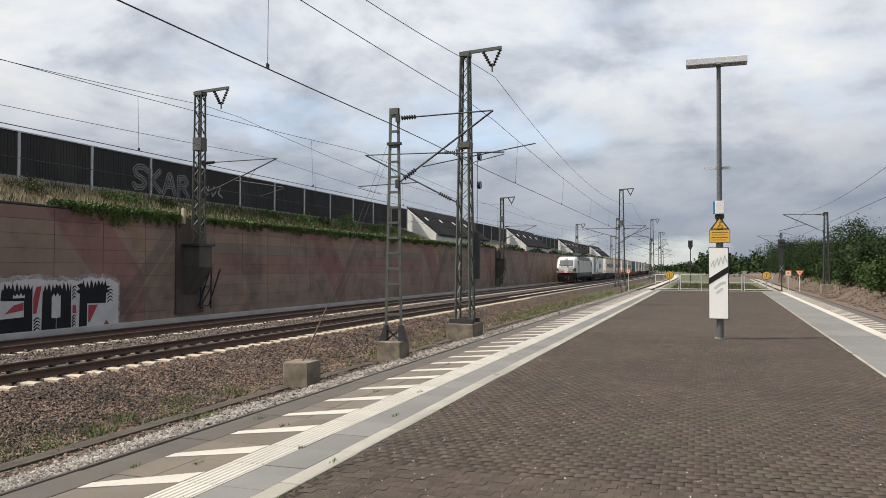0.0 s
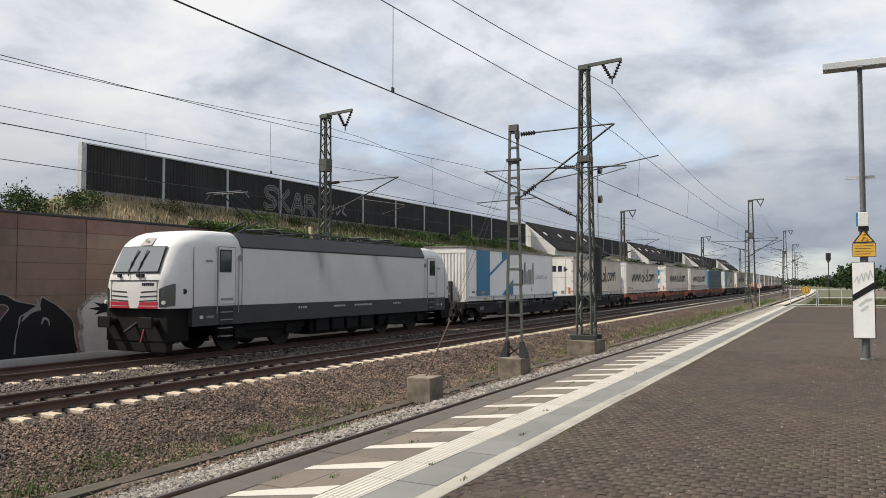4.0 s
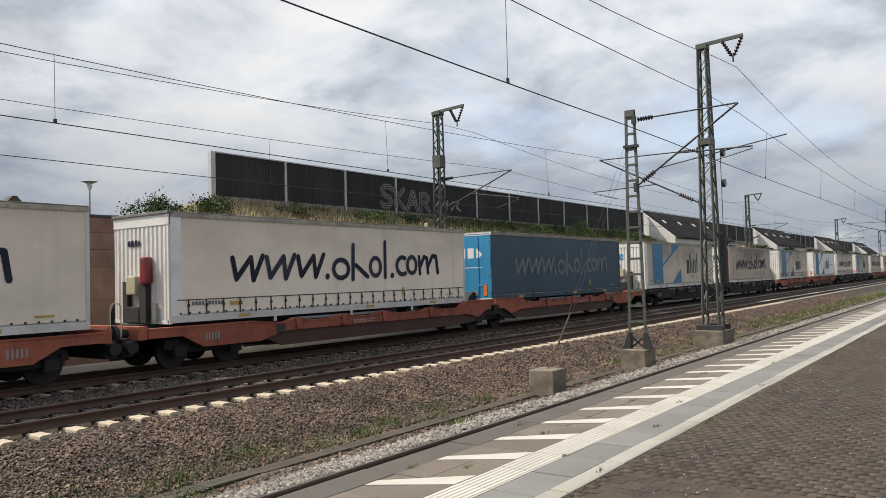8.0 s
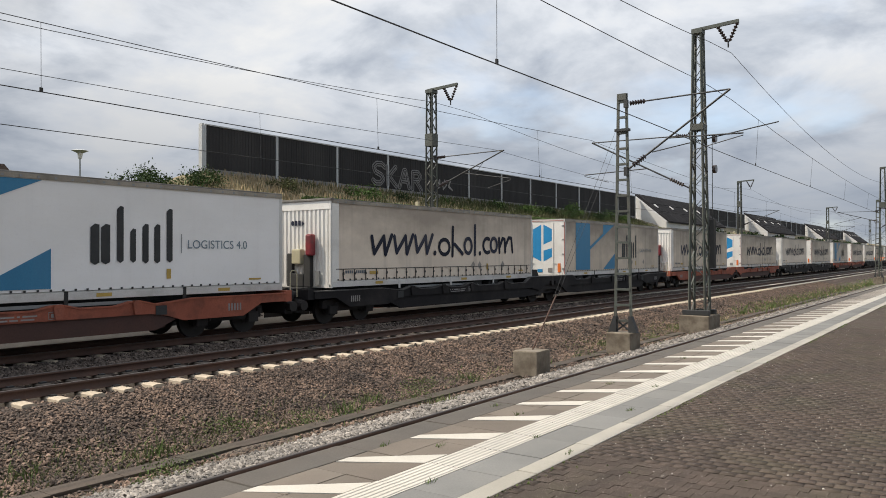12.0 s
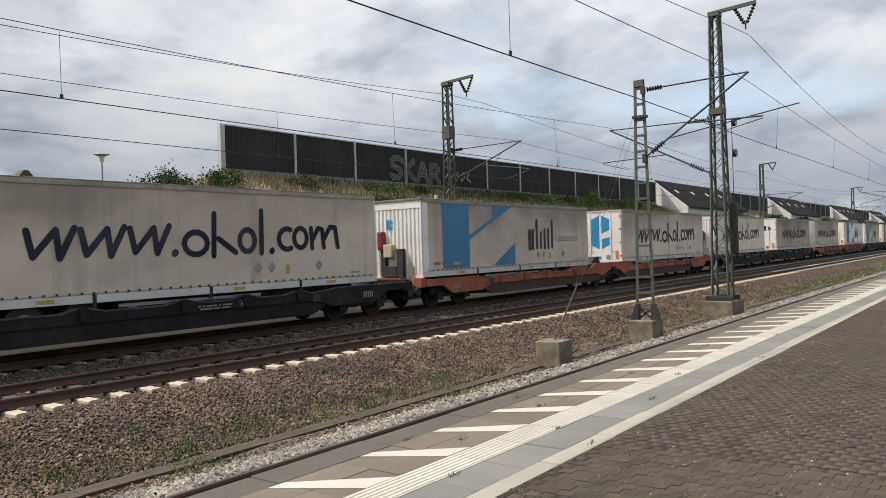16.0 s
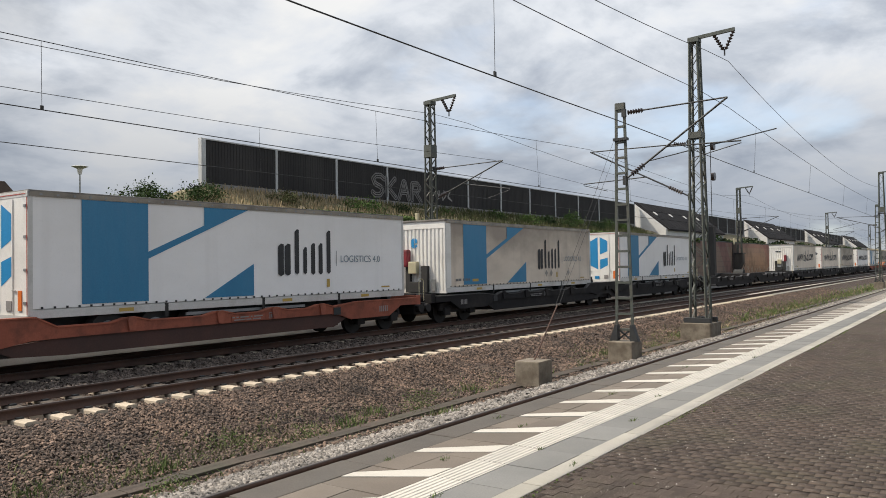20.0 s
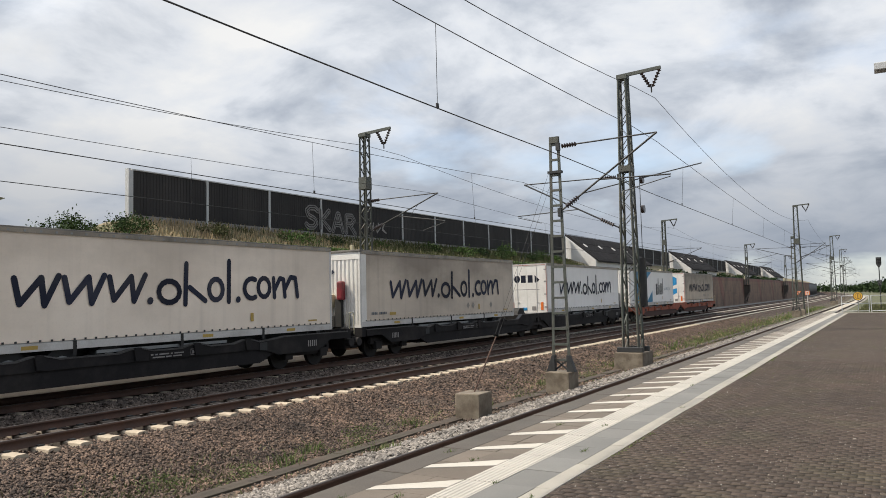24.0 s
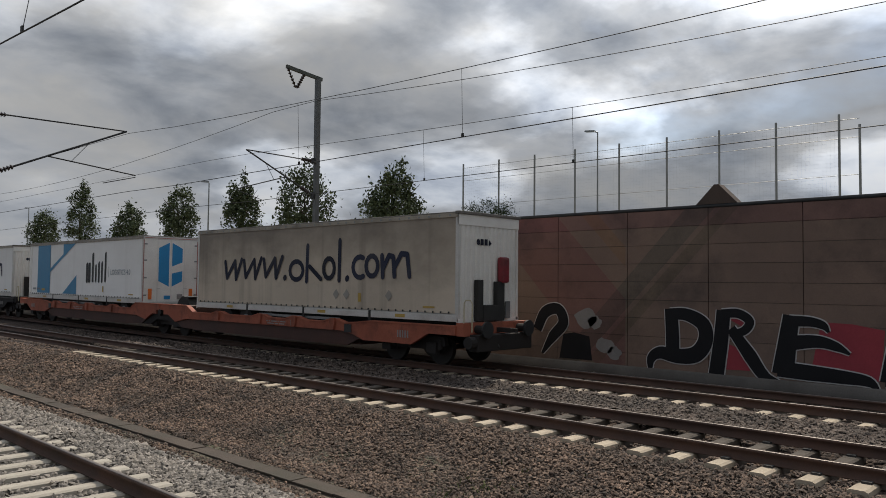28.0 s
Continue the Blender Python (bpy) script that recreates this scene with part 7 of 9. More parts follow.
            for k in range(7):
                q = 0.04 + 0.74 * k / 6
                x, y = sx * (1.03 + 0.45 * q), 0.86 * (1 - math.sqrt(1 - q * q))
                nx, ny = sx * 0.010, -0.012
                low_.append(b2.verts.new((x + nx, f(y + ny), 1.50 + 0.05 * abs(k - 3) / 3 * (k > 3))))
                high_.append(b2.verts.new((x + nx, f(y + ny), 2.04 + 0.16 * k / 6)))
            for k in range(6):
                b2.faces.new((low_[k], low_[k + 1], high_[k + 1], high_[k]))
            bmesh.ops.recalc_face_normals(b2, faces=b2.faces)
            bmesh.ops.solidify(b2, geom=b2.faces[:], thickness=0.012)
            lamp = part("headlight", b2, "lamp_glass", c, "smoked headlight cluster")
            part("headlight_lens", T((sx * 1.22, f(0.03), 1.64), (sx * 1.235, f(-0.012), 1.64), 0.06, 12), "lamp_lens", lamp)
        bm = bmesh.new()
        for k in range(6):
            box(bm, 0.34 + k * 0.085, 0.40 + k * 0.085, *lo_hi(-0.006, 0.01), 2.13, 2.22)
        part("number_mark", bm, "ink", c, "running number as dark bars")
        for sx in (-1, 1):
            xs = sx * (hw + 0.002)

            def slab(name, y0, y1, z0, z1, material, parent, out=0.012, lift=0.0, label=""):
                return part(name, B(min(xs + sx * lift, xs + sx * (lift + out)), max(xs + sx * lift, xs + sx * (lift + out)), *lo_hi(y0, y1), z0, z1, bev=0.004), material, parent, label)
            d = slab("cab_door", 1.96, 2.70, 1.56, 3.34, "white_paint", c, 0.018)
            w = slab("window_frame", 1.99, 2.52, 2.55, 3.27, "rubber", d, 0.008, 0.018)
            slab("door_window", 2.03, 2.48, 2.60, 3.22, "glass", w, 0.006, 0.026)
            slab("scrape", 2.05, 2.62, 1.66, 1.74, "paint_grey", d, 0.003, 0.018, "scuffed paint")
            for y0, y1, z0, z1 in ((1.93, 1.955, 1.50, 3.36), (2.705, 2.73, 1.50, 3.36), (1.955, 2.705, 3.345, 3.365)):
                slab("door_gap", y0, y1, z0, z1, "grey_ink", c, 0.006)
            for yy in (1.86, 2.82):
                part("grab_rail", T((xs + sx * 0.06, f(yy), 1.25), (xs + sx * 0.06, f(yy), 3.0), 0.016, 8), "steel_grey", c)
            slab("cab_seam", 0.91, 0.935, 1.47, 3.30, "steel_dark", c, 0.008, -0.006)
            slab("body_seam", 3.02, 3.05, 1.50, 3.34, "grey_ink", c, 0.006)
            slab("number_bars", 1.42, 1.70, 2.86, 2.93, "paint_grey", c, 0.004)
            part("tail_lamp", T((xs, f(2.95), 3.02), (xs + sx * 0.03, f(2.95), 3.02), 0.10, 12), "paint_grey", c)
            part("socket_cap", T((sx * 1.42, f(0.60), 1.96), (sx * 1.46, f(0.58), 1.96), 0.085, 12), "rubber", c)
            for z in (0.52, 0.78, 1.04, 1.28):
                part("door_step", B(min(sx * 1.36, sx * 1.50), max(sx * 1.36, sx * 1.50), *lo_hi(2.06, 2.60), z, z + 0.035), "steel_grey", c)
            part("step_well", B(min(sx * 1.475, sx * 1.485), max(sx * 1.475, sx * 1.485), *lo_hi(2.02, 2.64), 0.90, 1.46), "rubber", c)
            slab("frame_mark", 1.20, 1.34, 1.12, 1.22, "white_paint", c, 0.004, -0.006)
            slab("frame_mark", 1.48, 1.78, 1.13, 1.21, "paint_grey", c, 0.004, -0.006)
        return c

    cab(False)
    cab(True)
    part("machine_body", B(-hw, hw, 3.05, Ln - 3.05, 1.50, 3.35), "loco_side", t, "long white side panel with faint soot streaks")
    part("roof_skirt", prism(bmesh.new(), [(-hw - 0.004, 3.40), (hw + 0.004, 3.40), (1.27, 3.84), (-1.27, 3.84)], "y", 2.98, Ln - 2.98), "loco_grey", t, "dark grey sloping roof skirt")
    part("gutter_line", B(-hw - 0.012, hw + 0.012, 3.05, Ln - 3.05, 3.35, 3.40), "rubber", t)
    part("frame_band", B(-hw + 0.01, hw - 0.01, 0.90, Ln - 0.90, 0.90, 1.50), "loco_grey", t, "dark grey frame band")
    part("nose_frame", B(-1.3, 1.3, 0.10, 0.95, 0.45, 1.46, bev=0.05), "loco_under", t)
    part("nose_frame", B(-1.3, 1.3, Ln - 0.95, Ln - 0.10, 0.45, 1.46, bev=0.05), "loco_under", t)
    part("transformer_tank", B(-1.25, 1.25, 7.0, 11.4, 0.30, 0.92, bev=0.04), "loco_under", t)
    for k in range(4):
        part("equipment_box", B(1.2, 1.38, 7.2 + k * 1.0, 8.0 + k * 1.0, 0.42, 0.90, bev=0.02), "loco_under", t)
    for y in (4.45, Ln - 4.45):
        bg = part("bogie_frame", B(-1.25, 1.25, y - 2.2, y + 2.2, 0.62, 0.86, bev=0.03), "loco_under", t)
        for s in (-1, 1):
            part("side_frame", prism(bmesh.new(), [(y - 2.1, 0.45), (y - 0.6, 0.35), (y + 0.6, 0.35), (y + 2.1, 0.45), (y + 2.2, 0.80), (y - 2.2, 0.80)], "x", s * 1.12 - 0.06, s * 1.12 + 0.06), "loco_under", bg)
            for dy in (-1.3, 1.3):
                part("axle_box", B(s * 1.22 - 0.12, s * 1.22 + 0.12, y + dy - 0.25, y + dy + 0.25, 0.42, 0.78, bev=0.04), "loco_under", bg)
        for dy in (-1.3, 1.3):
            wheelset(t, y + dy, 0.625)
    for y, d in ((0.12, -1), (Ln - 0.12, 1)):
        for s in (-1, 1):
            b = part("buffer", T((s * 0.875, y, 1.05), (s * 0.875, y + d * 0.42, 1.05), 0.12, 12), "loco_under", t)
            part("buffer_plate", B(s * 0.875 - 0.27, s * 0.875 + 0.27, min(y + d * 0.40, y + d * 0.47), max(y + d * 0.40, y + d * 0.47), 0.88, 1.22, bev=0.03), "loco_under", b)
        part("coupling", T((0, y, 1.0), (0, y + d * 0.45, 0.75), 0.05, 8), "bogie", t)
        part("brake_hose", T((0.35, y, 0.9), (0.35, y + d * 0.15, 0.45), 0.03, 8), "red", t)
        part("rail_guard", B(-1.25, 1.25, min(y, y - d * 0.25), max(y, y - d * 0.25), 0.16, 0.50, bev=0.03), "loco_under", t)
    # folded pantographs and roof gear
    for n_, y in enumerate((4.3, 6.2, Ln - 6.2, Ln - 4.3)):
        p = part("pantograph_base", B(-0.7, 0.7, y - 0.55, y + 0.55, 3.84, 3.92), "steel_dark", t)
        knee, head = ((y + 1.05, 4.48), (y - 0.4, 5.28)) if n_ == PAN_UP else ((y + 1.0, 4.04), (y - 0.5, 4.10))
        for s in (-0.45, 0.45):
            part("lower_arm", T((s, y - 0.4, 3.92), (s * 0.8, knee[0], knee[1]), 0.035, 8), "steel_dark", p)
            part("upper_arm", T((s * 0.8, knee[0], knee[1]), (s * 0.5, head[0], head[1]), 0.025, 8), "steel_dark", p)
            part("horn", T((s * 1.7, head[0], head[1] + 0.06), (s * 2.2, head[0], head[1] - 0.18), 0.02, 8), "steel_dark", p)
        for d in (-0.18, 0.18):
            part("contact_strip", T((-0.78, head[0] + d, head[1] + 0.05), (0.78, head[0] + d, head[1] + 0.05), 0.028, 8), "steel_dark", p)
    for k in range(6):
        y = 7.6 + 0.75 * k
        insulator((0.5, y, 3.84), (0.5, y, 4.08), t, 0.07, 4)
    part("roof_bus", T((0.5, 5.2, 4.08), (0.5, Ln - 5.2, 4.08), 0.025, 8), "steel_dark", t)
    for k in range(5):
        part("roof_hatch", B(-1.0, 1.0, 5.0 + 1.75 * k, 6.4 + 1.75 * k, 3.83, 3.90, bev=0.01), "loco_grey", t)
    # small markings on the frame band
    bm = bmesh.new()
    for y, n in ((6.0, 4), (8.2, 6), (9.6, 10), (12.6, 5)):
        for i in range(n):
            box(bm, hw - 0.008, hw - 0.004, y + i * 0.13, y + i * 0.13 + 0.08, 1.30, 1.37)
    part("frame_marking", bm, "frame_white", t, "tiny pale markings as bars")
    return t


CARGO = {1: ("F", "", "k", 1), 2: ("R", "E", "w", 2), 3: ("F", "", "w", 2), 4: ("R", "e", "w", 2), 5: ("F", "", "w", 2, 0, 1), 6: ("R", "E", "b", 0), 7: ("F", "", "k", 0), 8: ("R", "E", "w", 3),
         9: ("F", "", "k", 3, 0, 1), 10: ("R", "e", "k", 1), 11: ("F", "", "w", 0, 0, 1), 12: ("R", "e", "k", 3), 13: ("F", "", "w", 3), 14: ("R", "e", "w", 3), 15: ("F", "", "w", 2), 16: ("R", "e", "w", 0),
         17: ("F", "", "k", 0), 18: ("R", "e", "w", 0), 19: ("F", "", "w", 2), 20: ("R", "E", "w", 3), 21: ("F", "", "w", 0), 22: ("R", "e", "k", 1), 23: ("F", "", "k", 0), 24: ("R", "e", "k", 1),
         27: ("F", "", "w", 2), 28: ("R", "E", "w", 2), 29: ("F", "", "w", 0), 30: ("R", "E", "w", 1, 1), 31: ("F", "", "k", 1, 1), 32: ("R", "e", "w", 3, 1)}
SHIFT = {1: -0.1, 3: 0.2, 4: 0.15, 5: 0.3, 6: -2.25, 7: -0.35, 8: -0.6, 9: 1.1, 10: 0.35, 11: 0.5, 12: -0.6, 15: 0.55, 16: -0.95, 17: -0.4, 18: -0.75, 19: -0.2, 20: -0.5, 22: -0.2, 23: 0.5, 28: -0.3, 29: -0.55, 30: -0.5, 31: 0.25, 32: 0.3}
WAGONS = "black orange orange black orange black orange black orange black orange black black black black orange".split()
PERIOD = 33.82


def build_train():
    """Everything on the far track, each thing with its distance behind the first trailer's front."""
    out = [(build_loco(), -20.50)]
    made = {}
    for n, c in enumerate(WAGONS):
        w = made[c] = wagon(c) if c not in made else copy_thing(made[c], pose(0, 0, 0))
        out.append((w, n * PERIOD - 1.0))
    for n, key in CARGO.items():
        tr_ = made[key] = trailer(*key) if key not in made else copy_thing(made[key], pose(0, 0, 0))
        s = (n - 1) // 2 * PERIOD + (18.2 if n % 2 == 0 else 0.0) + SHIFT.get(n, 0.0)
        out.append((tr_, s))
    return out


train = build_train()

# ---------- graffiti ----------


def on_wall(k=0.0):
    return lambda u, v: (WALL_X + 0.036 + 0.004 * k, u, v)


def paint(name, polys, material, parent, k, label=""):
    bm = bmesh.new()
    for p in polys:
        flat_poly(bm, p, on_wall(k))
    bmesh.ops.recalc_face_normals(bm, faces=bm.faces)
    return part(name, bm, material, parent, label)


def brush(bm, pts, widths, place, grow=0.0, lift=0.0):
    """A painted line that swells and tapers."""
    P = np.array(pts, float)
    n = 5                                                   # soft curve through the given turns
    t_ = np.linspace(0, len(P) - 1, (len(P) - 1) * n + 1)
    k = np.clip(t_.astype(int), 0, len(P) - 2)
    f = (t_ - k)[:, None]
    pad = np.concatenate([P[:1] * 2 - P[1:2], P, P[-1:] * 2 - P[-2:-1]])
    a, b, c, d = (pad[k + q] for q in range(4))
    Q = 0.5 * (2 * b + (c - a) * f + (2 * a - 5 * b + 4 * c - d) * f ** 2 + (3 * b - a - 3 * c + d) * f ** 3)
    w = np.interp(t_, np.arange(len(P)), widths) + grow
    tan = np.gradient(Q, axis=0)
    tan /= np.maximum(np.linalg.norm(tan, axis=1), 1e-6)[:, None]
    nor = np.stack([-tan[:, 1], tan[:, 0]], 1) * w[:, None] / 2
    off = place_up(place, lift)
    L_, R_ = ([bm.verts.new(tuple(np.add(place(*q), off))) for q in Q + sg * nor] for sg in (1, -1))
    for q in range(len(Q) - 1):
        bm.faces.new((L_[q], R_[q], R_[q + 1], L_[q + 1]))


def soft_loop(pts, n=5):
    """A closed outline drawn softly through its turns."""
    P = np.array(pts, float)
    out = []
    for i in range(len(P)):
        a, b, c, d = (P[(i + q) % len(P)] for q in (-1, 0, 1, 2))
        for f in np.linspace(0, 1, n, endpoint=False):
            out.append(tuple(0.5 * (2 * b + (c - a) * f + (2 * a - 5 * b + 4 * c - d) * f ** 2 + (3 * b - a - 3 * c + d) * f ** 3)))
    return out


def ragged(y0, y1, z, deep, n, rng):
    """The jagged upper edge of a block letter, from its northern side to its southern."""
    out = []
    w = (y1 - y0) / n
    for i in range(n):
        a = y1 - i * w
        out += [(a - w * rng.uniform(0.05, 0.25), z + rng.uniform(-0.05, 0.07)), (a - w * rng.uniform(0.45, 0.62), z - deep * rng.uniform(0.35, 1.0)), (a - w * rng.uniform(0.66, 0.8), z - deep * rng.uniform(0.2, 0.7))]
    return out


def haze_mat():
    """Thin white spray through which the wall shows."""
    m = surf("spray_haze", (0.60, 0.58, 0.56), (0.50, 0.48, 0.47), 1.6, 30, 0.8, 0, 0, world=True)
    nt = m.node_tree
    N, L = nt.nodes.new, nt.links.new
    b = [n for n in nt.nodes if n.type == "BSDF_PRINCIPLED"][0]
    n = N("ShaderNodeTexNoise"); n.inputs["Scale"].default_value = 3.2; n.inputs["Detail"].default_value = 6
    r = N("ShaderNodeMapRange")
    for key, v in (("From Min", 0.36), ("From Max", 0.66), ("To Min", 0.12), ("To Max", 0.75)):
        r.inputs[key].default_value = v
    L(N("ShaderNodeNewGeometry").outputs["Position"], n.inputs["Vector"])
    L(n.outputs["Fac"], r.inputs["Value"]); L(r.outputs[0], b.inputs["Alpha"])
    return m


M["spray_haze"] = haze_mat()


def build_block_graffiti():
    rng = np.random.default_rng(21)
    g = thing("graffiti", "black block letters on white with red wedges, sprayed on the wall", "graffiti", kind="structure")
    for k, (grow, mat) in enumerate(((0.13, "spray_haze"), (0.05, "spray_haze"), (-0.04, "paint_white"))):
        top = [(25.88 + grow * 0.5, -0.84), (25.88 + grow * 0.5, 0.90 + grow * 0.5)]
        y = 25.3
        while y > 17.9:
            top.append((y, 1.10 + grow + 0.05 * math.sin(y * 2.1) + rng.uniform(-0.05, 0.05)))
            y -= 0.17
        top += [(17.75, 0.98 + grow), (17.45 - grow, 0.72), (17.40 - grow, 0.50), (17.52 - grow, 0.20), (17.45 - grow, -0.2), (17.6 - grow, -0.84)]
        paint("white_ground", [top], mat, g, k, "ragged white spray ground" if k == 2 else "thin white overspray")
    # four black letters with jagged tops
    arm = [(19.43, -0.83), (19.45, 0.50), (19.85, 0.44), (19.62, 0.60), (20.02, 0.68), (19.66, 0.76), (19.8, 0.84)] + ragged(18.35, 19.6, 0.97, 0.26, 6, rng)
    arm += [(18.22, 0.86), (17.9, 0.92), (18.15, 0.76), (17.70, 0.70), (18.12, 0.62), (17.95, 0.48), (18.35, 0.56), (18.62, 0.52), (18.61, -0.83)]
    paint("letter", [arm], "paint_black", g, 3, "black block letter")
    paint("letter", [[(21.57, -0.83)] + ragged(20.25, 21.57, 0.94, 0.34, 8, rng) + [(20.23, 0.40), (20.25, 0.36), (21.20, 0.33), (21.20, -0.24), (20.2, -0.27), (20.2, -0.83)]], "paint_black", g, 3, "black block letter")
    paint("letter", [[(23.36, -0.83)] + ragged(21.97, 23.36, 0.92, 0.34, 8, rng) + [(21.97, -0.83), (22.64, -0.83), (22.64, -0.36), (22.43, -0.34), (22.43, 0.42), (22.52, 0.56), (22.60, 0.44), (22.70, 0.58), (22.78, 0.45), (22.85, 0.5), (22.85, -0.34), (22.66, -0.36), (22.66, -0.83)]], "paint_black", g, 3, "black block letter")
    paint("letter", [[(24.16, -0.83), (24.16, 0.12), (25.15, 0.10), (25.18, 0.50), (25.40, 0.56), (25.20, 0.66), (25.42, 0.76), (25.18, 0.80)] + ragged(23.80, 25.16, 0.98, 0.28, 7, rng) + [(23.62, 0.84), (23.80, 0.70), (23.58, 0.60), (23.78, 0.50), (23.75, -0.83)]], "paint_black", g, 3, "black block letter")
    for p in ([(19.48, -0.62), (19.56, -0.62), (19.94, 0.42), (19.48, 0.42)], [(20.40, -0.10), (21.18, 0.00), (21.18, 0.28), (20.78, 0.20)], [(21.60, -0.15), (21.74, -0.15), (21.96, 0.84), (21.72, 0.82), (21.60, 0.42)],
              [(24.22, -0.62), (24.30, -0.62), (24.72, 0.05), (24.22, 0.05)], [(24.95, -0.84), (25.42, -0.84), (25.2, -0.58)], [(23.42, -0.22), (23.62, -0.24), (23.58, 0.1), (23.42, 0.08)]):
        paint("red_wedge", [p], "paint_red", g, 4, "red wedge")
    paint("white_patch", [[(20.72, 0.44), (21.22, 0.44), (21.22, 0.56), (21.14, 0.50), (21.06, 0.62), (20.98, 0.50), (20.9, 0.60), (20.82, 0.50), (20.74, 0.58)]], "paint_white", g, 5)
    for y0, y1, z0, z1 in ((23.40, 23.60, 0.30, 0.82), (23.40, 23.60, -0.75, -0.3), (19.62, 20.14, -0.72, -0.22), (21.62, 21.92, -0.78, -0.30), (25.22, 25.55, 0.10, 0.65)):
        bm = bmesh.new()
        for i in range(4):
            z = z0 + (z1 - z0) * (i + 0.5) / 4
            brush(bm, [(y0, z - 0.05), ((y0 + y1) / 2, z + 0.06), (y1, z - 0.02)], (0.05, 0.05, 0.02), on_wall(5))
        part("claw_mark", bm, "paint_black", g)
    # dark rounded letters beside it
    g = thing("graffiti", "dark rounded letters with thin pale outlines, sprayed on the wall", "graffiti", kind="structure")
    shapes = [[(14.15, -0.8), (14.22, 0.3), (14.27, 0.85), (14.22, 1.10), (13.96, 1.24), (13.64, 1.17), (13.42, 0.83), (13.36, 0.4), (13.38, -0.8)],
              [(15.2, -0.8), (15.23, 0.33), (15.37, 0.58), (15.80, 0.66), (15.80, 0.86), (15.40, 0.95), (15.08, 1.05), (14.78, 1.20), (14.46, 1.22), (14.30, 1.00), (14.22, 0.6), (14.2, -0.8)],
              [(17.15, -0.8), (17.20, -0.2), (17.14, 0.21), (16.98, 0.48), (16.57, 0.82), (16.22, 1.0), (15.97, 1.13), (15.92, 0.92), (15.86, 0.72), (15.40, 0.60), (15.24, 0.33), (15.22, -0.8)]]
    for k, p in enumerate(shapes):
        loop = soft_loop(p)
        paint("letter", [loop], "paint_black", g, 2 * k, "dark rounded letter")
        bm = bmesh.new()
        brush(bm, [q for i, q in enumerate(loop) if i % 2 == 0 and q[1] > -0.7], [0.045 + 0.02 * math.sin(i) for i in range(sum(1 for i, q in enumerate(loop) if i % 2 == 0 and q[1] > -0.7))], on_wall(2 * k + 1))
        part("outline", bm, "paint_grey", g)
    for k, (p, mat) in enumerate((([(13.72, -0.4), (13.74, 0.25), (13.93, 0.88), (14.08, 0.45), (14.12, -0.4)], "dry_ground"),
                                  ([(14.15, -0.3), (14.18, 0.30), (14.33, 0.70), (14.62, 0.92), (14.86, 0.80), (14.70, 0.58), (14.48, 0.25), (14.38, -0.3)], "leaf_shade"),
                                  ([(15.30, 0.36), (15.45, 0.64), (15.78, 0.84), (15.95, 0.74), (15.62, 0.62)], "paint_grey"),
                                  ([(15.78, 1.04), (15.84, 1.06), (15.94, 0.72), (15.84, 0.74)], "paint_grey"))):
        loop = soft_loop(p)
        paint("inner_leaf", [loop], mat, g, 6 + k)
        if k < 2:
            bm = bmesh.new()
            brush(bm, [q for i, q in enumerate(loop) if q[1] > -0.25], [0.035] * sum(1 for q in loop if q[1] > -0.25), on_wall(8 + k))
            part("inner_line", bm, "paint_grey", g)
    bm = bmesh.new()
    brush(bm, [(15.98, 0.26), (16.06, 0.44), (16.22, 0.36), (16.25, 0.2)], (0.04, 0.09, 0.06, 0.03), on_wall(7))
    part("inner_line", bm, "paint_grey", g)


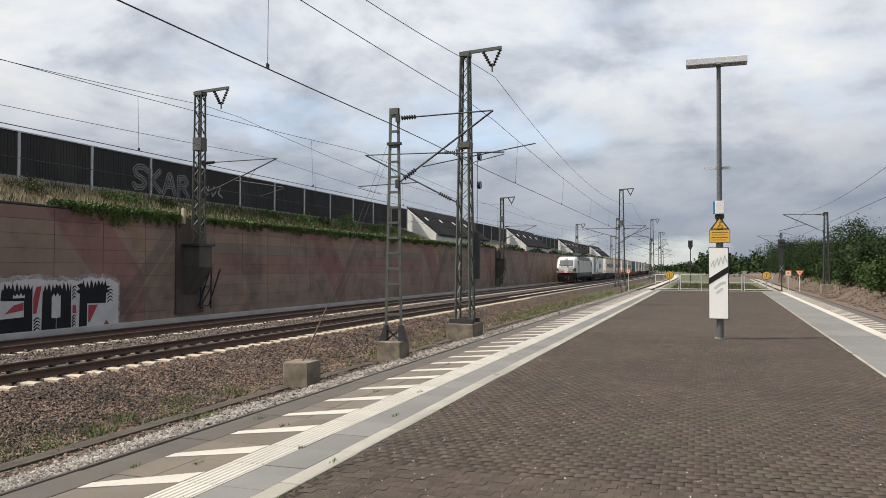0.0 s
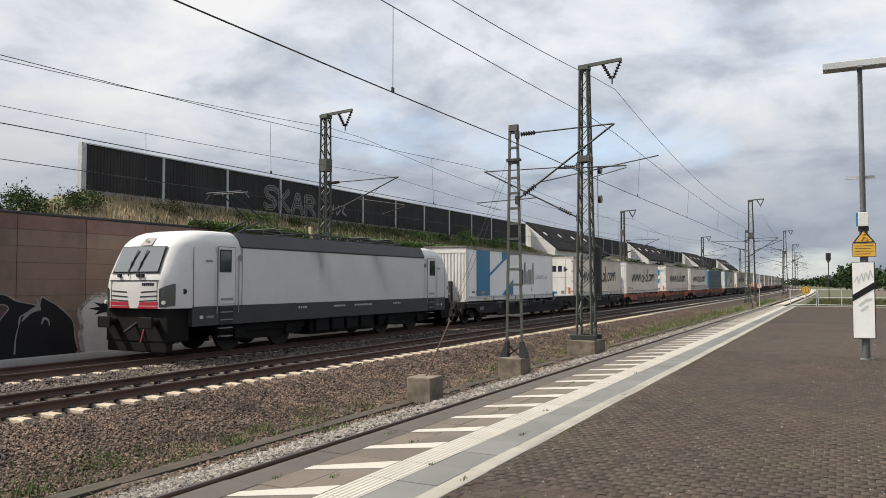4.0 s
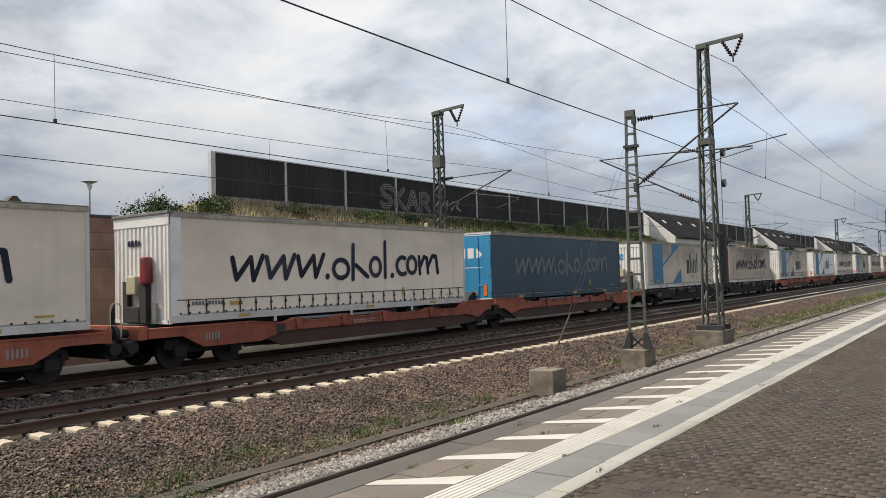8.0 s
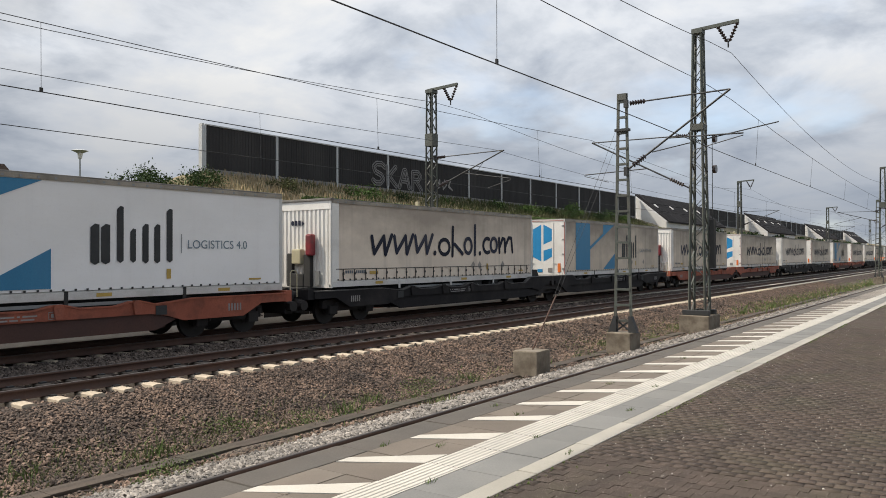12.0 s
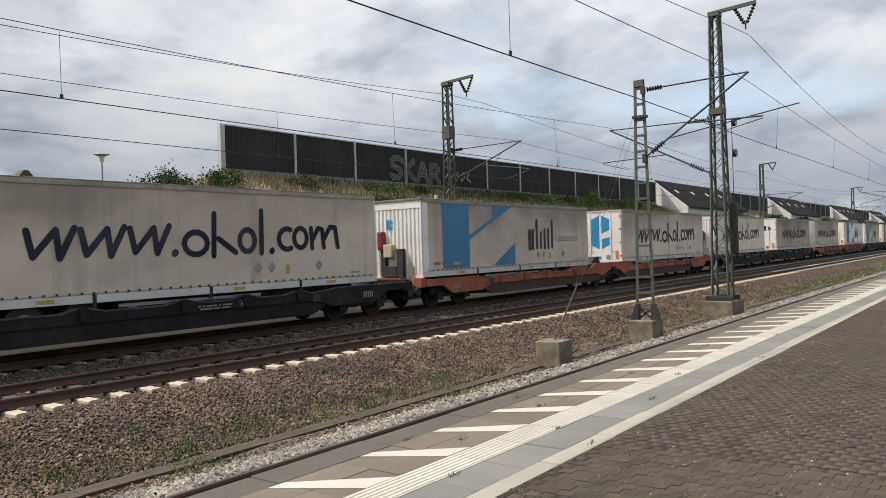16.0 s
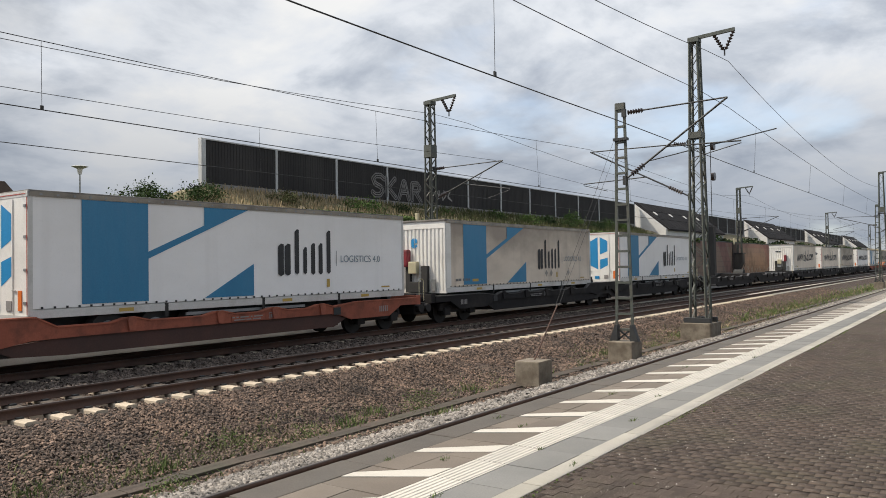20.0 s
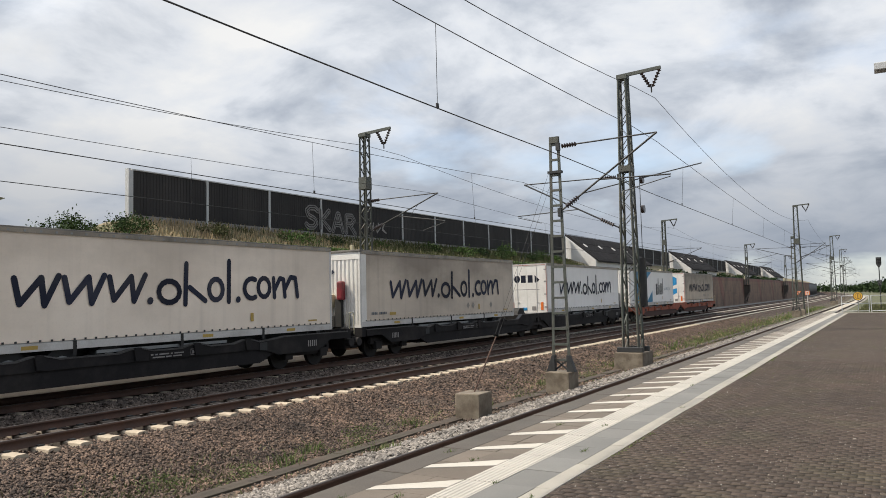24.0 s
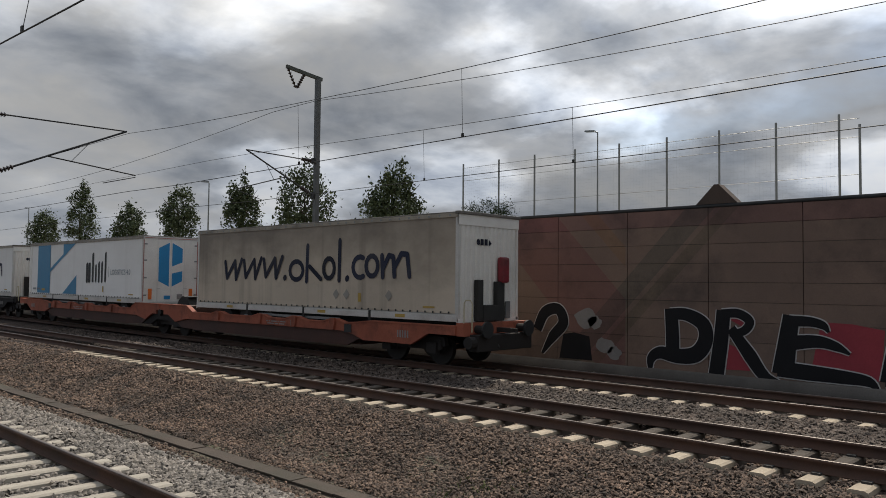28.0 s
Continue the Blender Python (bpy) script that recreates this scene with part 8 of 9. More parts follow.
def build_brush_graffiti():
    g = thing("graffiti", "black brush-drawn letters with thin white outlines and a red patch", "graffiti", kind="structure")
    rng = np.random.default_rng(9)
    for p in ([(-6.95, -0.5), (-5.4, -0.6), (-5.3, 0.6), (-6.0, 0.72), (-6.7, 0.74)], [(-9.0, 0.72), (-8.5, 0.76), (-8.55, 0.48)], [(-9.15, 0.1), (-8.7, -0.05), (-8.45, -0.6), (-9.2, -0.62)]):
        paint("red_patch", [p], "paint_red", g, 0, "red spray patch")
    for c, z, s in ((-13.5, 0.58, 0.36), (-13.15, 0.45, 0.25), (-12.8, -0.22, 0.30), (-12.5, -0.42, 0.24)):
        rim = [(c + s * (1 + rng.uniform(-0.2, 0.2)) * math.cos(a), z + s * 0.8 * (1 + rng.uniform(-0.2, 0.2)) * math.sin(a)) for a in np.linspace(0, 2 * math.pi, 16)[:-1]]
        paint("smudge", [rim], "paint_grey", g, 0, "pale spray smudge")
    paint("smudge", [[(-14.45, -0.70), (-13.25, -0.70), (-13.35, 0.02), (-13.9, 0.12), (-14.3, 0.05)]], "paint_black", g, 1, "dark spray patch")
    # each letter: centre lines with their widths
    letters = [[([(-15.3, 0.15), (-15.0, 0.70), (-14.5, 0.82), (-14.3, 0.40), (-14.7, -0.05), (-15.1, -0.60)], (0.30, 0.34, 0.30, 0.34, 0.30, 0.05))],
               [([(-10.66, 0.95), (-10.62, 0.2), (-10.62, -0.35)], (0.34, 0.36, 0.36)),
                ([(-10.7, 0.80), (-10.2, 0.80), (-9.72, 0.55), (-9.66, 0.1), (-9.95, -0.28), (-10.5, -0.36), (-11.0, -0.30), (-11.28, -0.5), (-11.30, -0.95)], (0.28, 0.30, 0.36, 0.38, 0.40, 0.36, 0.30, 0.22, 0.03))],
               [([(-9.15, 0.95), (-9.22, 0.2), (-9.36, -0.78)], (0.34, 0.36, 0.38)), ([(-9.2, 0.86), (-8.75, 0.88), (-8.45, 0.68), (-8.62, 0.42), (-9.0, 0.34)], (0.2, 0.2, 0.2, 0.18, 0.16)),
                ([(-8.95, 0.48), (-8.45, -0.2), (-8.1, -0.68), (-7.70, -0.82)], (0.22, 0.32, 0.26, 0.04))],
               [([(-7.40, 0.88), (-7.52, 0.1), (-7.62, -0.62)], (0.36, 0.42, 0.50)), ([(-7.45, 0.74), (-6.95, 0.74), (-6.65, 0.66), (-6.52, 0.50)], (0.24, 0.20, 0.16, 0.02)),
                ([(-7.5, 0.18), (-6.8, 0.26), (-6.35, 0.16), (-6.05, 0.0)], (0.34, 0.26, 0.18, 0.02)), ([(-7.75, -0.48), (-7.0, -0.52), (-6.2, -0.56), (-5.65, -0.62), (-5.42, -0.84)], (0.36, 0.34, 0.28, 0.20, 0.02))],
               [([(-4.95, 0.82), (-5.05, 0.1), (-5.15, -0.62)], (0.36, 0.42, 0.50)), ([(-5.0, 0.70), (-4.5, 0.70), (-4.1, 0.48)], (0.24, 0.20, 0.02)),
                ([(-5.05, 0.14), (-4.35, 0.22), (-3.6, 0.0)], (0.34, 0.24, 0.02)), ([(-5.3, -0.50), (-4.5, -0.52), (-3.7, -0.55), (-3.2, -0.84)], (0.36, 0.32, 0.26, 0.02))]]
    for lines in letters:
        for name, grow, k, material, label in (("outline", 0.10, 2, "paint_white", "thin white outline"), ("letter", 0.04, 5, "paint_black", "black brush letter")):
            bm = bmesh.new()
            for q, (pts, widths) in enumerate(lines):
                brush(bm, pts, widths, on_wall(k), grow, 0.002 * q)
            part(name, bm, material, g, label)


def scribble(name, label, y0, y1, z0, z1, n, w, x, material, seed):
    """Pale looping spray lines that cannot be read."""
    rng = np.random.default_rng(seed)
    g = thing(name, label, "graffiti", kind="structure")
    step = (y1 - y0) / n
    for i in range(n):
        a = y0 + i * step
        pts = [(a + step * rng.uniform(0.0, 0.9), z0 + (z1 - z0) * v) for v in (rng.uniform(0.8, 1), rng.uniform(0.4, 0.7), rng.uniform(0, 0.2), rng.uniform(0.1, 0.5), rng.uniform(0.7, 1.0))]
        bm = bmesh.new()
        stroke(bm, pts, w, lambda u, v: (x, u, v))
        part("spray_line", bm, material, g)


build_block_graffiti()
build_brush_graffiti()
scribble("graffiti", "pale looping spray lines on the far wall", 90.6, 108.8, -0.4, 1.1, 9, 0.16, WALL_X + 0.04, "paint_grey", 4)


def barrier_letters():
    """Four pale outlined letters sprayed on the noise barrier."""
    g = thing("graffiti", "pale outlined letters sprayed on the black barrier", "graffiti", kind="structure")
    shapes = [[[(1.0, 0.86), (0.72, 1.0), (0.30, 0.98), (0.05, 0.80), (0.20, 0.58), (0.70, 0.44), (0.86, 0.24), (0.62, 0.04), (0.22, 0.02), (0.0, 0.14)]],
              [[(0.10, 1.0), (0.12, 0.0)], [(0.80, 0.98), (0.20, 0.48), (0.85, 0.0)]],
              [[(0.02, 0.0), (0.42, 0.94), (0.56, 0.94), (0.90, 0.0)], [(0.22, 0.36), (0.72, 0.36)]],
              [[(0.08, 0.0), (0.10, 0.96), (0.62, 0.98), (0.84, 0.76), (0.60, 0.50), (0.16, 0.48)], [(0.42, 0.46), (0.92, -0.05)]]]
    for k, lines in enumerate(shapes):
        y0, z0, w, h = 31.15 + 1.12 * k, 5.50 - 0.02 * k, 0.98, 1.08 - 0.04 * k
        for name, width, x, material in (("letter_rim", 0.30, BAR_X + 0.056, "spray_grey"), ("letter", 0.17, BAR_X + 0.068, "barrier"), ("letter_core", 0.07, BAR_X + 0.080, "spray_grey")):
            bm = bmesh.new()
            for pts in lines:
                stroke(bm, [(y0 + u * w, z0 + v * h) for u, v in pts], width, lambda u, v: (x, u, v))
            part(name, bm, material, g)


barrier_letters()
scribble("graffiti", "pale sprayed lines on the black barrier", 36.9, 38.7, 5.6, 6.2, 3, 0.09, BAR_X + 0.055, "paint_grey", 6)

# ---------- plants ----------


def blades(name, x, y, z, h, w, material, rng, label, category="grass", parent=None, lean=0.35):
    """Upright thin blades, each a bent strip of two quads."""
    n = len(x)
    a = rng.uniform(0, 2 * math.pi, n)
    lx, ly = np.cos(a), np.sin(a)
    b = rng.uniform(0, 2 * math.pi, n)
    k = rng.uniform(0.1, lean, n) * h
    dx, dy = np.cos(b) * k, np.sin(b) * k
    P = np.stack([x, y, z], 1)
    W = np.stack([lx * w / 2, ly * w / 2, 0 * w], 1)
    mid = P + np.stack([dx * 0.3, dy * 0.3, h * 0.55], 1)
    tip = P + np.stack([dx, dy, h], 1)
    v = np.stack([P - W, P + W, mid + W * 0.8, mid - W * 0.8, tip + W * 0.15, tip - W * 0.15], 1).reshape(-1, 3)
    o = (np.arange(n) * 6)[:, None, None]
    f = (np.array([(0, 1, 2, 3), (3, 2, 4, 5)])[None] + o).reshape(-1, 4)
    ob = raw_mesh(name, v, f, material, parent)
    if parent is None:
        tagged(ob, label, category, kind="stuff")
    return ob


def clump_points(rng, centre, radii, clumps, per, spread, squash=0.75):
    """Leaf centres gathered in clumps near the surface of an uneven ellipsoid."""
    d = rng.normal(size=(clumps, 3))
    d /= np.linalg.norm(d, axis=1)[:, None]
    r = rng.uniform(0.35, 1.0, clumps) ** 0.55 * rng.uniform(0.8, 1.12, clumps)
    c = np.array(centre) + d * r[:, None] * np.array(radii)
    s = spread * rng.uniform(0.6, 1.3, clumps)
    p = np.repeat(c, per, 0) + rng.normal(size=(clumps * per, 3)) * np.repeat(s, per)[:, None] * np.array((1, 1, squash))
    return p


def tree(x, y, z0, top, width, seed, label, leaf="leaf_dark", group="trees", size=0.22, clumps=70, per=60, taper=0.0):
    rng = np.random.default_rng(seed)
    t = thing("tree", label, "tree", group=group)
    h = top - z0
    tk = part("trunk", T((x, y, z0 - 0.2), (x + rng.uniform(-0.2, 0.2), y + rng.uniform(-0.2, 0.2), z0 + h * 0.62), 0.035 * h * 0.55 + 0.04, 8, 0.04), "bark", t)
    for i in range(6):
        a = i * 1.05 + rng.uniform(-0.3, 0.3)
        zb = z0 + h * rng.uniform(0.28, 0.55)
        part("limb", T((x, y, zb), (x + math.cos(a) * width * 0.36, y + math.sin(a) * width * 0.36, zb + h * rng.uniform(0.15, 0.32)), 0.05, 6, 0.015), "bark", tk)
    p = clump_points(rng, (x, y, z0 + h * 0.54), (width * 0.44, width * 0.44, h * 0.44), clumps, per, width * 0.075, 1.15)
    p = p[p[:, 2] > z0 + h * 0.12]
    k = 1 - taper * np.clip((p[:, 2:3] - z0) / h - 0.35, 0, 1)
    p[:, :2] = np.array((x, y)) + (p[:, :2] - np.array((x, y))) * k
    leaves("crown", p, rng.uniform(size * 0.6, size * 1.3, len(p)), leaf, rng, t)
    return t


def conifer(x, y, z0, top, width, seed, label, leaf="leaf"):
    rng = np.random.default_rng(seed)
    t = thing("conifer_tree", label, "tree", group="trees behind the wall")
    part("trunk", T((x, y, z0 - 0.2), (x, y, top - 0.3), 0.16, 8, 0.02), "bark", t)
    n = 8000
    u = rng.uniform(0, 1, n) ** 0.8
    tier = 0.86 + 0.14 * np.abs(np.sin(u * 26 + 0.4))
    r = width / 2 * (1 - u) ** 0.62 * rng.uniform(0.2, 1.0, n) ** 0.5 * tier + 0.08
    a = rng.uniform(0, 2 * math.pi, n)
    p = np.stack([x + r * np.cos(a), y + r * np.sin(a), z0 + 0.4 + (top - z0 - 0.4) * u - 0.2 * r], 1)
    leaves("crown", p, rng.uniform(0.14, 0.30, n), leaf, rng, t)
    return t


conifer(-48, -7.2, 3.4, 10.7, 6.4, 1, "dark broad conifer behind the wall")
tree(-48, -4.1, 3.9, 10.0, 3.4, 2, "slender deciduous tree behind the wall", "leaf", group="trees behind the wall")
tree(-48, 18.1, 3.9, 9.2, 2.6, 3, "small round tree behind the wall", group="trees behind the wall")
for i, (yy, tp, wd) in enumerate(((-91.8, 9.4, 4.2), (-81.7, 11.6, 4.6), (-70.4, 8.6, 3.8), (-60.9, 9.9, 4.4), (-51.2, 9.5, 4.0), (-43.4, 9.7, 5.0), (-34.3, 8.6, 4.2))):
    if i in (1, 3, 4):
        tree(-34, yy, 3.6, tp, wd * 0.85, 40 + i, "slim tapering green tree in the row behind the wall", "leaf_mid", group="trees behind the wall", clumps=70, per=58, size=0.23, taper=0.75)
    else:
        tree(-34, yy, 3.4, tp, wd, 40 + i, "full green tree in the row behind the wall", "leaf_mid", group="trees behind the wall", clumps=72, per=60, size=0.23, taper=0.45)


def bush(x, y, z0, top, width, seed, label, leaf="leaf", group="bushes on the bank", n=50, per=70, size=0.085):
    rng = np.random.default_rng(seed)
    t = thing("bush", label, "bush", group=group)
    for i in range(5):
        a = i * 1.3
        part("stem", T((x, y, z0 - 0.1), (x + 0.3 * width * math.cos(a), y + 0.3 * width * math.sin(a), z0 + (top - z0) * 0.6), 0.025, 6, 0.008), "bark", t)
    p = clump_points(rng, (x, y, z0 + (top - z0) * 0.48), (width * 0.42, width * 0.42, (top - z0) * 0.46), n, per, width * 0.09)
    leaves("foliage", p, rng.uniform(size * 0.6, size * 1.4, len(p)), leaf, rng, t)
    return t


bush(-34, -27, 3.8, 6.3, 3.2, 61, "dark low bush behind the wall", "leaf_dark", "trees behind the wall")
bush(-25.0, 16.6, 3.5, 4.80, 2.4, 62, "leafy green bush on the bank", "leaf_wood")
bush(-25.0, 19.2, 3.8, 5.1, 2.2, 63, "leafy green bush on the dry bank", "leaf_wood", n=40, per=50)
bush(-24.9, 23.2, 4.2, 5.0, 1.7, 64, "low grey-green bush in dry grass", "bank_grass", n=26, per=40)
_r = np.random.default_rng(70)
for i in range(13):
    yy = 28.5 + i * 2.7 + _r.uniform(-0.6, 0.6)
    bush(-25.0 + _r.uniform(-0.7, 0.7), yy, 4.2, 4.9 + _r.uniform(-0.2, 0.8), _r.uniform(1.4, 2.6), 71 + i, "dense green bush along the bank", ("leaf", "leaf_dark", "leaf_wood")[i % 3], n=30, per=44)


def build_bank_growth():
    rng = np.random.default_rng(31)
    n = 15000
    y = rng.uniform(17.5, 66, n)
    x = rng.uniform(-26.5, -23.15, n)
    patch = np.sin(y * 0.9 + x * 1.7) + np.sin(y * 2.3 - x * 0.8)
    dry = (patch + rng.normal(0, 0.5, n) > -1.5) & (y < 30 + rng.normal(0, 5, n))
    z = ground_z(x, y)
    blades("dry_grass", x[dry], y[dry], z[dry] - 0.02, rng.uniform(0.12, 0.36, dry.sum()), rng.uniform(0.02, 0.05, dry.sum()), "straw", rng, "dry straw-coloured grass on the bank")
    g = ~dry
    blades("green_grass", x[g], y[g], z[g] - 0.02, rng.uniform(0.12, 0.36, g.sum()), rng.uniform(0.02, 0.06, g.sum()), "bank_grass", rng, "rank green grass on the bank")
    # ivy over the wall's top: trailing shoots of uneven length
    iv = thing("ivy", "thick green ivy hanging over the wall's top", "ivy", kind="stuff")
    for y0, y1, shoots, lush, size in ((22.6, 29.9, 460, 1.0, 0.085), (30.9, 46.0, 620, 0.62, 0.095), (46.0, 75.0, 700, 0.55, 0.14)):
        c = rng.uniform(y0, y1, shoots)
        body = 0.55 + 0.45 * np.sin(c * 1.9) * np.sin(c * 0.63 + 1)
        drop = lush * (0.16 + rng.uniform(0, 1, shoots) ** 2.2 * 0.62) * (0.45 + 0.75 * body)
        if y0 < 30:
            drop *= np.clip((c - y0) / 1.6, 0.25, 1)
        per = 26
        u = np.tile(np.linspace(0, 1, per), shoots)
        cc, dd = np.repeat(c, per), np.repeat(drop, per)
        over = np.clip(u / 0.38, 0, 1)
        x = WALL_X - 0.55 + 0.62 * over + 0.05 * u + rng.normal(0, 0.025, len(u))
        z = WALL_TOP + 0.08 + 0.20 * lush * np.sin(over * 2.6) - dd * np.clip((u - 0.30) / 0.70, 0, 1) + rng.normal(0, 0.025, len(u))
        yy = cc + 0.10 * np.sin(cc * 9) * u + rng.normal(0, 0.035, len(u))
        leaves("ivy_leaves", np.stack([x, yy, z], 1), rng.uniform(size * 0.6, size * 1.5, len(u)), "leaf_ivy", rng, iv)
    n = 5000
    y = rng.uniform(75, 200, n)
    x = WALL_X - rng.uniform(0, 1.4, n) + np.array([bend(v) for v in y])
    z = WALL_TOP + rng.uniform(-0.1, 0.7, n) * (0.5 + 0.5 * np.sin(y * 0.4))
    leaves("ivy_leaves", np.stack([x, y, z], 1), rng.uniform(0.2, 0.4, n), "leaf_dark", rng, iv)


build_bank_growth()


def build_weeds():
    rng = np.random.default_rng(33)
    spots = [(-10.2, 7), (-9.95, 9.9), (-10.3, 12), (-9.9, 13), (-10.2, 15.5), (-9.7, 17.9), (-10.1, 19), (-9.8, 21), (-10.3, 24), (-9.9, 27), (-10.2, 31), (-9.8, 36), (-10.2, 41), (-10.0, 47),
             (-10.5, 5.2), (-10.6, 8.6), (-10.0, 11.0), (-10.5, 14.0), (-10.4, 3.5), (-10.2, 0.5), (-10.35, -3.2), (-10.2, -6.5), (-8.85, 12.5), (-8.9, 6.2)]
    for i, (cx, cy) in enumerate(spots):
        n = int(rng.uniform(90, 220))
        s = rng.uniform(0.10, 0.26)
        x, y = cx + rng.normal(0, s, n), cy + rng.normal(0, s * 1.6, n)
        t = thing("weed", ("low spreading" if i % 2 else "upright grassy") + " green weed in the gravel", "weed", group="weeds beside the cable trough")
        d = np.hypot(x - cx, y - cy)
        if i % 2:
            k = rng.integers(0, n, n * 4)
            lx, ly = x[k] + rng.normal(0, 0.05, n * 4), y[k] + rng.normal(0, 0.05, n * 4)
            lz = ground_z(lx, ly) + rng.uniform(0, 1, n * 4) ** 1.4 * 0.26 * np.clip(1.25 - d[k] / 0.5, 0.25, 1)
            st = leaves("foliage", np.stack([lx, ly, lz], 1), rng.uniform(0.018, 0.042, n * 4), "weed", rng, t)
        else:
            st = blades("foliage", x, y, ground_z(x, y) - 0.02, rng.uniform(0.06, 0.30, n) * np.clip(1.3 - d / 0.5, 0.3, 1), rng.uniform(0.010, 0.024, n), "weed", rng, "", parent=t, lean=0.9)
        st["kind"] = "stuff"
    n = 30000
    x = rng.normal(-10.25, 0.55, n)
    y = rng.uniform(-8, 64, n)
    keep = (np.sin(y * 0.8 + 1) + np.sin(y * 0.27) + rng.normal(0, 0.7, n) > 0.1) & (np.abs(x + 9.6) > 0.30)
    x, y = x[keep], y[keep]
    blades("trackside_grass", x, y, ground_z(x, y) - 0.02, rng.uniform(0.03, 0.14, len(x)), rng.uniform(0.012, 0.034, len(x)), "low_weed", rng, "thin green growth along the trough", lean=1.1)
    n = 3600
    x, y = rng.normal(-10.2, 0.5, n), rng.uniform(42, 140, n)
    blades("trackside_grass", x, y, ground_z(x, y) - 0.02, rng.uniform(0.08, 0.26, n), rng.uniform(0.03, 0.07, n), "weed", rng, "thin green strip of grass between the far tracks", lean=0.8)
    n = 1200
    x, y = rng.normal(-10.3, 0.55, n), rng.uniform(30, 140, n)
    blades("trackside_grass", x, y, ground_z(x, y) - 0.02, rng.uniform(0.06, 0.22, n), rng.uniform(0.02, 0.06, n), "straw", rng, "dry grass among the ballast", lean=0.8)
    # tufts in the joints of the platform's edge
    tufts = [(-3.19, 6.0), (-3.81, 6.74), (-3.7, 5.24), (-4.23, 7.0), (-2.72, 5.65), (-3.26, 9.11), (-2.97, 7.59), (-3.17, 4.39), (-2.74, 10.9), (-3.80, 11.9), (-3.2, 13.6), (-2.74, 3.9), (-3.8, 9.0), (-4.10, 5.0)]
    for cx, cy in tufts:
        n = 26
        x, y = cx + rng.normal(0, 0.016, n), cy + rng.normal(0, 0.04, n)
        t = thing("grass_tuft", "tiny green tuft growing from a joint in the paving", "grass", group="tufts in the paving joints")
        st = blades("sward", x, y, np.full(n, -0.01), rng.uniform(0.012, 0.045, n), rng.uniform(0.005, 0.010, n), "weed", rng, "", parent=t, lean=0.9)
        st["kind"] = "stuff"
    n = 5200
    y = rng.uniform(2.5, 40, n)
    x = np.where(rng.uniform(0, 1, n) < 0.6, -2.642 + np.abs(rng.normal(0, 0.03, n)), rng.uniform(-2.6, 1.5, n))
    keep = np.sin(y * 1.7) + np.sin(y * 0.6 + x) + rng.normal(0, 0.5, n) > 0.9
    x, y = x[keep], y[keep]
    blades("joint_moss", x, y, np.full(len(x), -0.004), rng.uniform(0.006, 0.02, len(x)), rng.uniform(0.01, 0.03, len(x)), "weed", rng, "moss and seedlings in the block joints")
    n = 4200
    y = 2.6 + rng.uniform(0, 1, n) ** 1.6 * 24
    x = rng.uniform(-2.6, 4.0, n)
    stones("pebbles", np.stack([x, y, np.full(n, 0.004)], 1), rng.uniform(0.005, 0.016, n), "white_stone", "small pale pebbles scattered on the paving", rng, "pebbles")


build_weeds()


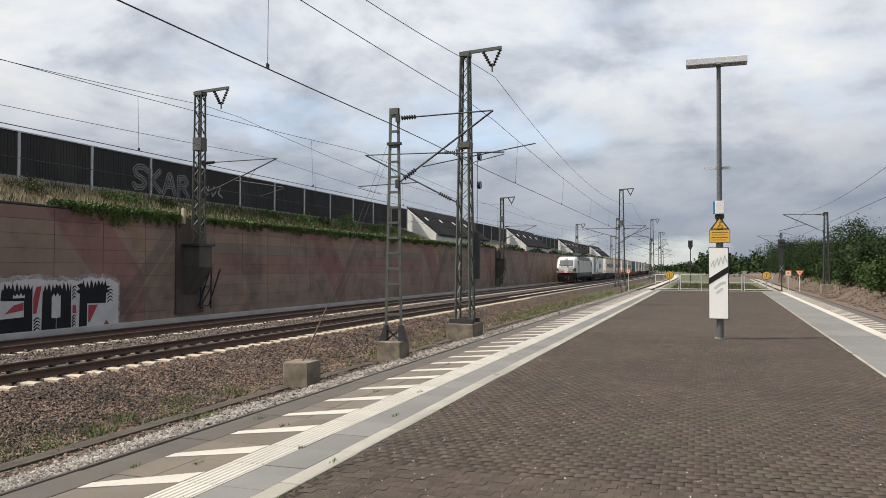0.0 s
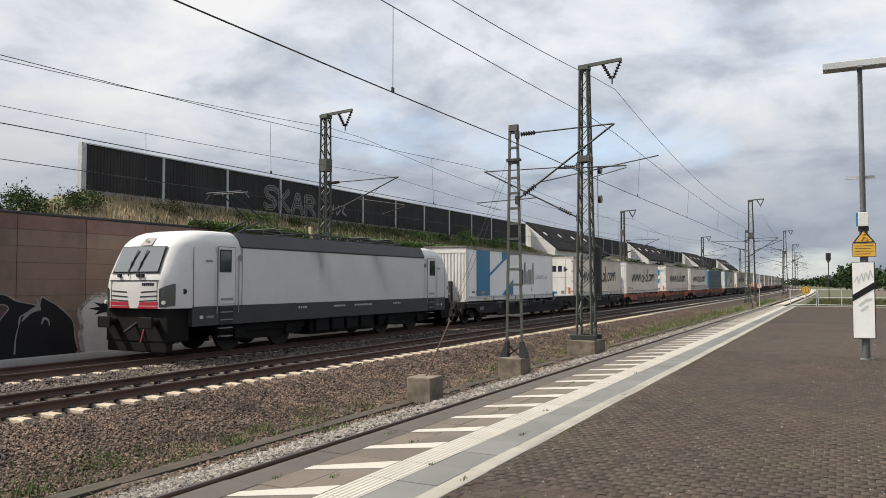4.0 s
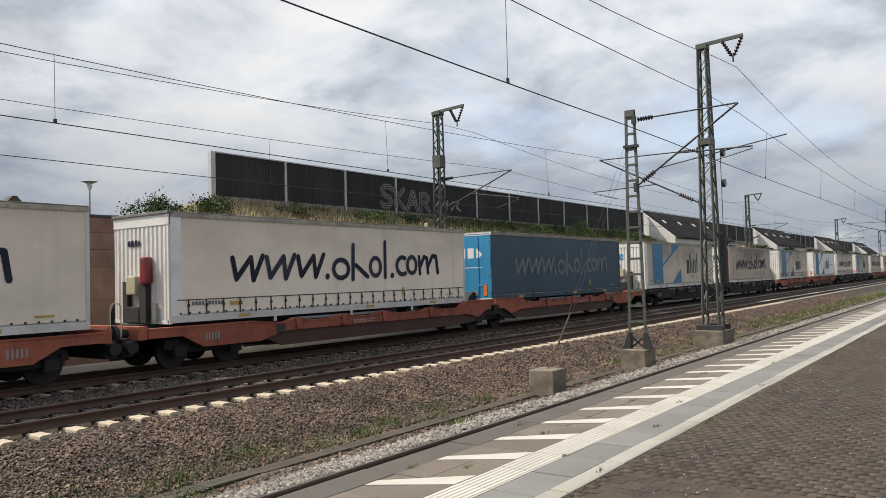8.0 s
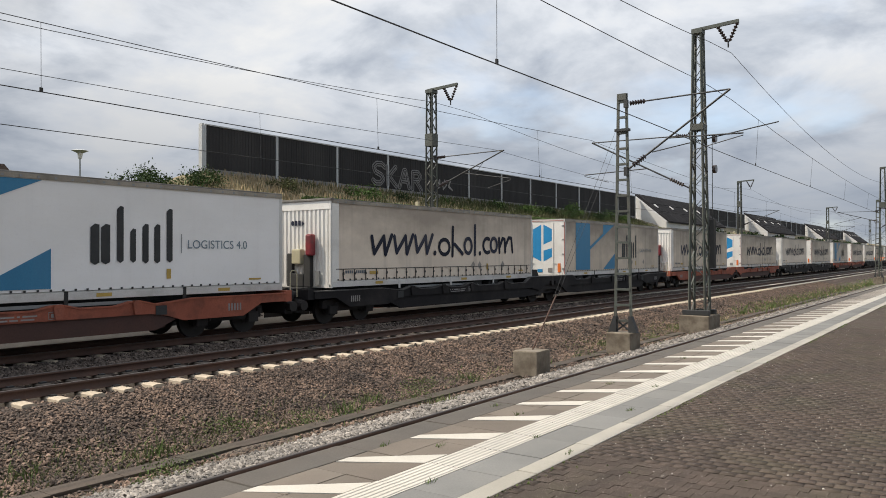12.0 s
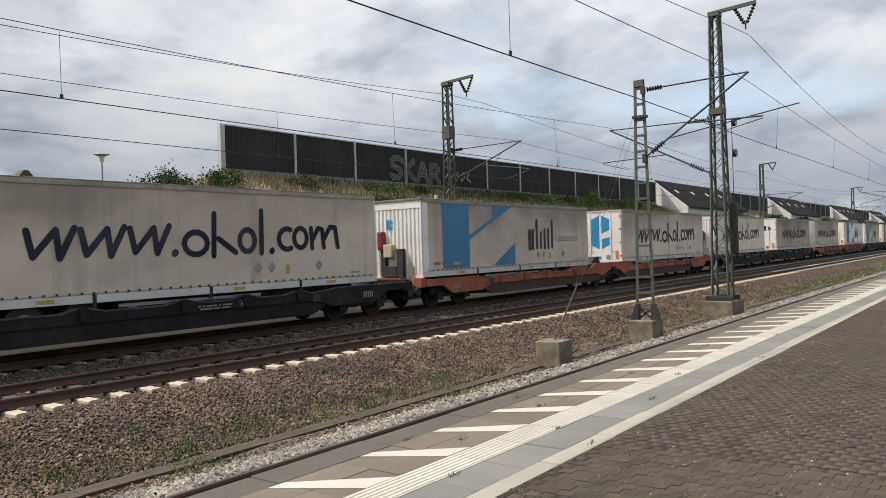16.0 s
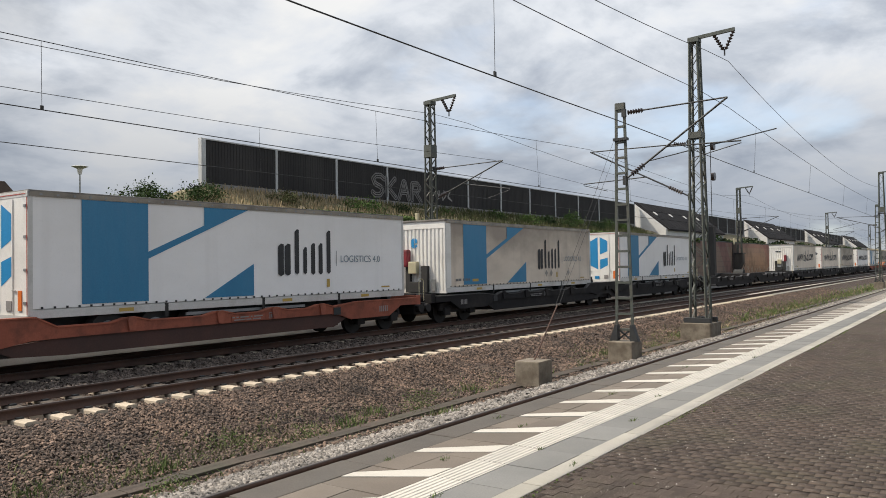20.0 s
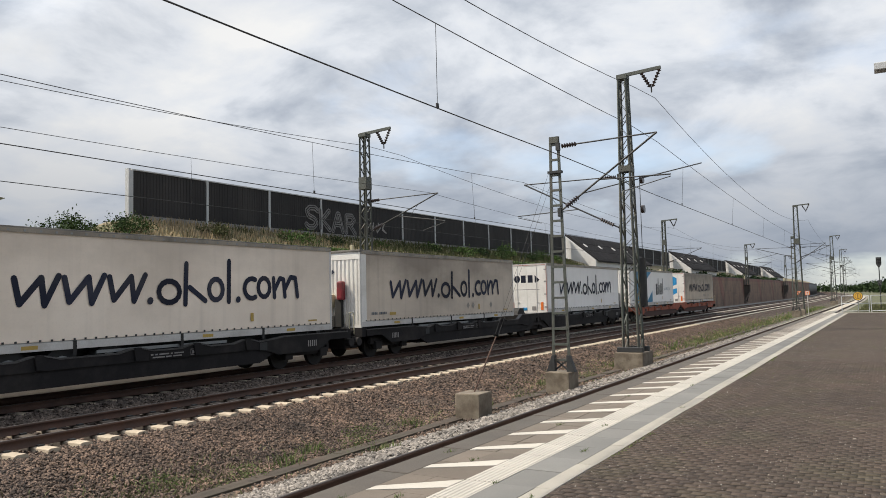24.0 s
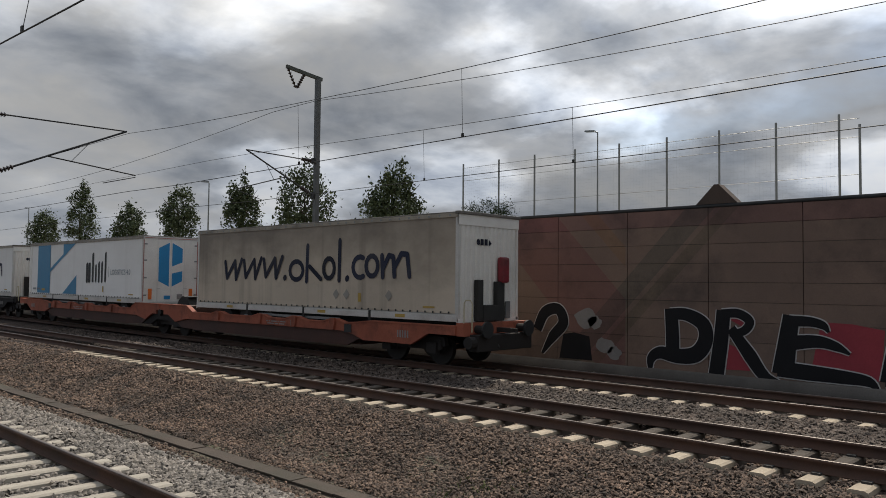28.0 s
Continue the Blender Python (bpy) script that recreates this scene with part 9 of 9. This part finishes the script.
def build_woods():
    """The woods beyond the right-hand track: single trees in front, a mass of crowns behind, and the far tree line."""
    rng = np.random.default_rng(51)
    spots = [(15.5, 62, 4.2, 4.5), (19, 66, 4.8, 5.0), (14.8, 76, 4.2, 4.5), (18.5, 82, 5.2, 5.0), (15.2, 90, 4.8, 5.0), (17.5, 108, 8.2, 6.0), (20.2, 112, 7.8, 6.5), (23.5, 110, 6.4, 6.0), (15.2, 114, 5.3, 5.0),
             (15.6, 128, 5.6, 5.5), (19, 132, 6.2, 6.0), (16.5, 150, 7.2, 6.5), (20, 156, 7.0, 6.0), (17, 172, 7.4, 6.0), (17.5, 190, 7.6, 6.5), (24, 72, 5.2, 6.0), (26, 88, 6.0, 6.0), (18, 214, 8.2, 7.0)]
    for i, (x, y, tp, w) in enumerate(spots):
        tree(x, y, 0.0, tp, w, 100 + i, "full dark-green deciduous tree at the edge of the woods", "leaf_dark", "trees of the woods", size=0.22, clumps=100, per=56)
    for i, (x, y, tp, w) in enumerate(((11.6, 59, 2.3, 2.6), (13.0, 61, 2.5, 3.0), (12.6, 66, 2.4, 3), (15.2, 58, 2.6, 3.2), (17.6, 56, 3.0, 3.6), (13.2, 80, 2.8, 3.2), (13.6, 98, 3.0, 3.4), (13.0, 114, 3.0, 3.4))):
        bush(x, y, 0.0, tp, w, 130 + i, "green shrub in front of the woods", ("leaf_wood", "leaf_dark")[i % 2], "shrubs before the woods", n=44, per=60, size=0.17)
    pts = []
    for k in range(230):
        y = 58 + rng.uniform(0, 1) ** 1.3 * 260
        x = 10.5 + 0.03 * y + 1.5 + rng.uniform(0, 1) * (14 + 0.12 * y)
        top = rng.uniform(0.72, 1.0) * (2.6 + 0.03 * y)
        pts.append(clump_points(rng, (x, y, top * 0.46), (2.8, 2.8, top * 0.5), 22, 24, 0.55))
    p = np.concatenate(pts)
    tagged(leaves("woods", p, rng.uniform(0.22, 0.5, len(p)), "leaf_dark", rng), "dense dark-green mass of trees behind the woods' edge", "woods", kind="stuff")
    pts = []
    for k in range(330):
        y = rng.uniform(260, 620)
        x = rng.uniform(-95, 42) + bend(y) * 0.5
        if -30 < x - bend(y) < 3 and y < 560:
            continue
        top = rng.uniform(3.0, 4.6) if x < 1 else rng.uniform(5.0, 9.0)
        pts.append(clump_points(rng, (x, y, top * 0.42), (5, 4, top * 0.5), 12, 12, 1.2))
    p = np.concatenate(pts)
    tagged(leaves("far_woods", p, rng.uniform(0.8, 1.9, len(p)), "leaf_dark", rng), "distant line of dark trees on the horizon", "woods", kind="stuff")
    # weeds along the top of the low bank
    n = 5000
    y = 30 + rng.uniform(0, 1, n) ** 1.3 * 90
    dx = rng.normal(7.4, 0.9, n)
    patch = np.sin(y * 0.7) + np.sin(y * 0.23 + dx) + rng.normal(0, 0.6, n) > 0.0
    y, dx = y[patch], dx[patch]
    blades("bank_weeds", right_edge(y) + dx, y, np.interp(dx, [4.2, 5.5, 7.0, 13], [-0.95, -0.30, 0.12, 0.20]) - 0.03, rng.uniform(0.15, 0.55, len(y)), rng.uniform(0.03, 0.09, len(y)), "weed", rng, "rank weeds along the top of the rubble bank", lean=0.7)
    # grass beyond the platform's end
    n = 9000
    y = rng.uniform(58, 130, n)
    x = rng.uniform(-3.6, 7.0, n)
    keep = (np.abs(x - (6.28 + 0.03 * y)) > 1.7)
    x, y = x[keep], y[keep]
    blades("meadow_grass", x, y, np.full(len(x), -1.10), rng.uniform(0.15, 0.5, len(x)), rng.uniform(0.04, 0.10, len(x)), "bank_grass", rng, "rough green grass beyond the platform's end")


build_woods()

# ---------- things on and beyond the platform ----------


def build_lamp_post():
    t = thing("platform_lamp", "grey lamp post with flat head, yellow signs and striped board", "lamp post", pose(0.46, 18.16, 0))
    part("pole", T((0, 0, 0), (0, 0, 3.05), 0.078, 18), "pole_grey", t, smooth=False)
    part("upper_pole", T((0, 0, 3.0), (0, 0, 6.10), 0.058, 16, 0.045), "pole_grey", t)
    part("base_collar", T((0, 0, 0), (0, 0, 0.03), 0.12, 18), "steel_grey", t)
    head = part("lamp_head", prism(bmesh.new(), [(-0.17, 6.08), (0.17, 6.08), (0.18, 6.09), (0.175, 6.215), (0.15, 6.235), (-0.15, 6.235), (-0.175, 6.215), (-0.18, 6.09)], "x", -0.69, 0.59), "barrier_post", t, "long flat grey lamp head")
    part("diffuser", B(-0.64, 0.54, -0.12, 0.12, 6.068, 6.08), "steel_grey", head, "grey diffuser")
    part("head_seam", B(-0.05, 0.05, -0.185, 0.185, 6.06, 6.10), "steel_grey", head)
    part("cross_bar", B(-0.32, 0.26, 0.06, 0.10, 3.76, 3.82), "barrier_post", t)
    part("control_box", B(-0.095, 0.095, -0.19, -0.05, 2.75, 3.04, bev=0.012), "white_paint", t, "white control box")
    part("box_edge", B(-0.135, -0.095, -0.16, -0.05, 2.76, 3.03), "logo_blue", t)
    part("clamp", T((0, 0, 2.66), (0, 0, 2.75), 0.10, 16), "steel_dark", t)
    tri = part("warning_triangle", prism(bmesh.new(), [(-0.21, 2.41), (0.21, 2.41), (0.0, 2.70)], "y", -0.105, -0.095), "steel_dark", t, "black-edged yellow warning triangle")
    part("triangle_face", prism(bmesh.new(), [(-0.155, 2.437), (0.155, 2.437), (0.0, 2.652)], "y", -0.110, -0.105), "yellow", tri)
    bm = bmesh.new()
    for a, b in (((-0.05, 2.46), (0.0, 2.53)), ((0.0, 2.53), (0.06, 2.50)), ((-0.02, 2.56), (0.03, 2.60)), ((0.03, 2.46), (0.07, 2.48))):
        bar(bm, (a[0], -0.112, a[1]), (b[0], -0.112, b[1]), 0.018, 0.003)
    part("pictogram", bm, "paint_red", tri)
    sg = part("warning_plate", B(-0.215, 0.215, -0.105, -0.095, 2.12, 2.405, bev=0.004), "steel_dark", t, "yellow plate with unreadable lines")
    part("plate_face", B(-0.205, 0.205, -0.110, -0.105, 2.13, 2.395), "yellow", sg)
    for i in range(4):
        part("text_bar", B(-0.17, 0.17 - 0.05 * (i % 2), -0.113, -0.110, 2.345 - i * 0.055, 2.354 - i * 0.055), "rail", sg)
    bd = part("striped_board", B(-0.235, 0.185, -0.125, -0.085, 0.44, 2.02, bev=0.006), "steel_dark", t, "white board with a black slanting stripe")
    part("board_face", B(-0.225, 0.165, -0.131, -0.125, 0.455, 2.005), "board_white", bd)
    part("black_stripe", prism(bmesh.new(), [(-0.225, 1.20), (0.165, 1.46), (0.165, 1.60), (-0.225, 1.34)], "y", -0.135, -0.131), "paint_black", bd)
    bm = bmesh.new()
    stroke(bm, [(-0.19, 1.60), (-0.13, 1.72), (-0.12, 1.58), (-0.05, 1.78), (-0.03, 1.62), (0.02, 1.80), (0.06, 1.66), (0.10, 1.84), (0.14, 1.70)], 0.022, lambda u, v: (u, -0.1325, v))
    part("scrawl", bm, "scrawl_pale", bd, "faint grey spray scrawl")
    bm = bmesh.new()
    stroke(bm, [(-0.10, 1.12), (0.02, 1.22), (0.10, 1.24)], 0.06, lambda u, v: (u, -0.1325, v))
    stroke(bm, [(-0.06, 1.02), (0.04, 1.10)], 0.05, lambda u, v: (u, -0.1325, v))
    part("scrawl", bm, "scrawl_pale", bd, "faint grey-green spray scrawl")


build_lamp_post()


def build_end_fence():
    t = thing("end_fence", "pale tubular fence with a gate across the platform's end", "fence")
    a, b = Vector((-3.0, 56.2, 0)), Vector((4.6, 56.2, 0))
    ps = [0, 0.205, 0.22, 0.40, 0.58, 0.745, 0.765, 1.0]
    for u in ps:
        p = a.lerp(b, u)
        part("post", T(p, p + Vector((0, 0, 1.12)), 0.028, 8), "barrier_post", t)
    for z in (0.12, 0.60, 1.10):
        for u, v in ((0, 0.205), (0.22, 0.745), (0.765, 1.0)):
            part("rail", T(a.lerp(b, u) + Vector((0, 0, z)), a.lerp(b, v) + Vector((0, 0, z)), 0.024, 8), "barrier_post", t)
    part("end_kerb", B(-3.2, 6.1, 55.9, 56.45, -0.05, 0.03), "kerb_white", t)


def disc_sign(x, y, z, m="yellow", r=0.25):
    t = thing("disc_sign", "round orange sign with a dark bar on a thin post", "sign", pose(x, y, 0), group="orange disc signs")
    part("post", T((0, 0, 0), (0, 0, z), 0.025, 8), "steel_grey", t)
    d = part("disc", T((0, -0.03, z), (0, -0.055, z), r, 24), "orange_refl" if m == "orange_refl" else m, t)
    part("rim", T((0, -0.02, z), (0, -0.03, z), r + 0.035, 24), "steel_dark", d)
    part("inner_ring", T((0, -0.054, z), (0, -0.058, z), r * 0.72, 20), "steel_dark", d)
    part("inner_disc", T((0, -0.057, z), (0, -0.061, z), r * 0.60, 20), m, d)
    part("bar_mark", B(-0.025, 0.025, -0.066, -0.060, z - 0.11, z + 0.11), "steel_dark", d)


build_end_fence()
disc_sign(-2.05, 56.0, 1.08)
disc_sign(4.2, 56.0, 1.08)


def signal(x, y, ztop, zboard, z0=-1.05):
    t = thing("light_signal", "dark railway light signal with a black-white cross board", "signal", pose(x, y, 0), group="signals")
    part("post", T((0, 0, z0), (0, 0, ztop - 0.5), 0.06, 10), "steel_dark", t)
    h = part("signal_head", prism(bmesh.new(), [(-0.30, ztop), (0.30, ztop), (0.30, ztop - 0.85), (0.08, ztop - 1.25), (-0.08, ztop - 1.25), (-0.30, ztop - 0.85)], "y", -0.10, 0.10), "steel_dark", t)
    for dx, dz in ((-0.12, -0.2), (0.12, -0.2), (-0.12, -0.55), (0.12, -0.55)):
        part("lens_hood", T((dx, -0.10, ztop + dz), (dx, -0.24, ztop + dz + 0.02), 0.085, 10), "rubber", h)
    b = part("cross_board", B(-0.24, 0.24, -0.10, -0.07, zboard - 0.32, zboard + 0.32), "steel_dark", t, "black board with a white cross")
    for s in (-1, 1):
        part("cross_bar", bar(bmesh.new(), (-0.18 * s, -0.105, zboard - 0.26), (0.18 * s, -0.105, zboard + 0.26), 0.09, 0.008), "white_paint", b)
    part("foot", B(-0.25, 0.25, -0.25, 0.25, z0 - 0.1, z0 + 0.25, bev=0.02), "concrete_brown", t)


signal(-1.38, 110, 5.35, 2.18)
signal(6.85, 75, 4.15, 1.59, -0.95)


def small_sign(x, y, z, kind, z0=-0.9):
    t = thing("trackside_sign", "white " + ("square" if kind == "s" else "triangular") + " trackside sign with a red border", "sign", pose(x, y, 0), group="trackside signs")
    part("post", T((0, 0, z0), (0, 0, z + 0.15), 0.03, 8), "frame_white", t)
    big_, small_ = ([(-0.25, z - 0.25), (0.25, z - 0.25), (0.25, z + 0.25), (-0.25, z + 0.25)], 0.76) if kind == "s" else ([(-0.34, z + 0.24), (0.34, z + 0.24), (0, z - 0.30)], 0.64)
    c = (0, sum(p[1] for p in big_) / len(big_))
    p = part("sign_plate", prism(bmesh.new(), big_, "y", -0.06, -0.04), "orange_refl", t)
    part("sign_face", prism(bmesh.new(), [(c[0] + (u - c[0]) * small_, c[1] + (v - c[1]) * small_) for u, v in big_], "y", -0.066, -0.06), "white_paint", p)
    part("sign_mark", B(-0.09, 0.09, -0.070, -0.066, c[1] - 0.07, c[1] + 0.10), "orange_refl", p)


small_sign(7.39, 75, 1.13, "s")
small_sign(8.32, 75, 1.14, "t")
small_sign(-9.75, 100, 1.15, "t", -1.3)
small_sign(-8.75, 100, 1.15, "s", -1.3)

# mast on the far side of the right-hand track
foundation(10.2, 73, 0.9, -0.6, 0.2, label="rough concrete foot of the mast beside the woods")
m = lattice_mast(10.2, 73, 0.2, 6.35, 0.46, 0.22, "dark lattice mast beside the woods", material="steel_dark", panels=16, splice=0.05)
cantilever(m, -0.2, -1, 3.2, 6.27, 4.76, 4.4, 1.2)
foundation(11.6, 128, 1.1, -0.6, 0.25)
m = lattice_mast(11.6, 128, 0.2, 6.9, 0.46, 0.22, "dark lattice mast beside the woods", material="steel_dark", panels=16, splice=0.05)
cantilever(m, -0.2, -1, 3.2, 6.6, 5.0, 4.6, 1.2)
wire_line("contact_wire", "contact wire above the track beside the woods", lambda y: (6.28 + 0.03 * y, 4.55), 30, 240, 0.013)
wire_line("catenary_wire", "catenary wire above the track beside the woods", lambda y: (6.28 + 0.03 * y, sag(y, (18, 73, 128, 183, 240), 6.4, 5.7)), 30, 240, 0.012)

# ---------- behind the wall ----------


def build_court_fence():
    t = thing("court_fence", "tall ball-court fence of thin posts and wire netting", "fence", group="fences")
    ys = [-9.34, -10.1, -12.6, -15.1, -17.65, -20.2, -22.8, -25.4, -27.9, -30.6]
    x = -36.0
    for i, y in enumerate(ys):
        part("post", T((x, y, 3.5), (x, y, 8.1 if i == 0 else 8.6), 0.05, 8), "steel_grey", t)
    for z in (4.6, 6.1, 7.6, 8.35):
        part("tension_wire", T((x, ys[0], z), (x, ys[-1], z), 0.012, 5), "steel_grey", t)
    # the net: thin crossing cords
    v, f = [], []

    def cord(p, q, r):
        o = len(v)
        p, q = np.array(p), np.array(q)
        d = np.array((0, q[2] - p[2], -(q[1] - p[1]))); d = d / np.linalg.norm(d) * r
        v.extend([p - d, p + d, q + d, q - d])
        f.append((o, o + 1, o + 2, o + 3))
    y0, y1, z0, z1 = ys[-1], ys[1], 4.4, 8.4
    k = 0.16
    for i in range(int((y1 - y0) / k)):
        cord((x, y0 + i * k, z0), (x, y0 + i * k, z1), 0.0012)
    for i in range(int((z1 - z0) / k)):
        cord((x, y0, z0 + i * k), (x, y1, z0 + i * k), 0.0012)
    raw_mesh("net", np.array(v), f, "steel_grey", t, kind="stuff")


def street_lamp(x, y, top, kind, z0=3.5, turn=90):
    t = thing("street_lamp", ("slim street lamp with a flat disc head" if kind == "disc" else "street lamp with a short arm and flat head"), "street lamp", pose(x, y, 0, 0, 0, turn), group="street lamps")
    part("pole", T((0, 0, z0), (0, 0, top - 0.1), 0.07, 10, 0.045), "steel_grey", t)
    if kind == "disc":
        h = part("lamp_head", T((0, 0, top - 0.14), (0, 0, top), 0.20, 18, 0.50), "steel_grey", t)
        part("lamp_cap", T((0, 0, top), (0, 0, top + 0.05), 0.52, 18, 0.40), "barrier_post", h)
        part("lamp_glass", T((0, 0, top - 0.50), (0, 0, top - 0.14), 0.12, 12, 0.17), "frame_white", h)
    else:
        part("arm", T((0, 0, top - 0.12), (0.35, 0, top), 0.04, 8), "steel_grey", t)
        part("lamp_head", prism(bmesh.new(), [(0.25, top - 0.06), (1.0, top + 0.02), (0.95, top + 0.12), (0.25, top + 0.06)], "y", -0.14, 0.14), "steel_grey", t)


build_court_fence()
street_lamp(-48, 27.1, 8.5, "disc")
street_lamp(-57.8, 3.0, 11.7, "disc")
street_lamp(-48, -29, 12.2, "arm", turn=-90)
street_lamp(-34, -56.2, 9.5, "arm", turn=-90)
street_lamp(-34, -97, 9.8, "arm", turn=-90)

build_paving(platform)


LURCH = {0: 6.3, 1: 5.0, 2: 2.8, 3: 1.0, 4: 0.1, 12: -0.28, 16: 0.1, 19: 0.3, 26: 0.15, 27: 0.36}          # small unevenness of the run, metres


def motions():
    """The train runs by from the north."""
    for ob, s in train:
        rows = []
        for k in range(29):
            t = float(k)
            y = line_y(t) + s + LURCH.get(k, 0.0)
            rows.append((t, pose(TRACKS["c"][0] + bend(y), y, TRACKS["c"][1], 0, 0, math.degrees(max(0.0, y - 150.0) / 4000.0))))
        walk(ob, rows)


motions()
